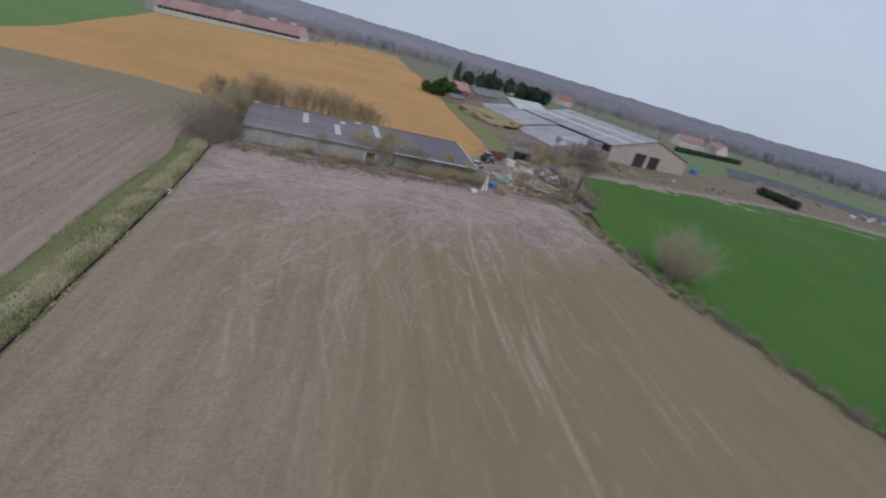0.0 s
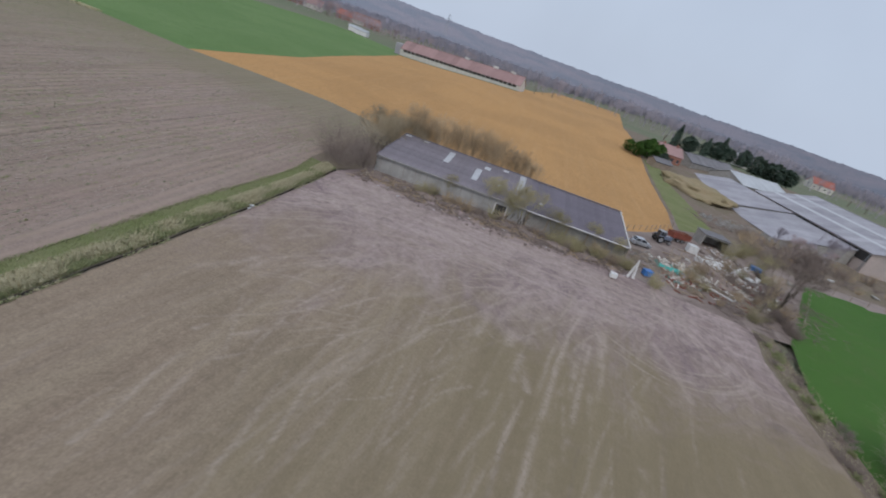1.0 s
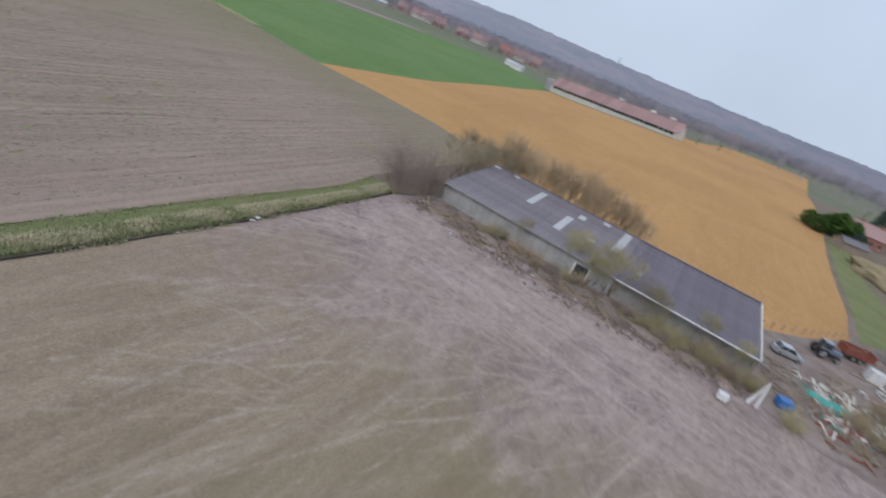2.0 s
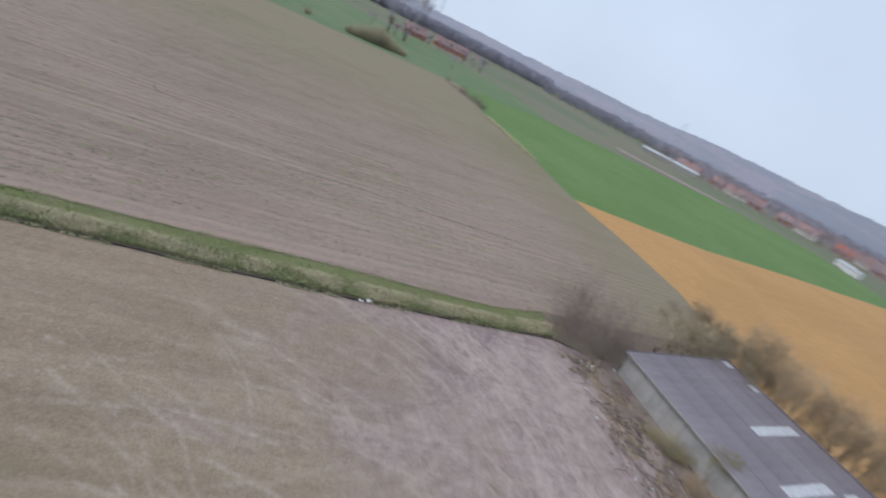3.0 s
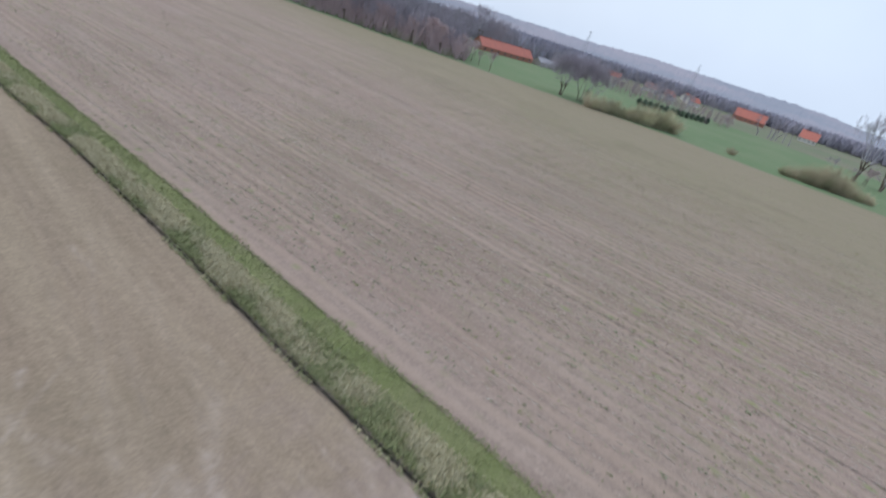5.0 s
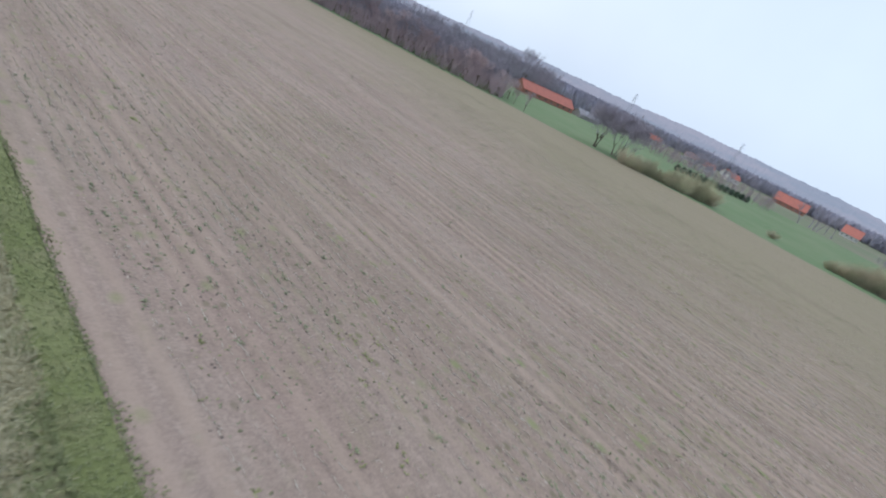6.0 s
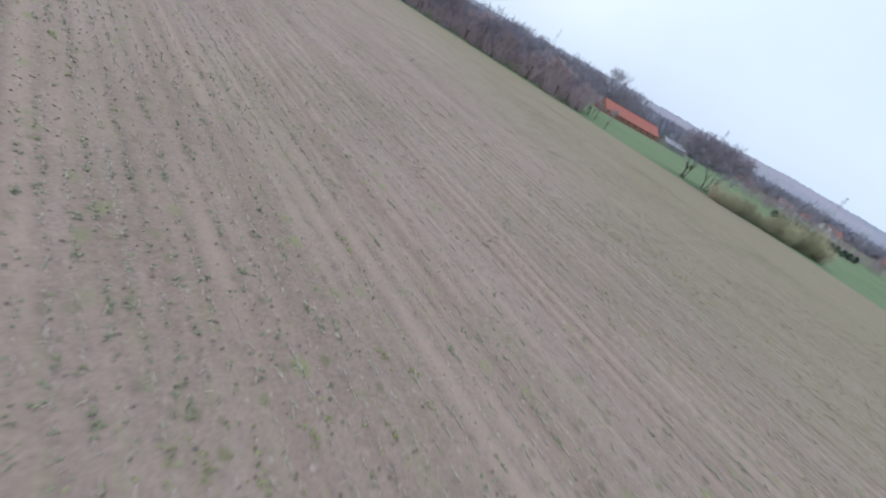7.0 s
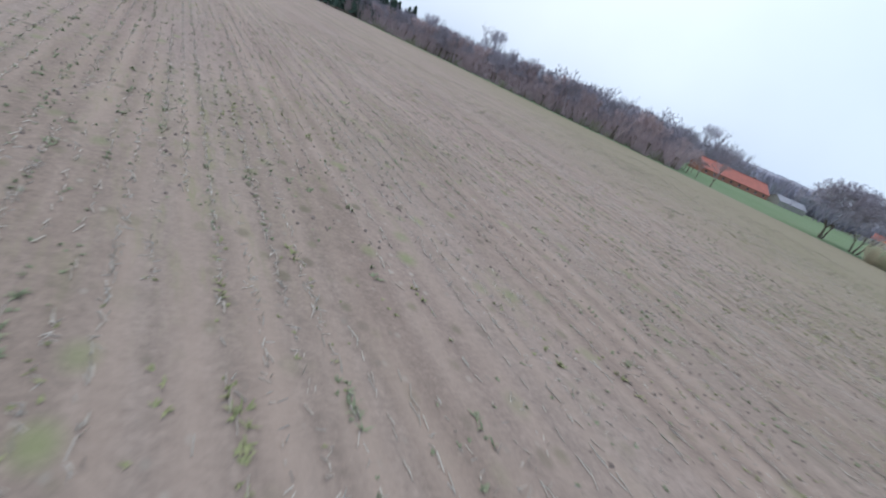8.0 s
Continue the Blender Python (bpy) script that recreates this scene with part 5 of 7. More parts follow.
def make_tractor(x, y, yaw):
    t = thing("tractor", x, y, yaw, "old blue-grey tractor with large rear wheels", "tractor")
    part("hood", boxed(0.3, 2.3, -0.38, 0.38, 0.85, 1.55, 0.09), TRACTOR_PAINT, t)
    part("grille", boxed(2.28, 2.36, -0.32, 0.32, 0.9, 1.45, 0.02), STEEL, t)
    part("chassis", boxed(-0.9, 2.2, -0.25, 0.25, 0.55, 0.9, 0.05), RUBBER, t)
    bm = bmesh.new()
    rod(bm, (1.5, 0.25, 1.5), (1.5, 0.25, 2.4), 0.05, 0.05, 8)
    part("exhaust", bm, RUST, t)
    bm = prism(bmesh.new(), [(-1.0, 1.1), (0.35, 1.1), (0.2, 2.35), (-0.9, 2.35)], -0.6, 0.6)
    part("cab_glass", bm, GLASS_DARK, t)
    part("cab_roof", boxed(-1.05, 0.35, -0.72, 0.72, 2.35, 2.5, 0.05), STEEL, t)
    for px, py in ((-1.0, -0.62), (-1.0, 0.62), (0.3, -0.62), (0.3, 0.62)):
        part("cab_post", boxed(px - 0.04, px + 0.04, py - 0.04, py + 0.04, 1.1, 2.36), TRACTOR_PAINT, t)
    for s in (-1, 1):
        part("mudguard", boxed(-1.3, 0.1, s * 0.85 - 0.2, s * 0.85 + 0.2, 1.48, 1.56, 0.03), TRACTOR_PAINT, t)
        wheel(t, -0.65, s * 0.88, 0.78, 0.78, 0.42)
        wheel(t, 1.75, s * 0.72, 0.48, 0.48, 0.28)


make_tractor(18.3, 116.6, 35)


def make_trailer(x, y, yaw):
    t = thing("trailer", x, y, yaw, "rusty red farm trailer with slatted sides", "trailer")
    part("bed", boxed(-2.4, 2.4, -1.0, 1.0, 0.85, 1.0, 0.02), RUST, t)
    for s in (-1, 1):
        for k in range(3):
            z = 1.05 + k * 0.32
            part("slat", boxed(-2.4, 2.4, s * 0.98 - 0.03, s * 0.98 + 0.03, z, z + 0.26, 0.01), RUST, t)
    for xx in (-2.4, 2.4):
        part("end_board", boxed(xx - 0.03, xx + 0.03, -0.95, 0.95, 1.0, 1.95, 0.01), RUST, t)
    bm = bmesh.new()
    rod(bm, (2.4, 0, 0.8), (4.0, 0, 0.6), 0.06)
    part("drawbar", bm, RUST, t)
    for s in (-1, 1):
        for xx in (-0.6, 0.5):
            wheel(t, xx, s * 0.9, 0.45, 0.45, 0.26)


make_trailer(21.8, 123.6, 38)


def make_bunker(x, y, yaw):
    t = thing("open_shed", x, y, yaw, "small open shed with grey concrete walls and a flat roof", "shed")
    part("side_wall", boxed(-3.0, -2.75, -2.2, 2.2, -0.2, 2.6, 0.02), CONCRETE, t)
    part("side_wall", boxed(2.75, 3.0, -2.2, 2.2, -0.2, 2.6, 0.02), CONCRETE, t)
    part("back_wall", boxed(-2.75, 2.75, 1.95, 2.2, -0.2, 2.6), CONCRETE, t)
    part("roof", boxed(-3.2, 3.2, -2.4, 2.4, 2.6, 2.75, 0.03), SHEET_DARK, t)
    part("lintel", boxed(-2.75, 2.75, -2.2, -2.0, 2.25, 2.6), CONCRETE, t)


make_bunker(29.0, 132.5, 20)


def make_fence(line, n, label, h=1.2):
    """Wire fence: posts with two wires."""
    pts = [along([(*p, 0) for p in line], i / (n - 1))[0] for i in range(n)]
    t = thing("fence", pts[0].x, pts[0].y, 0, label, "fence")
    o = Vector((pts[0].x, pts[0].y, land(pts[0].x, pts[0].y)))
    me = mesh_of("post", boxed(-0.06, 0.06, -0.06, 0.06, -0.3, h, 0.01), TIMBER)
    tops = []
    for p in pts:
        q = Vector((p.x, p.y, land(p.x, p.y))) - o
        part("post", me, None, t).matrix_basis = Matrix.Translation(q) @ pose(0, 0, 0, 2, -2, p.x * 37)
        tops.append(q)
    for z in (0.5, 1.05):
        bm = bmesh.new()
        for a, b in zip(tops, tops[1:]):
            rod(bm, a + Vector((0, 0, z)), b + Vector((0, 0, z)), 0.008, 0.008, 3)
        part("wire", bm, STEEL, t)


make_fence([(-24, 101.8), (8.6, 110.3), (15.4, 121.6), (20.9, 134.4), (19.4, 150)], 34, "low post and wire fence along the orange field")
make_fence([(41, 97), (51, 134.5), (103, 158.4), (156, 183.4)], 36, "low post and wire fence round the meadow")

# ---------------------------------------------------------------- plants round the barn and the field
TREE_YARD = tree_meshes("yard_tree", 3, 9.0, depth=5, spread=0.6, lift=0.05, thin=0.022, kids=(2, 3), trunks=3, twig=TWIG_BROWN, bare=0.2)
PALE_ROUND = bush_mesh("pale_willow", 8, 7.5, 7.5, 110, 12, TWIG_PALE, 0.009, 0.85, 0.4)
TREE_SLIM = [tree_meshes("slim_tree", 20 + k, 8.5, depth=4, spread=0.42, lift=0.13, thin=0.009, kids=(2, 3), trunks=2, twig=TWIG_TAN, bare=0.12) for k in range(3)]
TREE_DENSE = tree_meshes("dense_brown_tree", 36, 6.0, depth=5, spread=0.6, lift=0.02, thin=0.009, kids=(2, 3), trunks=4, twig=TWIG_DUSK, bare=0.08)
TREE_OLIVE = tree_meshes("budding_willow", 33, 5.0, depth=5, spread=0.55, lift=0.06, thin=0.006, trunks=4, twig=TWIG_OLIVE, bare=0.1)
BUSH_BROWN = [bush_mesh("brown_bush", 60 + k, 6.0, 6.0, 38, 8, THORN, 0.0055, 0.95, 0.6) for k in range(2)]
BUSH_TAN = [bush_mesh("tan_bush", 64 + k, 3.0, 2.6, 30, 7, TWIG_TAN, 0.007, 0.7) for k in range(2)]
BUSH_OLIVE = bush_mesh("olive_bush", 68, 3.0, 3.4, 40, 9, TWIG_OLIVE, 0.006, 0.85)
BRAMBLE = bush_mesh("bramble", 70, 1.3, 2.4, 36, 6, TWIG_BROWN, 0.006, 1.6)
BUSH_BROWN_LOW = bush_mesh("low_brown_bush", 72, 2.6, 3.0, 26, 7, TWIG_BROWN, 0.009, 1.0, 0.55)
THORN_LOW = bush_mesh("low_thorn_bush", 73, 1.8, 3.0, 34, 8, THORN, 0.009, 1.3, 0.5)
BRAMBLE_GREEN = bush_mesh("green_bramble", 71, 1.2, 2.2, 40, 6, BLADE_GREEN, 0.014, 1.6)

rng = random.Random(77)
# clump at the ditch's end and beside the barn's end wall
for x, y, s, k, lab in ((-33.4, 76.5, 1.3, 0, "dense leafless brown thorn bush at the ditch end"), (-31.2, 80.5, 0.85, 1, "leafless brown bush beside the barn corner"),
                        (-37.0, 79.5, 1.1, 1, "leafless brown bush behind the ditch end"), (-34.8, 84, 0.95, 0, "tangled leafless bush by the end wall")):
    plant_bush(BUSH_BROWN[k], x, y, rng.uniform(0, 360), s, lab, "bushes by the barn", 1.0)
for x, y, s in ((-36.0, 91.5, 1.3), (-39.0, 95.5, 1.35), (-34.6, 97.0, 1.35), (-31.5, 100.0, 1.2), (-37.6, 99.0, 1.1), (-34.0, 93.5, 0.9)):
    plant_tree(TREE_DENSE, x, y, rng.uniform(0, 360), s, "dark leafless tree with olive buds behind the barn", "trees behind the barn")
# the row behind the barn
n = Vector((-math.sin(radians(BYAW)), math.cos(radians(BYAW))))
u = Vector((math.cos(radians(BYAW)), math.sin(radians(BYAW))))
o = Vector((-28.2, 82.4))
for k in range(38):
    a = -2.0 + k * 0.72 + rng.uniform(-0.3, 0.3)
    p = o + u * a + n * (17.2 + rng.uniform(-0.3, 2.2))
    plant_tree(TREE_SLIM[k % 3], p.x, p.y, rng.uniform(0, 360), rng.uniform(0.9, 1.25) * (1.0 if k < 30 else 0.85), "slim leafless tan sapling in a row behind the barn", "saplings behind the barn")
for k in range(22):
    a = 22 + k * 1.0
    p = o + u * a + n * (16.6 + rng.uniform(-0.2, 0.6))
    plant_bush(BUSH_TAN[k % 2], p.x, p.y, rng.uniform(0, 360), rng.uniform(0.25, 0.5), "low dry tan shrub behind the barn", "shrubs behind the barn")
# in front of the barn
for x, y, s, lab in ((-9.4, 87.6, 1.25, "budding yellow-green willow before the barn wall"), (-4.4, 88.6, 1.45, "budding yellow-green willow beside white posts"), (-7.0, 87.4, 1.0, "small budding willow before the barn"), (-16.5, 85.2, 0.8, "small budding willow by the pale wall"), (1.5, 89.8, 1.0, "budding willow among scrub before the low roof"),
                     (7.5, 92.6, 0.9, "budding willow at the low roof"), (11.8, 92.2, 0.8, "small budding willow at the barn corner")):
    plant_tree(TREE_OLIVE, x, y, rng.uniform(0, 360), s, lab, "willows before the barn")
for k in range(46):
    a = 6 + 38 * rng.random() ** 0.7
    p = o + u * a + n * rng.uniform(-4.2, -1.0)
    plant_bush(rng.choice((BRAMBLE, BUSH_BROWN_LOW, BUSH_TAN[0], BUSH_OLIVE)), p.x, p.y, rng.uniform(0, 360), rng.uniform(0.45, 0.85), "tangled winter scrub before the barn", "scrub before the barn")
plant_bush(BUSH_OLIVE, 18.4, 88.2, 40, 0.8, "rounded olive shrub at the yard mouth", "scrub before the barn")
plant_bush(BUSH_OLIVE, 13.8, 91.4, 80, 0.7, "olive shrub at the barn corner", "scrub before the barn")
# yard scrub
for k in range(78):
    x, y = rng.uniform(23, 41), rng.uniform(93, 126)
    if 19 < x < 30 and 108 < y < 121:
        continue
    plant_bush(rng.choice((BRAMBLE, BRAMBLE, BUSH_TAN[1], BUSH_OLIVE, THORN_LOW, THORN_LOW)), x, y, rng.uniform(0, 360), rng.uniform(0.45, 1.0), "tangled scrub between rubbish in the yard", "scrub in the yard")
plant_tree(TREE_YARD, 38.7, 104.6, 20, 1.35, "spreading leafless tree at the yard's edge")
plant_tree(TREE_YARD, 44.0, 118.5, 130, 0.8, "leafless tree beside the track")
plant_tree(TREE_SLIM[0], 35.2, 99.5, 50, 0.8, "slim leafless tree beside the hedge")
for x, y, s in ((33, 131, 1.0), (36, 134, 1.1), (40, 131, 0.9), (43, 137, 1.0), (38, 139, 0.9)):
    plant_bush(BUSH_OLIVE, x, y, rng.uniform(0, 360), s * 1.2, "rounded olive bush behind the yard", "bushes behind the yard")
SHIFT[:] = 0.0, 0.0
# hedge between the field and the meadow
HL = [(*p, 0) for p in HEDGE_LINE]
for k in range(84):
    p, d = along(HL, 0.01 + 0.44 * k / 84 + rng.uniform(-0.002, 0.002))
    s = Vector((-d.y, d.x, 0)) * rng.uniform(-3.2 if k < 34 else -1.0, 0.8)
    plant_bush(rng.choice((BRAMBLE, BRAMBLE, BRAMBLE_GREEN)), p.x + s.x, p.y + s.y, rng.uniform(0, 360), rng.uniform(0.5, 1.0), "low bramble in the hedge bank", "brambles in the hedge")
plant_bush(PALE_ROUND, 47.4, 69.5, 15, 1.2, "large rounded pale leafless willow at the meadow's edge", name="willow")
for k in range(12):
    p, d = along(HL, 0.12 + 0.016 * k)
    plant_bush(BRAMBLE, p.x + 1.2, p.y + 0.3, k * 47, 1.0, "dark bramble at the meadow's edge", "brambles in the hedge")
HG = random.Random(4)
hv, hf = [], []
for _ in range(3500):
    p, d = along(HL, HG.uniform(0.0, 0.62))
    s = Vector((-d.y, d.x, 0)) * HG.uniform(-3.4, 1.2)
    q = Vector((p.x + s.x, p.y + s.y, 0))
    q.z = land(q.x, q.y)
    blades(HG, hv, hf, q, 3, 0.35, 0.9, 0.02)
stuff("hedge_bank_grass", hv, hf, BLADE_TAN, "dry grass along the hedge bank", "grass")

# ---------------------------------------------------------------- stubble, weeds, clods
rng = random.Random(9)
u = Vector((math.cos(radians(102.5)), math.sin(radians(102.5)), 0))
w = Vector((u.y, -u.x, 0))
sv, sf, wv2, wf2, cv2, cf2 = [], [], [], [], [], []


def in_stubble(p):
    return p.x < -19.5 - 0.215 * (p.y - 9) - 5.2 and p.y < 100 and p.x > -150


for _ in range(62000):
    row = rng.randint(-110, 40)
    q = Vector((-42, 20, 0)) + w * (row * 0.75 + rng.gauss(0, 0.06)) + u * (rng.random() ** 1.3 * rng.choice((-1, 1)) * 80)
    if not in_stubble(q):
        continue
    gap = noise.noise(Vector((row * 0.37, (q.dot(u)) * 0.03, 0)))
    if gap < -0.05:
        continue
    q.z = land(q.x, q.y)
    d = Vector((rng.gauss(0, 0.35), rng.gauss(0, 0.35), 1)).normalized() if rng.random() < 0.3 else Vector((rng.gauss(0, 1), rng.gauss(0, 1), 0.12)).normalized()
    stick(sv, sf, q - d * 0.02, q + d * rng.uniform(0.1, 0.26), 0.017, 0.012)
for _ in range(26000):      # straw lying along the rows
    row = rng.randint(-60, 36)
    q = Vector((-42, 20, 0)) + w * (row * 0.75 + rng.gauss(0, 0.05)) + u * rng.uniform(-55, 60)
    if not in_stubble(q) or noise.noise(Vector((row * 0.53, q.dot(u) * 0.05, 6))) < -0.08:
        continue
    q.z = land(q.x, q.y) + 0.02
    d = (u * rng.choice((-1, 1)) + Vector((rng.gauss(0, 0.22), rng.gauss(0, 0.22), rng.uniform(0, 0.06)))).normalized()
    stick(sv, sf, q, q + d * rng.uniform(0.2, 0.5), 0.017, 0.014)
yv2, yf2 = [], []
for _ in range(72000):
    row = rng.randint(-150, 52)
    q = Vector((-42, 20, 0)) + w * (row * 0.75 + rng.gauss(0, 0.1)) + u * (rng.random() ** 1.2 * rng.choice((-1, 1)) * 95)
    if not in_stubble(q):
        continue
    k = 0.55 * noise.noise(Vector((q.x * 0.05, q.y * 0.05, 7))) + noise.noise(Vector((row * 0.9, q.dot(u) * 0.04, 2))) * 0.4
    strip = smooth(q.x, -126, -112) * smooth(q.x, -84, -92) * smooth(q.y, 8, 18) * smooth(q.y, 66, 50)
    if k + rng.gauss(0, 0.15) < 0.0 - 0.5 * strip:
        continue
    q.z = land(q.x, q.y)
    big = rng.random() < 0.08
    lot = (yv2, yf2) if noise.noise(Vector((q.x * 0.12, q.y * 0.12, 4))) + 0.6 * strip > 0.18 else (wv2, wf2)
    size = rng.uniform(0.16, 0.28) if big else rng.uniform(0.06, 0.15)
    for _ in range(4 if big else 1):
        blades(rng, lot[0], lot[1], q + u * rng.gauss(0, 0.32 if big else 0.1) + w * rng.gauss(0, 0.08), rng.randint(4, 5), size, 4.0, rng.uniform(0.022, 0.04))
for _ in range(14000):
    q = Vector((-42, 20, 0)) + w * (rng.randint(-100, 34) * 1.3 + rng.gauss(0, 0.25)) + u * rng.uniform(-60, 60)
    if not in_stubble(q) or noise.noise(Vector((q.x * 0.07, q.y * 0.07, 1))) < -0.1:
        continue
    r = rng.uniform(0.035, 0.1)
    q.z = land(q.x, q.y) + r * 0.2
    n0 = len(cv2)
    for a in range(4):
        cv2.append(q + Vector((math.cos(a * 1.57 + r * 90), math.sin(a * 1.57 + r * 90), rng.uniform(-0.3, 0.2))) * r * rng.uniform(0.7, 1.2))
    cv2.append(q + Vector((0, 0, r * rng.uniform(0.6, 1.0))))
    cf2.extend(((n0, n0 + 1, n0 + 4), (n0 + 1, n0 + 2, n0 + 4), (n0 + 2, n0 + 3, n0 + 4), (n0 + 3, n0, n0 + 4)))
stuff("stubble", sv, sf, STALK, "short tan maize stubble in rows", "stubble")
stuff("weeds", wv2, wf2, WEED, "small green weeds between stubble rows", "weed")
stuff("yellow_weeds", yv2, yf2, WEED_YELLOW, "low yellow-green weed tufts along stubble rows", "weed")
lv2, lf2 = [], []
for _ in range(7000):      # dark rosettes and clods in strips beside the verge and farther in
    row = rng.randint(-90, 30)
    strip = noise.noise(Vector((row * 0.21, 3.3, 8)))
    q = Vector((-42, 20, 0)) + w * (row * 0.75 + rng.gauss(0, 0.09)) + u * rng.uniform(-70, 75)
    if not in_stubble(q) or strip + 0.55 * noise.noise(Vector((q.x * 0.06, q.y * 0.06, 5))) < 0.02 + 0.4 * smooth(-q.x - 0.2 * q.y, 34, 52):
        continue
    r = rng.uniform(0.05, 0.13)
    q.z = land(q.x, q.y) + 0.01
    n0, a0 = len(lv2), rng.uniform(0, 6.283)
    for a in range(5):
        lv2.append(q + Vector((math.cos(a * 1.257 + a0), math.sin(a * 1.257 + a0), 0)) * r * rng.uniform(0.6, 1.3))
    lv2.append(q + Vector((rng.gauss(0, 0.2) * r, rng.gauss(0, 0.2) * r, r * rng.uniform(0.4, 0.9))))
    lf2.extend((n0 + a, n0 + (a + 1) % 5, n0 + 5) for a in range(5))
stuff("rosettes", lv2, lf2, WEED_DARK, "dark low weed rosettes and clods in rows", "weed")
stuff("clods", cv2, cf2, CLOD, "dark clods of earth on the stubble field", "soil")

# ---------------------------------------------------------------- buildings farther off
def gable_building(name, x, y, yaw, l, w, eave, ridge, label, wall, roof, category="house", z=None, windows=0, chimney=False, doors=(), roof_sheets=0, over=0.4, dormers=0):
    """A gabled building; x along its ridge, the origin in the middle of its floor."""
    t = thing(name, x, y, yaw, label, category, z=z)
    part("front_wall", boxed(-l / 2, l / 2, -w / 2, -w / 2 + 0.3, -1.2, eave), wall, t)
    part("rear_wall", boxed(-l / 2, l / 2, w / 2 - 0.3, w / 2, -1.2, eave), wall, t)
    for s in (-1, 1):
        g = prism(bmesh.new(), [(-w / 2 + 0.3, -1.2), (w / 2 - 0.3, -1.2), (w / 2 - 0.3, eave), (0, ridge - 0.08), (-w / 2 + 0.3, eave)], -0.15, 0.15)
        part("gable_wall", g, wall, t).matrix_basis = Matrix.Translation((s * (l / 2 - 0.15), 0, 0)) @ Matrix.Rotation(radians(90), 4, "Z")
    rise = ridge - eave
    k = rise / (w / 2)
    for s in (-1, 1):
        n = roof_sheets or 1
        for i in range(n):
            x0, x1 = -l / 2 - over + (l + 2 * over) * i / n, -l / 2 - over + (l + 2 * over) * (i + 1) / n
            q = [(x0, 0, ridge + 0.1), (x1 - (0.03 if n > 1 else 0), 0, ridge + 0.1), (x1 - (0.03 if n > 1 else 0), s * (w / 2 + over), eave - over * k + 0.1), (x0, s * (w / 2 + over), eave - over * k + 0.1)]
            part("roof_panel" if n > 1 else "roof", slab(bmesh.new(), q, 0.16), roof[i % len(roof)] if isinstance(roof, list) else roof, t)
    part("ridge_cap", boxed(-l / 2 - over, l / 2 + over, -0.2, 0.2, ridge + 0.08, ridge + 0.22, 0.04), roof[0] if isinstance(roof, list) else roof, t)
    for i in range(windows):
        xx = -l / 2 + l * (i + 0.5) / windows
        for s in (-1, 1):
            y0 = s * (w / 2 + 0.01)
            wn_ = part("window", boxed(xx - 0.55, xx + 0.55, min(y0, y0 + s * 0.04), max(y0, y0 + s * 0.04), 0.9, 2.2), GLASS_DARK, t)
            part("window_frame", boxed(xx - 0.65, xx + 0.65, min(y0, y0 + s * 0.07), max(y0, y0 + s * 0.07), 0.8, 0.9), WHITE_PAINT, wn_)
    for dx, dw, dh in doors:
        part("door", boxed(-l / 2 - 0.05, -l / 2 + 0.01, dx - dw / 2, dx + dw / 2, -0.2, dh), OPENING, t, "dark open doorway")
        part("door_frame", boxed(-l / 2 - 0.09, -l / 2 - 0.051, dx - dw / 2 - 0.15, dx + dw / 2 + 0.15, dh, dh + 0.2), STEEL, t)
    if chimney:
        for cx in (-l * 0.3, l * 0.3):
            part("chimney", boxed(cx - 0.35, cx + 0.35, -0.35, 0.35, ridge - 0.6, ridge + 1.0, 0.05), BRICK_WALL, t)
    for i in range(dormers):
        xx = -l / 2 + l * (i + 0.5) / dormers
        part("skylight", boxed(xx - 0.5, xx + 0.5, -w / 4 - 0.5, -w / 4 + 0.5, eave + rise / 2 + 0.12, eave + rise / 2 + 0.42, 0.03), WHITE_PAINT, t)
    return t


# hangar: its gable looks down the field
HX, HY, HYAW = 74.0, 180.0, 24.0
hu, hv_ = Vector((-math.sin(radians(HYAW)), math.cos(radians(HYAW)))), Vector((math.cos(radians(HYAW)), math.sin(radians(HYAW))))


def hangar_place(a, b):
    p = Vector((HX, HY)) + hv_ * a + hu * b
    return p.x, p.y


hx, hy = hangar_place(23, 29.5)
hang = gable_building("hangar", hx, hy, HYAW + 90, 59, 46, 6.2, 11.6, "large hangar with pinkish block gable and pale metal roof", BLOCKS,
                      [SHEET_GREY], "hangar", z=2.6, doors=((6.0, 6.5, 5.2), (-2.6, 6.2, 5.0)), roof_sheets=18, over=0.6)
for s, yy in ((1, 15.5), (1, 8.0)):
    q0, q1 = 11.6 - 5.4 * (yy - 0.9) / 23 + 0.14, 11.6 - 5.4 * (yy + 0.9) / 23 + 0.14
    part("roof_light_band", slab(bmesh.new(), [(-29.6, yy - 0.9, q0), (29.6, yy - 0.9, q0), (29.6, yy + 0.9, q1), (-29.6, yy + 0.9, q1)], 0.03), SKYLIGHT, hang, "long milky roof light band")
part("side_opening", boxed(-29.2, 6, 23.02, 23.1, 3.2, 5.7), OPENING, hang, "long dark open strip below the eaves")
for i in range(9):
    x = -29.0 + i * 4.2
    part("side_post", boxed(x, x + 0.25, 23.1, 23.25, 0, 6.1), STEEL, hang)


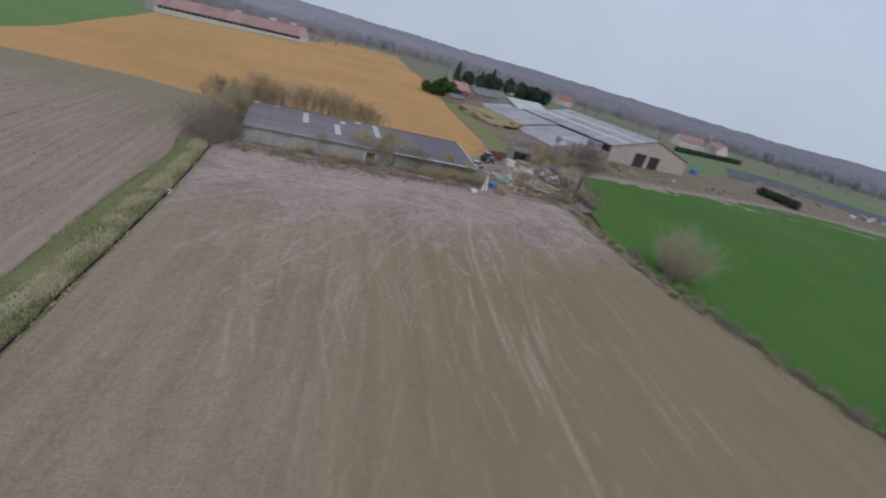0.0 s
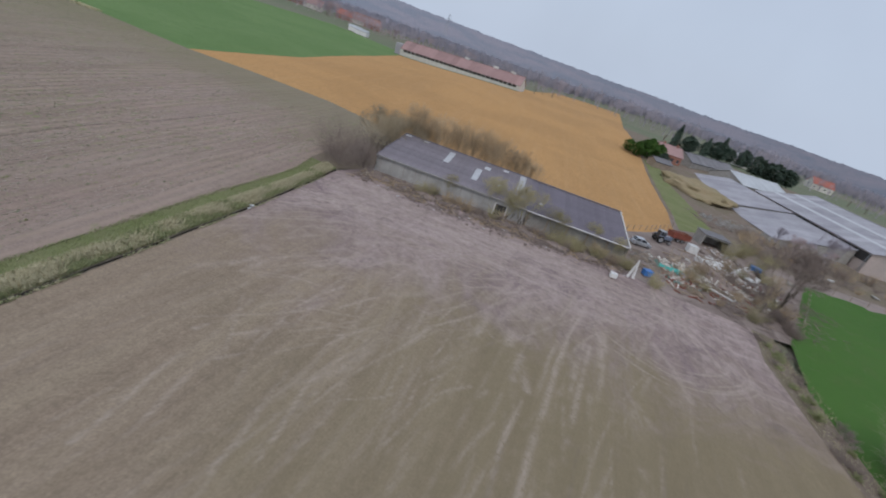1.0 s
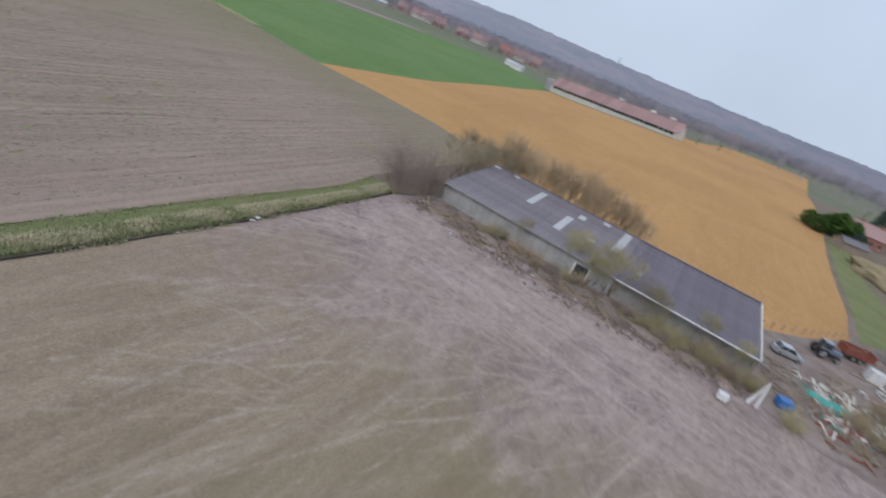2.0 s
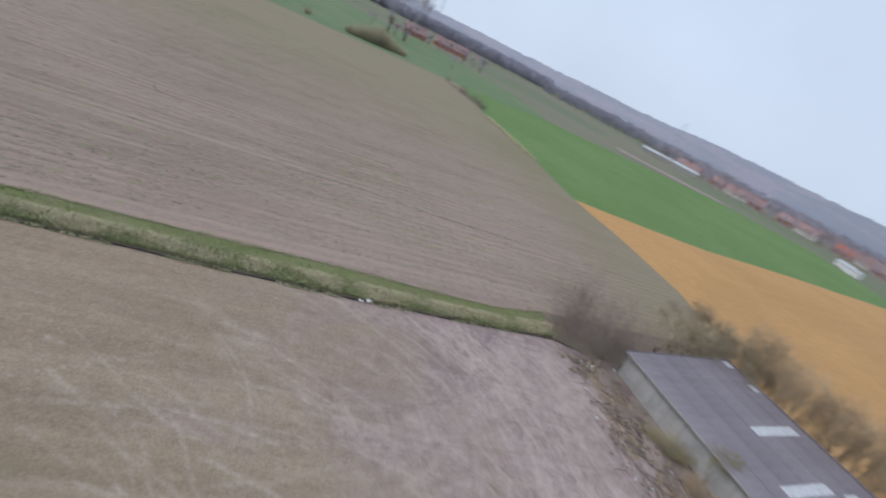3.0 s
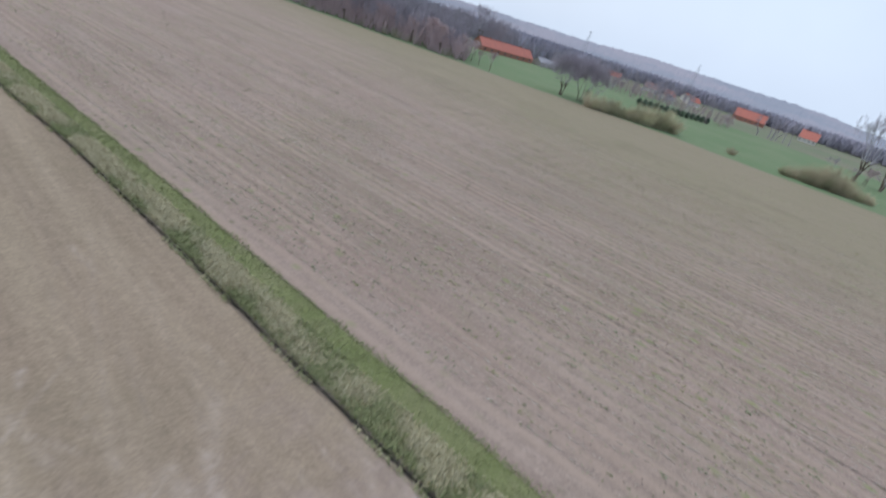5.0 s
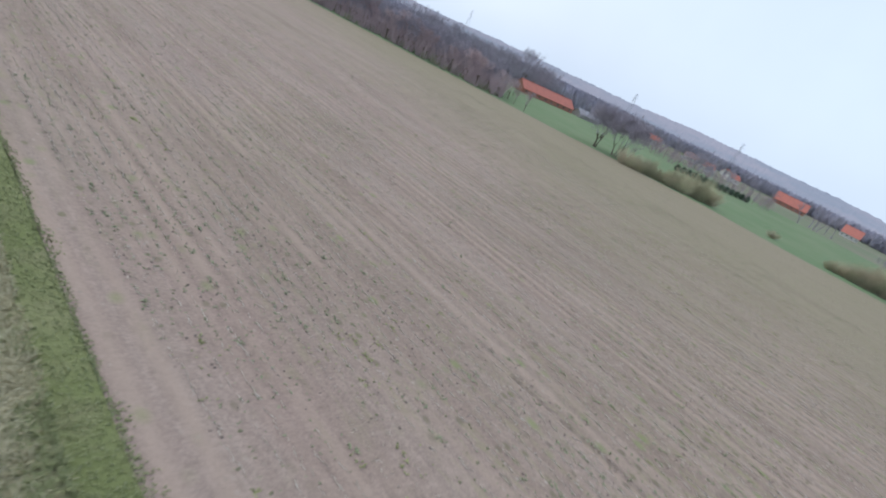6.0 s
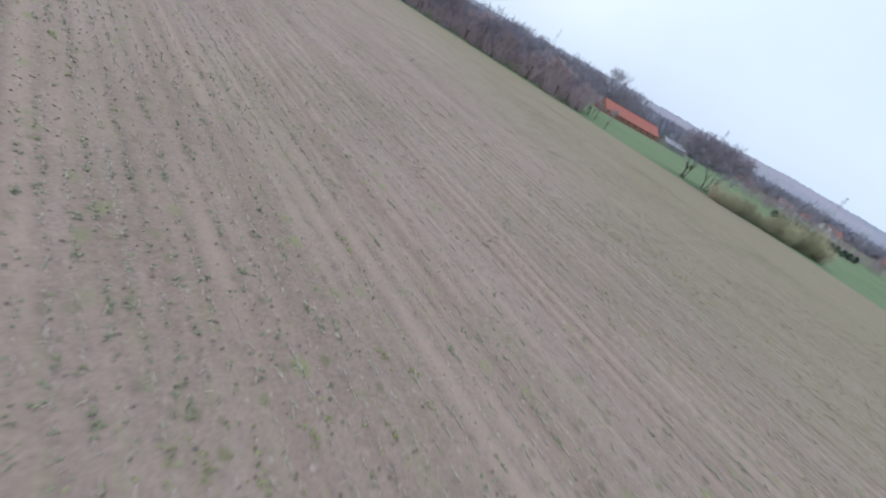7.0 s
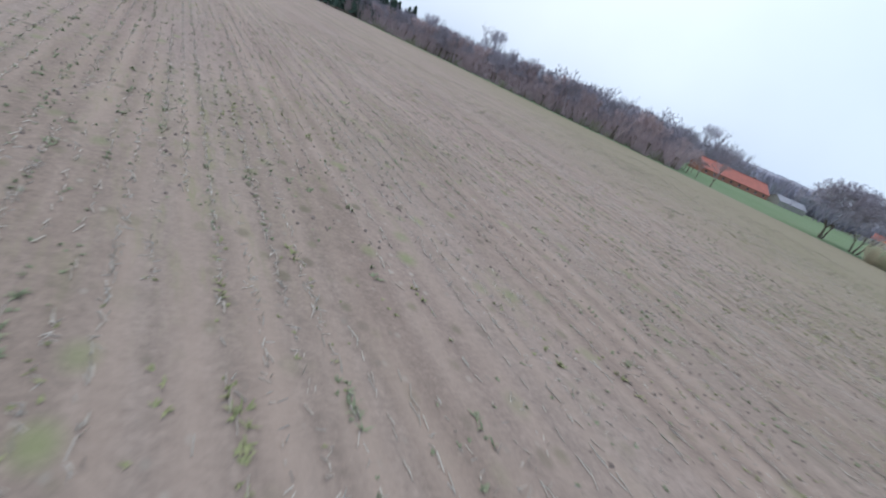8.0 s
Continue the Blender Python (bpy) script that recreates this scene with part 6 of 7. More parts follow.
def lean_to(name, a0, a1, b0, b1, z_hi, z_lo, roof, label, n=8, category="shed", z=None):
    """A mono-pitched shed beside the hangar; it falls towards the yard side."""
    x, y = hangar_place(a0, b0)
    t = thing(name, x, y, HYAW, label, category, z=2.4 if z is None else z)
    w, l = a1 - a0, b1 - b0
    part("low_wall", boxed(0.3, 0.6, 0.3, l - 0.3, -1.0, z_lo - 0.25), CONCRETE, t)
    part("end_wall", prism(bmesh.new(), [(0.3, -1.0), (w - 0.3, -1.0), (w - 0.3, z_hi - 0.3), (0.3, z_lo - 0.25)], 0.3, 0.6), CONCRETE, t)
    part("end_wall", prism(bmesh.new(), [(0.3, -1.0), (w - 0.3, -1.0), (w - 0.3, z_hi - 0.3), (0.3, z_lo - 0.25)], l - 0.6, l - 0.3), CONCRETE, t)
    for i in range(n):
        y0, y1 = l * i / n, l * (i + 1) / n - 0.04
        part("roof_panel", slab(bmesh.new(), [(0, y0, z_lo), (w, y0, z_hi), (w, y1, z_hi), (0, y1, z_lo)], 0.12), roof[i % len(roof)], t)
    return t


lean_to("lean_to", -25, -0.4, 4, 34, 5.4, 0.7, [SHEET_GREY], "wide low lean-to with pale grey sheet roof", 10)
lean_to("lean_to", -27, -0.4, 34.2, 78, 5.4, 0.7, [SHEET_GREY], "wide low lean-to with weathered pale roof", 12, z=2.8)
gable_building("shed", 53, 270, 52, 40, 17, 3.8, 7.2, "older shed with pale roof panels behind the hangar", CONCRETE, [SHEET_LIGHT], "shed", z=4.0, roof_sheets=9)
gable_building("shed", 32, 272, 56, 40, 11, 3.4, 6.2, "long old shed with dark sheet roof", CONCRETE, [SHEET_DARK], "shed", z=5.2, roof_sheets=12)
gable_building("shed", 13, 221, 40, 8, 5, 2.4, 3.6, "small dark wooden shed beside conifers", TIMBER, SHEET_DARK, "shed")
gable_building("farmhouse", 14, 246, 30, 11, 8, 3.6, 6.8, "red brick farmhouse with dull red tiled roof", BRICK_WALL, PINK_TILE, windows=4, chimney=True)
gable_building("farmhouse", 134, 490, 20, 18, 10, 4.0, 8.5, "far house with orange-red tiled roof", PALE_WALL, RED_TILE, windows=4, chimney=True)
gable_building("farmhouse", 196, 348, 14, 22, 10, 4.0, 9.0, "red-roofed farmhouse with white dormers", PALE_WALL, PINK_TILE, windows=6, chimney=True, dormers=5)
gable_building("farmhouse", 226, 358, 104, 13, 11, 4.2, 9.5, "white-gabled house with dull red tiled roof", PALE_WALL, PINK_TILE, windows=3, chimney=True)
for x, y, yaw in ((62, 395, 10), (88, 430, 40)):
    gable_building("house", x, y, yaw, 12, 9, 3.5, 7.2, "far white house among conifers", PALE_WALL, SHEET_GREY, windows=3)
for k, (x, y) in enumerate(((520, 560), (560, 600), (600, 575), (470, 620))):
    gable_building("house", x, y, 30 * k, 14, 9, 3.5, 7.5, "far pale house below the hill", PALE_WALL, SHEET_GREY, windows=3)

# long barn with a pink roof, behind the orange field
lx0, ly0, lx1, ly1 = -162.0, 309.0, -80.0, 315.0
long_yaw = math.degrees(math.atan2(ly1 - ly0, lx1 - lx0))
lt = gable_building("long_barn", (lx0 + lx1) / 2, (ly0 + ly1) / 2, long_yaw, 84, 15, 4.2, 9.4, "very long barn with faded pink tiled roof", PALE_WALL, [PINK_TILE], "barn", z=2.6, roof_sheets=21)
lt.matrix_basis = pose((lx0 + lx1) / 2, (ly0 + ly1) / 2, 2.6, 0, -3.2, long_yaw)
part("window_band", boxed(-40, 40, -7.62, -7.52, 2.5, 3.9), OPENING, lt, "dark open band below the eaves")
for i in range(28):
    x = -40 + i * 80 / 27
    part("band_post", boxed(x - 0.12, x + 0.12, -7.72, -7.625, 0, 4.1), WHITE_PAINT, lt)
for x in (2, 22, 34):
    part("roof_vent", boxed(x - 1.6, x + 1.6, -0.7, 0.7, 9.3, 10.6, 0.1), WHITE_PAINT, lt, "white roof vent")
part("silo_annex", boxed(-47, -42.6, -6, 2, -1, 7.0, 0.2), SHEET_GREY, lt, "grey annex at the barn end")
sheet("barn_verge", [(-164, 297), (-79, 303), (-78, 308), (-164, 303.5)], PASTURE, "green strip before the long barn", "verge", lift=0.05)

# farms west of the stubble field
gable_building("farmhouse", -283, -177, 169, 46, 13, 3.0, 7.8, "long farm with bright red tiled roof", BRICK_WALL, RED_TILE, windows=8, chimney=True)
gable_building("shed", -318, -164, 165, 18, 10, 3.0, 5.6, "grey farm shed beside the red farm", CONCRETE, SHEET_GREY, "shed")
gable_building("farmhouse", -634, -104, 104, 33, 14, 3.5, 11.5, "farm with bright red tiled roof beyond the pasture", BRICK_WALL, RED_TILE, windows=6, chimney=True)
gable_building("farmhouse", -642, -45, 100, 17, 13, 3.5, 11.0, "red-roofed house beyond the pasture", PALE_WALL, RED_TILE, windows=4, chimney=True)
gable_building("farmhouse", -440, 52, 95, 20, 11, 3.4, 8.8, "red-roofed house behind the tall poplars", BRICK_WALL, PINK_TILE, windows=4, chimney=True)
gable_building("farmhouse", -470, 88, 85, 34, 11, 3.2, 8.4, "low house with red tiled roof", BRICK_WALL, PINK_TILE, windows=5, chimney=True)
gable_building("house", -238, -262, 150, 16, 10, 3.2, 7.6, "small house with red roof at the wood's edge", BRICK_WALL, RED_TILE, windows=4)
gable_building("house", -150, -360, 170, 16, 9, 3.2, 7.2, "small red-roofed house far along the field", BRICK_WALL, RED_TILE, windows=4)
for k, (x, y) in enumerate(((-508, -212), (-541, -184), (-515, -153), (-580, -199), (-567, -145), (-606, -163), (-651, -186))):
    gable_building("house", x, y, 110 + 12 * k, 14, 9, 3.4, 7.6, "white-walled house among bare trees", PALE_WALL, PINK_TILE if k % 2 else RED_TILE, windows=4)
# village beyond the wheat
rv = random.Random(3)
for k in range(14):
    a = k / 13
    x, y = -448 + 150 * a + rv.uniform(-10, 10), 352 + 100 * a + rv.uniform(-12, 22)
    gable_building("village_house", x, y, 40 + rv.uniform(-12, 12), rv.uniform(13, 21), rv.uniform(9, 11), 3.4, rv.uniform(8.0, 9.6), rv.choice(("red-roofed brick village house", "pale village house with a red tiled roof", "village house with bright red roof")),
                   rv.choice((BRICK_WALL, PALE_WALL, BRICK_WALL)), rv.choice((RED_TILE, PINK_TILE, PINK_TILE)), windows=4, chimney=True)
for x, y, yaw in ((-410, 296, 62), (-398, 322, 55)):
    gable_building("white_shed", x, y, yaw, 26, 10, 3, 4.6, "long pale shed at the village edge", CONCRETE, SHEET_LIGHT, "shed", roof_sheets=6)
sheet("sand_yard", [(-322, 214), (-304, 208), (-284, 252), (-276, 290), (-292, 286)], TRACK, "bare sandy yard at the village edge", "yard", cell=20, lift=-0.6)
for x, y, yaw in ((-238, 352, 20), (-226, 345, 10)):
    gable_building("white_shed", x, y, yaw, 10, 5, 2.4, 3.6, "small white shelter beyond the wheat", WHITE_PAINT, SHEET_LIGHT, "shed")
# grounds right of the hangar
sheet("slab_yard", [(165, 240), (215, 262), (300, 222), (330, 225), (330, 262), (240, 300), (190, 285)], DARK_WATER, "dark wet concrete yard behind the scrub", "yard", lift=0.06)
sheet("house_lawn", [(135, 225), (165, 240), (190, 285), (240, 300), (330, 262), (330, 330), (180, 318), (130, 300)], PASTURE, "green lawn before the farmhouse", "lawn", lift=0.05)
for k in range(9):
    x, y = 190 + 12 * k + rv.uniform(-4, 4), 246 - 1.5 * k + rv.uniform(-10, 18)
    make_crate("pallet_box", x, y, rv.uniform(0, 180), 3.2, 1.8, 1.4, rv.choice((WHITE_PAINT, CONCRETE, SHEET_DARK)), "pale stacked goods on the wet yard", "box")
for k in range(14):
    x, y = 58 + 11 * k + rv.uniform(-3, 3), 146 + 4.9 * k + rv.uniform(2, 12)
    make_crate("stone_block", x, y, rv.uniform(0, 180), rv.uniform(0.8, 1.8), rv.uniform(0.6, 1.2), rv.uniform(0.4, 0.9), rv.choice((CONCRETE, WHITE_PAINT, TRACK)), "pale broken block beside the track", "block")
for k in range(18):
    x, y = 228 + 4.6 * k + rv.uniform(-1, 1), 226 + 2.2 * k + rv.uniform(-6, 6)
    make_crate("pallet_box", x, y, rv.uniform(0, 40), rv.uniform(1.6, 3.2), 1.6, rv.uniform(0.8, 1.5), rv.choice((WHITE_PAINT, WHITE_PAINT, CONCRETE)), "white stacked goods along the wet yard", "box")
make_crate("blue_box", 130.5, 215.5, 30, 3.4, 2.0, 2.0, BLUE, "blue container beside the hangar", "box")

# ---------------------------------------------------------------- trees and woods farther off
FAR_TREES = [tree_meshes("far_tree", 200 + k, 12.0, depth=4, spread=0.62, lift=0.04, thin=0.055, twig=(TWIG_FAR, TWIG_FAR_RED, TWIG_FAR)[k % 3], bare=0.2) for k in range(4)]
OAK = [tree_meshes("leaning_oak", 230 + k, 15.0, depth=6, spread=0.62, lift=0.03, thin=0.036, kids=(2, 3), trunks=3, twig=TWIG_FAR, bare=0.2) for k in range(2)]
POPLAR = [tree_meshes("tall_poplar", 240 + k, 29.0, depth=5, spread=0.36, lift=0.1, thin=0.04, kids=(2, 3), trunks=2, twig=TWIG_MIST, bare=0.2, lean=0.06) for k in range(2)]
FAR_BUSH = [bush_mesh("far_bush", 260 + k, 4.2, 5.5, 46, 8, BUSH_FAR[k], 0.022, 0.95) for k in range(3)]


def leaf_ball(name, seed, height, width, n, size, material, cone=False):
    """A crown of many small leaf clumps."""
    r_ = random.Random(seed)
    v, f = [], []
    for _ in range(n):
        z = r_.random()
        a = r_.uniform(0, 6.283)
        if cone:
            rad = width / 2 * (1 - z) ** 0.8 * r_.uniform(0.55, 1.05)
        else:
            rad = width / 2 * math.sqrt(max(0.02, 1 - (2 * z - 0.9) ** 2)) * r_.uniform(0.5, 1.05)
        rad *= 1 + 0.25 * math.sin(a * 3 + seed) * math.sin(z * 7)
        p = Vector((math.cos(a) * rad, math.sin(a) * rad, height * (0.06 + 0.94 * z)))
        d = Vector((math.cos(a), math.sin(a), -0.4 if cone else r_.uniform(-0.5, 0.8))).normalized()
        s = Vector((-math.sin(a), math.cos(a), r_.gauss(0, 0.3))).normalized() * size * r_.uniform(0.5, 1.0)
        i = len(v)
        v.extend((p - s, p + s, p + d * size * r_.uniform(0.8, 1.6), p - d * size * 0.3 + Vector((0, 0, size * 0.6))))
        f.extend(((i, i + 1, i + 2), (i, i + 3, i + 1)))
    return raw_mesh(name, v, f, material)


def trunk_mesh(name, h, r):
    v, f = [], []
    stick(v, f, Vector((0, 0, -0.4)), Vector((0, 0, h)), r, r * 0.5, 7)
    return raw_mesh(name, v, f, BARK)


CONIFER = [(trunk_mesh("conifer_trunk", 8, 0.28), leaf_ball("conifer_crown", 300 + k, 11.0, 5.0, 900, 0.55, NEEDLES, True)) for k in range(2)]
EVERGREEN = [(trunk_mesh("evergreen_trunk", 4, 0.3), leaf_ball("evergreen_crown", 310 + k, 8.5, 8.0, 1000, 0.6, (NEEDLES, LEAF)[k])) for k in range(2)]
CLIPPED = [(trunk_mesh("shrub_trunk", 1.5, 0.12), leaf_ball("shrub_crown", 320, 3.4, 3.2, 420, 0.34, NEEDLES))]

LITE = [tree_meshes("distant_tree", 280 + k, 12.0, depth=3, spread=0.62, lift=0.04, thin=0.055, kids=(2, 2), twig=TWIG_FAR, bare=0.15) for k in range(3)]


def grove(name, places, label, material):
    """Many distant leafless trees, too many to count, as one."""
    r_ = random.Random(len(places))
    v, f = [], []
    data = []
    for pair in LITE:
        vs, fs = [], []
        for me in pair:
            n0 = len(vs)
            vs += [p.co.copy() for p in me.vertices]
            fs += [[n0 + i for i in q.vertices] for q in me.polygons]
        data.append((vs, fs))
    for x, y, s in places:
        vs, fs = data[r_.randrange(3)]
        m = pose(x, y, land(x, y) - 0.4, 0, 0, r_.uniform(0, 360)) @ Matrix.Diagonal((s, s, s * r_.uniform(0.9, 1.15), 1))
        n0 = len(v)
        v += [m @ p for p in vs]
        f += [[n0 + i for i in q] for q in fs]
    return stuff(name, v, f, material, label, "trees")


rw = random.Random(31)
# conifers round the red farmhouse and behind the sheds
for x, y, s in ((3, 228, 0.7), (7, 233, 0.95), (11, 237, 0.8), (-1, 232, 0.6), (5, 239, 0.75), (14, 232, 0.55)):
    plant_tree(EVERGREEN[int(x) % 2], x, y, rw.uniform(0, 360), s, "dark green bushy evergreen beside the farmhouse", "evergreens by the farm", "evergreen")
for k in range(18):
    a = (k % 11) / 10
    x, y = (18 + 44 * a + rw.uniform(-3, 3), 318 + 66 * a + rw.uniform(-6, 6)) if k < 11 else (62 + 3.6 * (k - 11), 336 + 2 * (k - 11) + rw.uniform(-3, 3))
    if k % 3:
        plant_tree(EVERGREEN[0], x, y, rw.uniform(0, 360), rw.uniform(0.9, 1.3), "dark dense evergreen behind the sheds", "evergreens behind the sheds", "evergreen")
    else:
        plant_tree(CONIFER[k % 2], x, y, rw.uniform(0, 360), rw.uniform(0.9, 1.3), "dark pointed conifer behind the sheds", "evergreens behind the sheds", "conifer")
sheet("green_strip", [(7, 226), (13, 224), (20, 190), (27, 170), (31, 152), (27, 141), (23, 136.5), (21.2, 150), (12.2, 196)], VERGE_GREEN, "green grass strip beside the orange field", "verge", lift=0.05)
make_heap("earth_heap", 27.0, 202.0, 20, 30, 3.2, 160, 91, [DRY_BANK, TWIG_TAN, BLADE_TAN], "overgrown tan earth heap before the sheds", "heap", (0.4, 1.2), (0.02, 0.05))
litter("rubble", [(30, 163), (38, 169), (48, 176), (58, 169)], 5, 700, 93, CONCRETE, "broken concrete along the low sheds", "rubble", (0.3, 1.6), (0.08, 0.3))
litter("brushwood", [(28, 158), (38, 164), (50, 166), (66, 172)], 9, 1600, 94, TWIG_BROWN, "brown brushwood before the low sheds", "brushwood", (0.8, 2.6), (0.02, 0.05))
# clipped hedges by the farmhouse lawn and the wet yard
for k in range(20):
    x, y = 160 + 3.6 * k, 292 + 2.0 * k
    plant_tree(CLIPPED[0], x, y, k * 50, 1.0, "dark clipped shrub in a hedge by the lawn", "lawn hedge", "shrub", "bush")
for k in range(9):
    plant_tree(CLIPPED[0], 163 + 0.9 * k, 211 - 1.9 * k, k * 50, 1.15, "dark green clipped hedge shrub by the track", "track hedge", "shrub", "bush")
# scrub between track and hangar
LIGHT_BUSH = [bush_mesh("light_bush", 90 + k, 2.4, 3.0, 13, 4, (TWIG_BROWN, TWIG_TAN, TWIG_BROWN)[k], 0.016, 1.0, 0.55) for k in range(3)]
places = []
for k in range(110):
    x = 40 + 112 * rw.random() ** 2.0
    places.append((x, 142 + (x - 49) * 0.47 + rw.uniform(1, 24 - 14 * smooth(x, 60, 90)), rw.uniform(0.7, 1.6) * (1 - 0.6 * smooth(x, 62, 90))))
bush_mass("scrub", places, LIGHT_BUSH, "brown winter scrub between track and hangar", 5)
for k in range(8):
    plant_tree(FAR_TREES[k % 4], 46 + 3 * k + rw.uniform(-2, 2), 148 + 2.6 * k + rw.uniform(-4, 10), rw.uniform(0, 360), rw.uniform(0.4, 0.75), "small leafless tree before the hangar", "trees by the hangar")

# the western field edge
for k in range(22):
    a = k / 21
    x, y = -192 - 26 * a + rw.uniform(-1.5, 1.5), -46 + 25 * a + rw.uniform(-1.5, 1.5)
    plant_bush(FAR_BUSH[0 if k % 3 else 1], x, y, rw.uniform(0, 360), rw.uniform(0.7, 1.15) + 0.5 * smooth(a, 0.4, 0.9), "rounded yellow-olive bush on the field edge", "bushes on the field edge", rw.uniform(1.1, 1.6))
for k in range(15):
    a = k / 14
    x, y = -229 - 12 * a + rw.uniform(-1.5, 1.5), 22 + 28 * a + rw.uniform(-1, 1)
    plant_bush(FAR_BUSH[1 if k % 3 else 0], x, y, rw.uniform(0, 360), rw.uniform(0.5, 0.9) + 0.8 * math.exp(-((a - 0.45) * 4) ** 2), "tan leafless bush on the field edge", "bushes on the field edge", rw.uniform(1.1, 1.5))
plant_bush(FAR_BUSH[1], -228, 3, 40, 0.75, "small reddish leafless bush on the field edge", "bushes on the field edge")
plant_tree(OAK[0], -195.4, -62, 30, 1.2, "leafless field tree with reddish crown", "field edge trees")
plant_tree(OAK[1], -199.8, -54.4, 110, 1.25, "leafless leaning field tree with reddish crown", "field edge trees")
plant_tree(POPLAR[0], -328, 34, 0, 1.15, "very tall leafless poplar in the pasture", "tall poplars")
plant_tree(POPLAR[1], -328, 46, 80, 1.2, "very tall leafless poplar beside another", "tall poplars")
for k in range(6):
    plant_tree(FAR_TREES[k % 4], -326 + rw.uniform(-8, 8), 36 + rw.uniform(-14, 18), k * 60, rw.uniform(0.5, 0.8), "small leafless tree below the poplars", "trees below the poplars")
for k in range(16):
    plant_tree(FAR_TREES[k % 4], -395 + rw.uniform(-14, 10), 50 + 4.2 * k + rw.uniform(-4, 4), k * 50, rw.uniform(0.55, 0.95), "leafless garden tree before the red-roofed houses", "garden trees")
plant_tree(FAR_TREES[2], -287, 78, 20, 0.75, "small leafless tree in the pasture")
for k in range(16):
    a = k / 15
    plant_bush(rw.choice((BRAMBLE, BUSH_BROWN[0])), -222 + 38 * a, 72.5 + 14 * a + rw.uniform(-1, 1), rw.uniform(0, 360), rw.uniform(0.35, 0.7), "dark scrub along the wheat's corner", "scrub by the wheat")
sv, sf = [], []
for _ in range(1500):
    a = rw.random()
    q = Vector((-172 + 42 * a + rw.gauss(0, 0.4), 86.8 + 10.5 * a + rw.gauss(0, 0.7), 0.1))
    blades(rw, sv, sf, q, 3, 0.7, 0.9, 0.05)
stuff("straw_strip", sv, sf, BLADE_TAN, "strip of tall pale straw along the wheat", "grass")
for k in range(14):
    a = k / 13
    plant_tree(CLIPPED[0], -300 - 52 * a, -76 + 24 * a, k * 33, 1.1, "dark clipped shrub in a garden row", "garden row", "shrub", "bush")
for k in range(16):
    a = k / 15
    plant_tree(FAR_TREES[k % 4], -540 + 80 * a, 128 + 190 * a, k * 70, 0.5, "small leafless orchard tree in a row", "orchard row")
# belt of trees along the south-west edge, three deep
belt = [(-169, -96), (-150, -136), (-126, -184), (-62, -312), (-20, -400), (20, -480)]


def by_the_farm(x, y):
    """The open pasture between the field and the red farm."""
    return y > -98 + (x + 171) * 1.13


deep = []
for k in range(760):
    a = ((k + rw.random()) / 760) ** 1.25
    p, d = along([(*q, 0) for q in belt], a)
    side = Vector((d.y, -d.x, 0)) * (4 + rw.random() ** 1.2 * 90)
    x, y = p.x + side.x, p.y + side.y
    if by_the_farm(x, y):
        continue
    if side.length < 22 and a < 0.62:
        plant_tree(FAR_TREES[k % 4], x, y, rw.uniform(0, 360), rw.uniform(0.85, 1.3), "leafless tree in the belt beyond the field", "tree belt")
    else:
        deep.append((x, y, rw.uniform(1.0, 1.5)))
tv, tf = [], []
for k in range(2600):   # undergrowth filling the belt
    p, d = along([(*q, 0) for q in belt], rw.random() ** 1.2)
    side = Vector((d.y, -d.x, 0)) * rw.uniform(2, 60)
    c = Vector((p.x + side.x, p.y + side.y, 0))
    if by_the_farm(c.x, c.y):
        continue
    h = rw.uniform(4, 11)
    for _ in range(9):
        t = rw.uniform(0, 6.283)
        e = Vector((math.cos(t) * 0.4, math.sin(t) * 0.4, 1)).normalized()
        stick(tv, tf, c + Vector((0, 0, -0.3)), c + e * h * rw.uniform(0.7, 1.0), 0.11, 0.05)
stuff("undergrowth", tv, tf, TWIG_FAR_RED, "leafless undergrowth in the tree belt", "undergrowth")
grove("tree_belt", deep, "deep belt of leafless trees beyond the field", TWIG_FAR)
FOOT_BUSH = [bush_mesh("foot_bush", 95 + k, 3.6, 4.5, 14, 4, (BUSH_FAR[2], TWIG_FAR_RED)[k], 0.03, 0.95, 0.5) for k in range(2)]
places = []
for k in range(90):
    p, d = along([(*q, 0) for q in belt], 0.02 + 0.6 * k / 90)
    side = Vector((d.y, -d.x, 0)) * rw.uniform(1, 8)
    if not by_the_farm(p.x + side.x - 4, p.y + side.y):
        places.append((p.x + side.x, p.y + side.y, rw.uniform(0.5, 1.1)))
bush_mass("belt_scrub", places, FOOT_BUSH, "winter bushes at the foot of the tree belt", 6)
for x, y, s_ in ((-176, -88, 0.7), (-186, -110, 0.8), (-181, -100, 0.55), (-196, -122, 0.7), (-206, -128, 0.6)):
    plant_tree(FAR_TREES[1], x, y, rw.uniform(0, 360), s_, "small leafless orchard tree in the pasture", "pasture trees")
for k in range(34):     # a stand of conifers at the far end of the belt
    a, r = radians(rw.uniform(259.5, 269)), rw.uniform(330, 470)
    plant_tree(CONIFER[k % 2], -46 + math.cos(a) * r, 30 + math.sin(a) * r, rw.uniform(0, 360), rw.uniform(1.6, 2.1), "tall dark conifer at the end of the tree belt", "conifers behind the belt", "conifer")
TALL = tree_meshes("tall_field_tree", 250, 25.0, depth=5, spread=0.34, lift=0.2, thin=0.025, kids=(2, 3), trunks=3, twig=TWIG_MIST, bare=0.3)
for x, y, size in ((-138, -226, 1.0), (-290, -212, 1.12), (-112, -268, 0.8), (-214, -196, 0.72)):
    plant_tree(TALL, x, y, rw.uniform(0, 360), size, "tall fan-shaped leafless tree above the woods", "tall trees in the belt")
behind = []
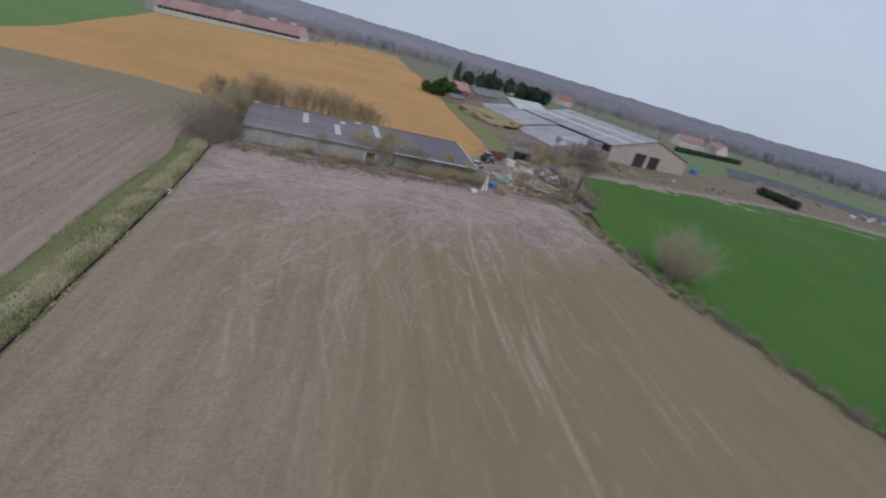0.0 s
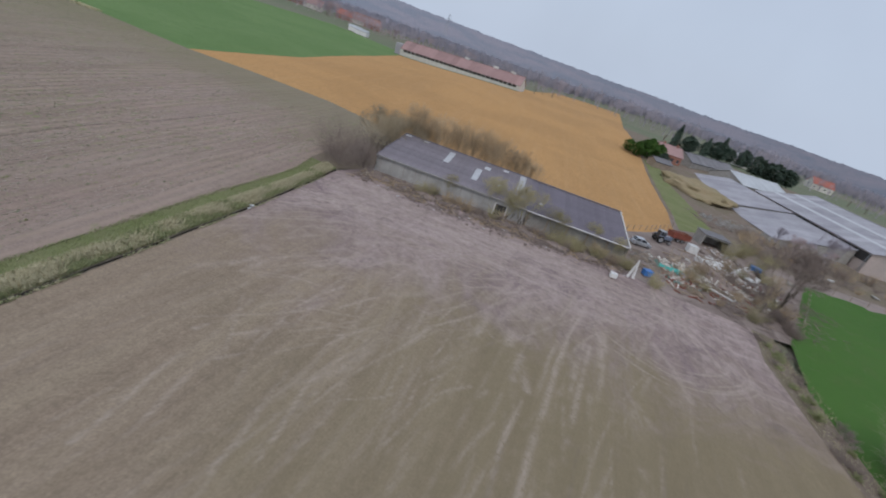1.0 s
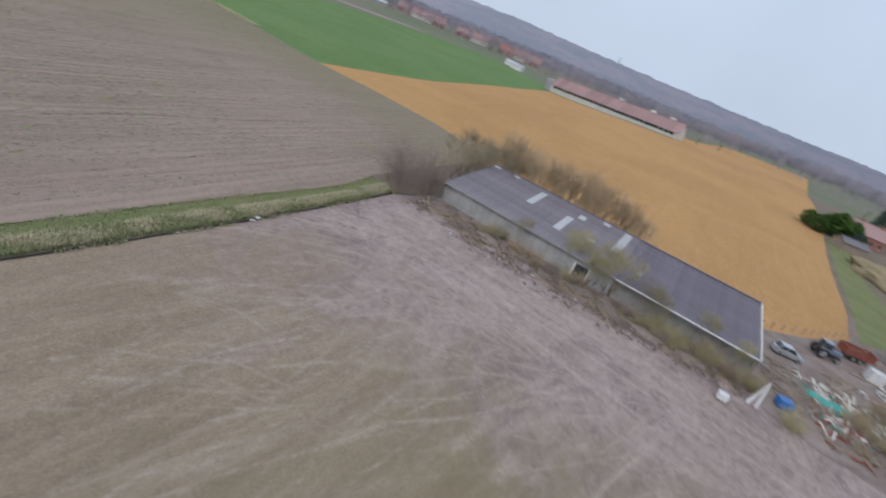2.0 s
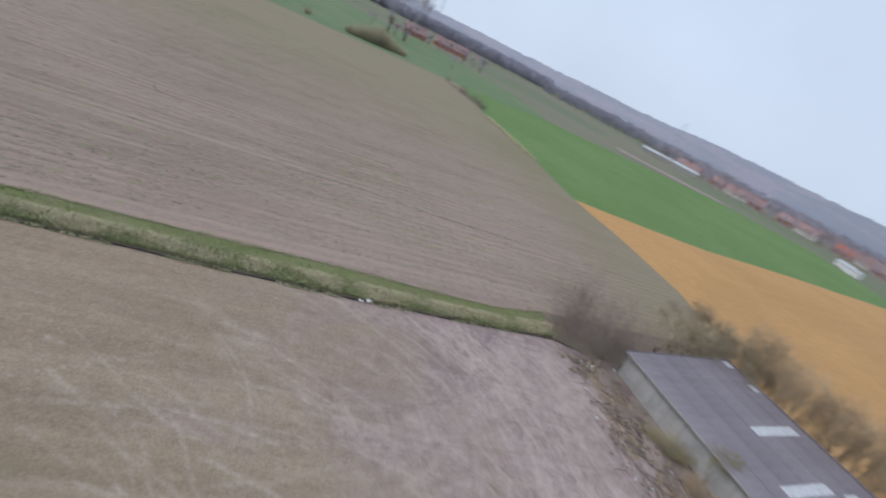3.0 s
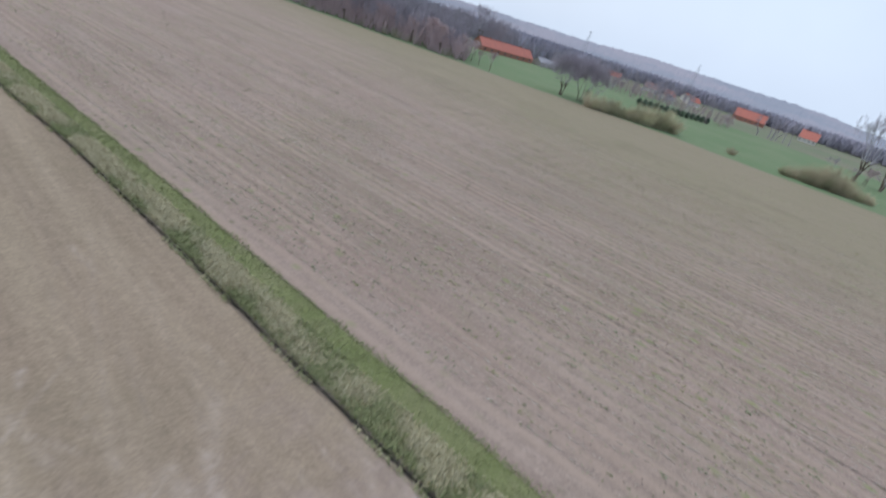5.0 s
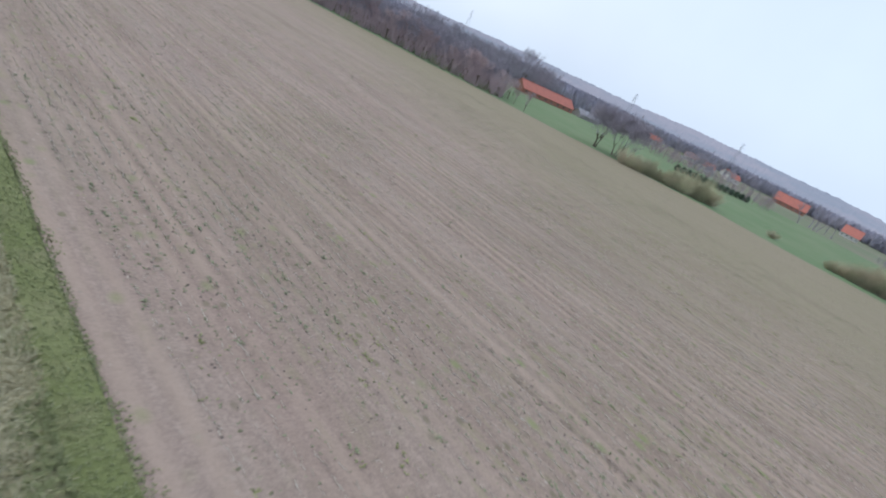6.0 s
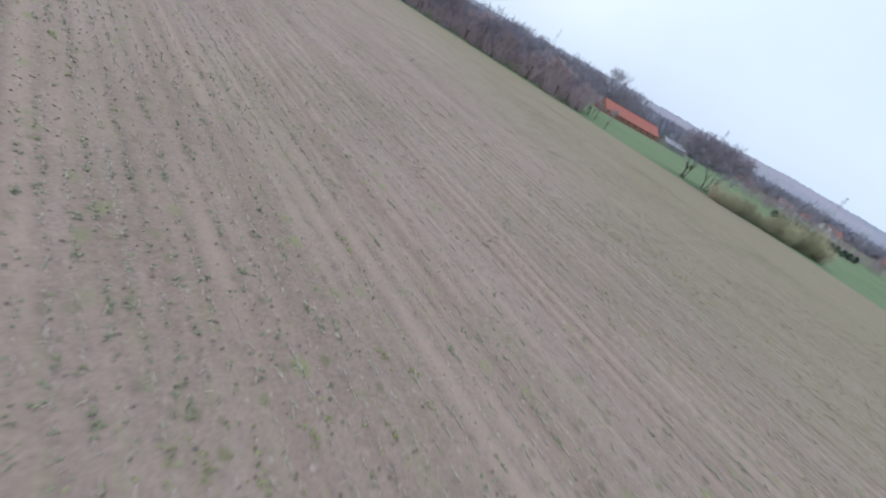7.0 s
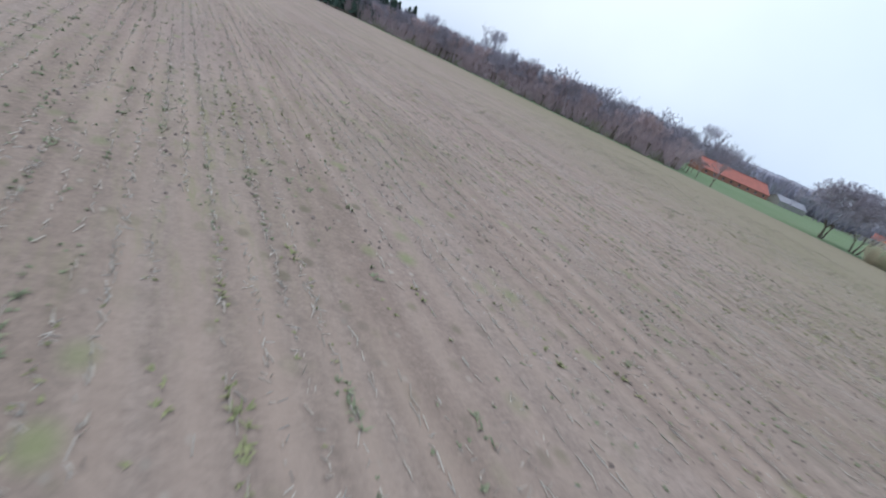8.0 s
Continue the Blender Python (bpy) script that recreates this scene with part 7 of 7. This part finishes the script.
for k in range(90):     # trees behind the red farm and its neighbours
    x, y = -300 - rw.uniform(0, 170), -230 + rw.uniform(-60, 60)
    y += (-300 - x) * 0.95
    behind.append((x, y, rw.uniform(0.9, 1.5)))
for k in range(260):
    a, r = radians(rw.uniform(222, 240)), rw.uniform(330, 470)
    behind.append((-40 + math.cos(a) * r, 40 + math.sin(a) * r, rw.uniform(1.2, 1.8)))
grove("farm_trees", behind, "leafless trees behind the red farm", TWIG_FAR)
village = []
for k in range(120):
    a = rw.random()
    village.append((-440 + 170 * a + rw.uniform(-30, 25), 330 + 105 * a + rw.uniform(-16, 60), rw.uniform(0.5, 0.95)))
for k in range(240):
    a = rw.random()
    village.append((-462 + 205 * a + rw.uniform(-30, 10), 326 + 120 * a + rw.uniform(22, 95), rw.uniform(0.7, 1.15)))
hedges = []
for k in range(170):
    a = rw.random()
    hedges.append((-445 + 185 * a + rw.uniform(-12, 12), 318 + 112 * a + rw.uniform(-22, 40), rw.uniform(0.3, 0.55)))
grove("village_thicket", hedges, "reddish leafless garden trees between village houses", TWIG_FAR_RED)
grove("village_trees", village, "leafless trees among the village houses", TWIG_FAR)
garden = []
for k in range(150):    # reddish garden trees before the white houses
    a, r = radians(rw.uniform(196, 209)), rw.uniform(345, 450)
    garden.append((-16 + math.cos(a) * r, 58 + math.sin(a) * r, rw.uniform(0.4, 0.75)))
grove("garden_thicket", garden, "reddish leafless garden trees before the houses", TWIG_FAR_RED)
north = []
for k in range(330):    # trees between the orange field and the hills
    a, r = radians(rw.uniform(58, 118)), rw.uniform(430, 640)
    north.append((math.cos(a) * r, math.sin(a) * r, rw.uniform(0.8, 1.3)))
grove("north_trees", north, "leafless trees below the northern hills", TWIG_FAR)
# scattered trees round the farms, the village and the long barn
for k in range(110):
    zone = k % 4
    if zone == 0:
        x, y = rw.uniform(-560, -345), rw.uniform(-260, 130)
        if -80 < y < 20:
            y -= 120
    elif zone == 1:
        x, y = rw.uniform(-520, -190), 0
        y = 352 + (x + 470) * 0.48 + rw.uniform(-35, 60)
    elif zone == 2:
        x, y = rw.uniform(-170, 20), rw.uniform(330, 460)
        if -70 < x < 0 and y < 540:
            y = rw.uniform(560, 640)
    else:
        x, y = rw.uniform(130, 420), rw.uniform(300, 430)
    plant_tree(FAR_TREES[k % 4], x, y, rw.uniform(0, 360), rw.uniform(0.55, 1.15), "leafless tree among farms and houses", "trees among the houses", z=land(x, y) - 0.6)

# ---------------------------------------------------------------- far woods and hills
def woods(name, a0, a1, r0, r1, n, hmin, hmax, seed, label):
    """Far leafless woods: thousands of spindly crowns between two distances."""
    r_ = random.Random(seed)
    v, f = [], []
    for _ in range(n):
        a, r = radians(r_.uniform(a0, a1)), r_.uniform(r0, r1)
        c = Vector((math.cos(a) * r, math.sin(a) * r, 0))
        c.z = land(c.x, c.y) - 1
        h = r_.uniform(hmin, hmax)
        for _ in range(8):
            t = r_.uniform(0, 6.283)
            d = Vector((math.cos(t) * 0.35, math.sin(t) * 0.35, 1)).normalized()
            i = len(v)
            s = Vector((-math.sin(t), math.cos(t), 0)) * h * 0.024
            m = c + d * h * 0.6
            v.extend((c - s * 0.5, c + s * 0.5, m + s * 1.7, c + d * h * r_.uniform(0.8, 1.0), m - s * 1.7))
            f.append((i, i + 1, i + 2, i + 3, i + 4))
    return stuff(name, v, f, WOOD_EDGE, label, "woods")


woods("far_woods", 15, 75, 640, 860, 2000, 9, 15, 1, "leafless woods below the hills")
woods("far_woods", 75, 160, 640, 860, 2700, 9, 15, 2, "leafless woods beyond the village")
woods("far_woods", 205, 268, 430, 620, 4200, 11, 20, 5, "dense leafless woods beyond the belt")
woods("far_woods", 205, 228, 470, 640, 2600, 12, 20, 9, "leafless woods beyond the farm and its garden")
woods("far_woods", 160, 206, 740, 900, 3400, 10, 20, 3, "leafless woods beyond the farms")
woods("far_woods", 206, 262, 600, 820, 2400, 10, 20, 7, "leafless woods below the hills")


CREST = [(0, 44), (45, 45), (57, 42), (71, 45), (83, 43), (94, 43), (105, 44), (116, 46), (127, 50), (141, 48), (153, 37), (162, 34), (171, 31), (180, 32), (187, 42),
         (200, 46), (212, 40), (224, 38), (237, 34), (250, 30), (270, 32), (300, 40), (360, 44)]


def crest_at(deg):
    """Height of the hills' crest by compass angle, eased from knot to knot."""
    for (a0, h0), (a1, h1) in zip(CREST, CREST[1:]):
        if a0 <= deg <= a1:
            return h0 + (h1 - h0) * smooth(deg, a0, a1)
    return CREST[0][1]


def hill_range():
    """A ring of low wooded hills; the crest rises and falls and its tree line is ragged."""
    v, f = [], []
    n, rows = 1500, 12
    for i in range(n + 1):
        a = 2 * math.pi * i / n
        c, s = math.cos(a), math.sin(a)
        crest = crest_at(math.degrees(a)) + 2.5 * noise.noise(Vector((c * 9, s * 9, 4)))
        for j in range(rows):
            k = j / (rows - 1)
            r = 880 + 420 * k
            z = crest * smooth(k, 0, 1) - 2
            z += noise.noise(Vector((c * 60, s * 60, j * 1.7))) * 2.0 * k + (noise.noise(Vector((c * 300, s * 300, j * 3.1))) * 2.6 if j else 0)
            v.append((c * r, s * r, z))
    for i in range(n):
        for j in range(rows - 1):
            q = i * rows + j
            f.append((q, q + rows, q + rows + 1, q + 1))
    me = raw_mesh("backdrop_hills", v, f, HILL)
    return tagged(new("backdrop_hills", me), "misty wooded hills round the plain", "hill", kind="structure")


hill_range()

# ---------------------------------------------------------------- power line far off
def make_pylon(x, y, yaw):
    """A lattice mast with three pairs of arms."""
    t = thing("pylon", x, y, yaw, "distant grey steel lattice pylon of a power line", "pylon", "power line pylons")
    t.location.z = 18.0
    h = 38.0
    bm = bmesh.new()
    for sx in (-1, 1):
        for sy in (-1, 1):
            rod(bm, (sx * 3.2, sy * 3.2, 0), (sx * 0.5, sy * 0.5, h), 0.16, 0.1, 4)
    part("legs", bm, STEEL, t)
    bm = bmesh.new()
    for k in range(8):
        z0, z1 = h * k / 8, h * (k + 1) / 8
        w0, w1 = 3.2 - 2.7 * k / 8, 3.2 - 2.7 * (k + 1) / 8
        for s_ in (-1, 1):
            rod(bm, (-w0, s_ * w0, z0), (w1, s_ * w1, z1), 0.08, 0.08, 3)
            rod(bm, (w0, s_ * w0, z0), (-w1, s_ * w1, z1), 0.08, 0.08, 3)
    part("bracing", bm, STEEL, t)
    for z, half in ((24, 5.0), (30, 6.5), (36, 4.0)):
        bm = bmesh.new()
        for s_ in (-1, 1):
            rod(bm, (0, 0, z + 1.0), (s_ * half, 0, z), 0.14, 0.06, 4)
            rod(bm, (0, 0, z - 0.6), (s_ * half, 0, z), 0.12, 0.06, 4)
        part("arm", bm, STEEL, t)
    return t


pylon = make_pylon(-30 + 930 * math.cos(radians(233.2)), 50 + 930 * math.sin(radians(233.2)), 60)
for deg in (212.2, 200.6, 178.0, 148.0, 116.8):
    x, y = -10 + 960 * math.cos(radians(deg)), 50 + 960 * math.sin(radians(deg))
    copy_thing(pylon, pose(x, y, 12.0, 0, 0, deg - 120))
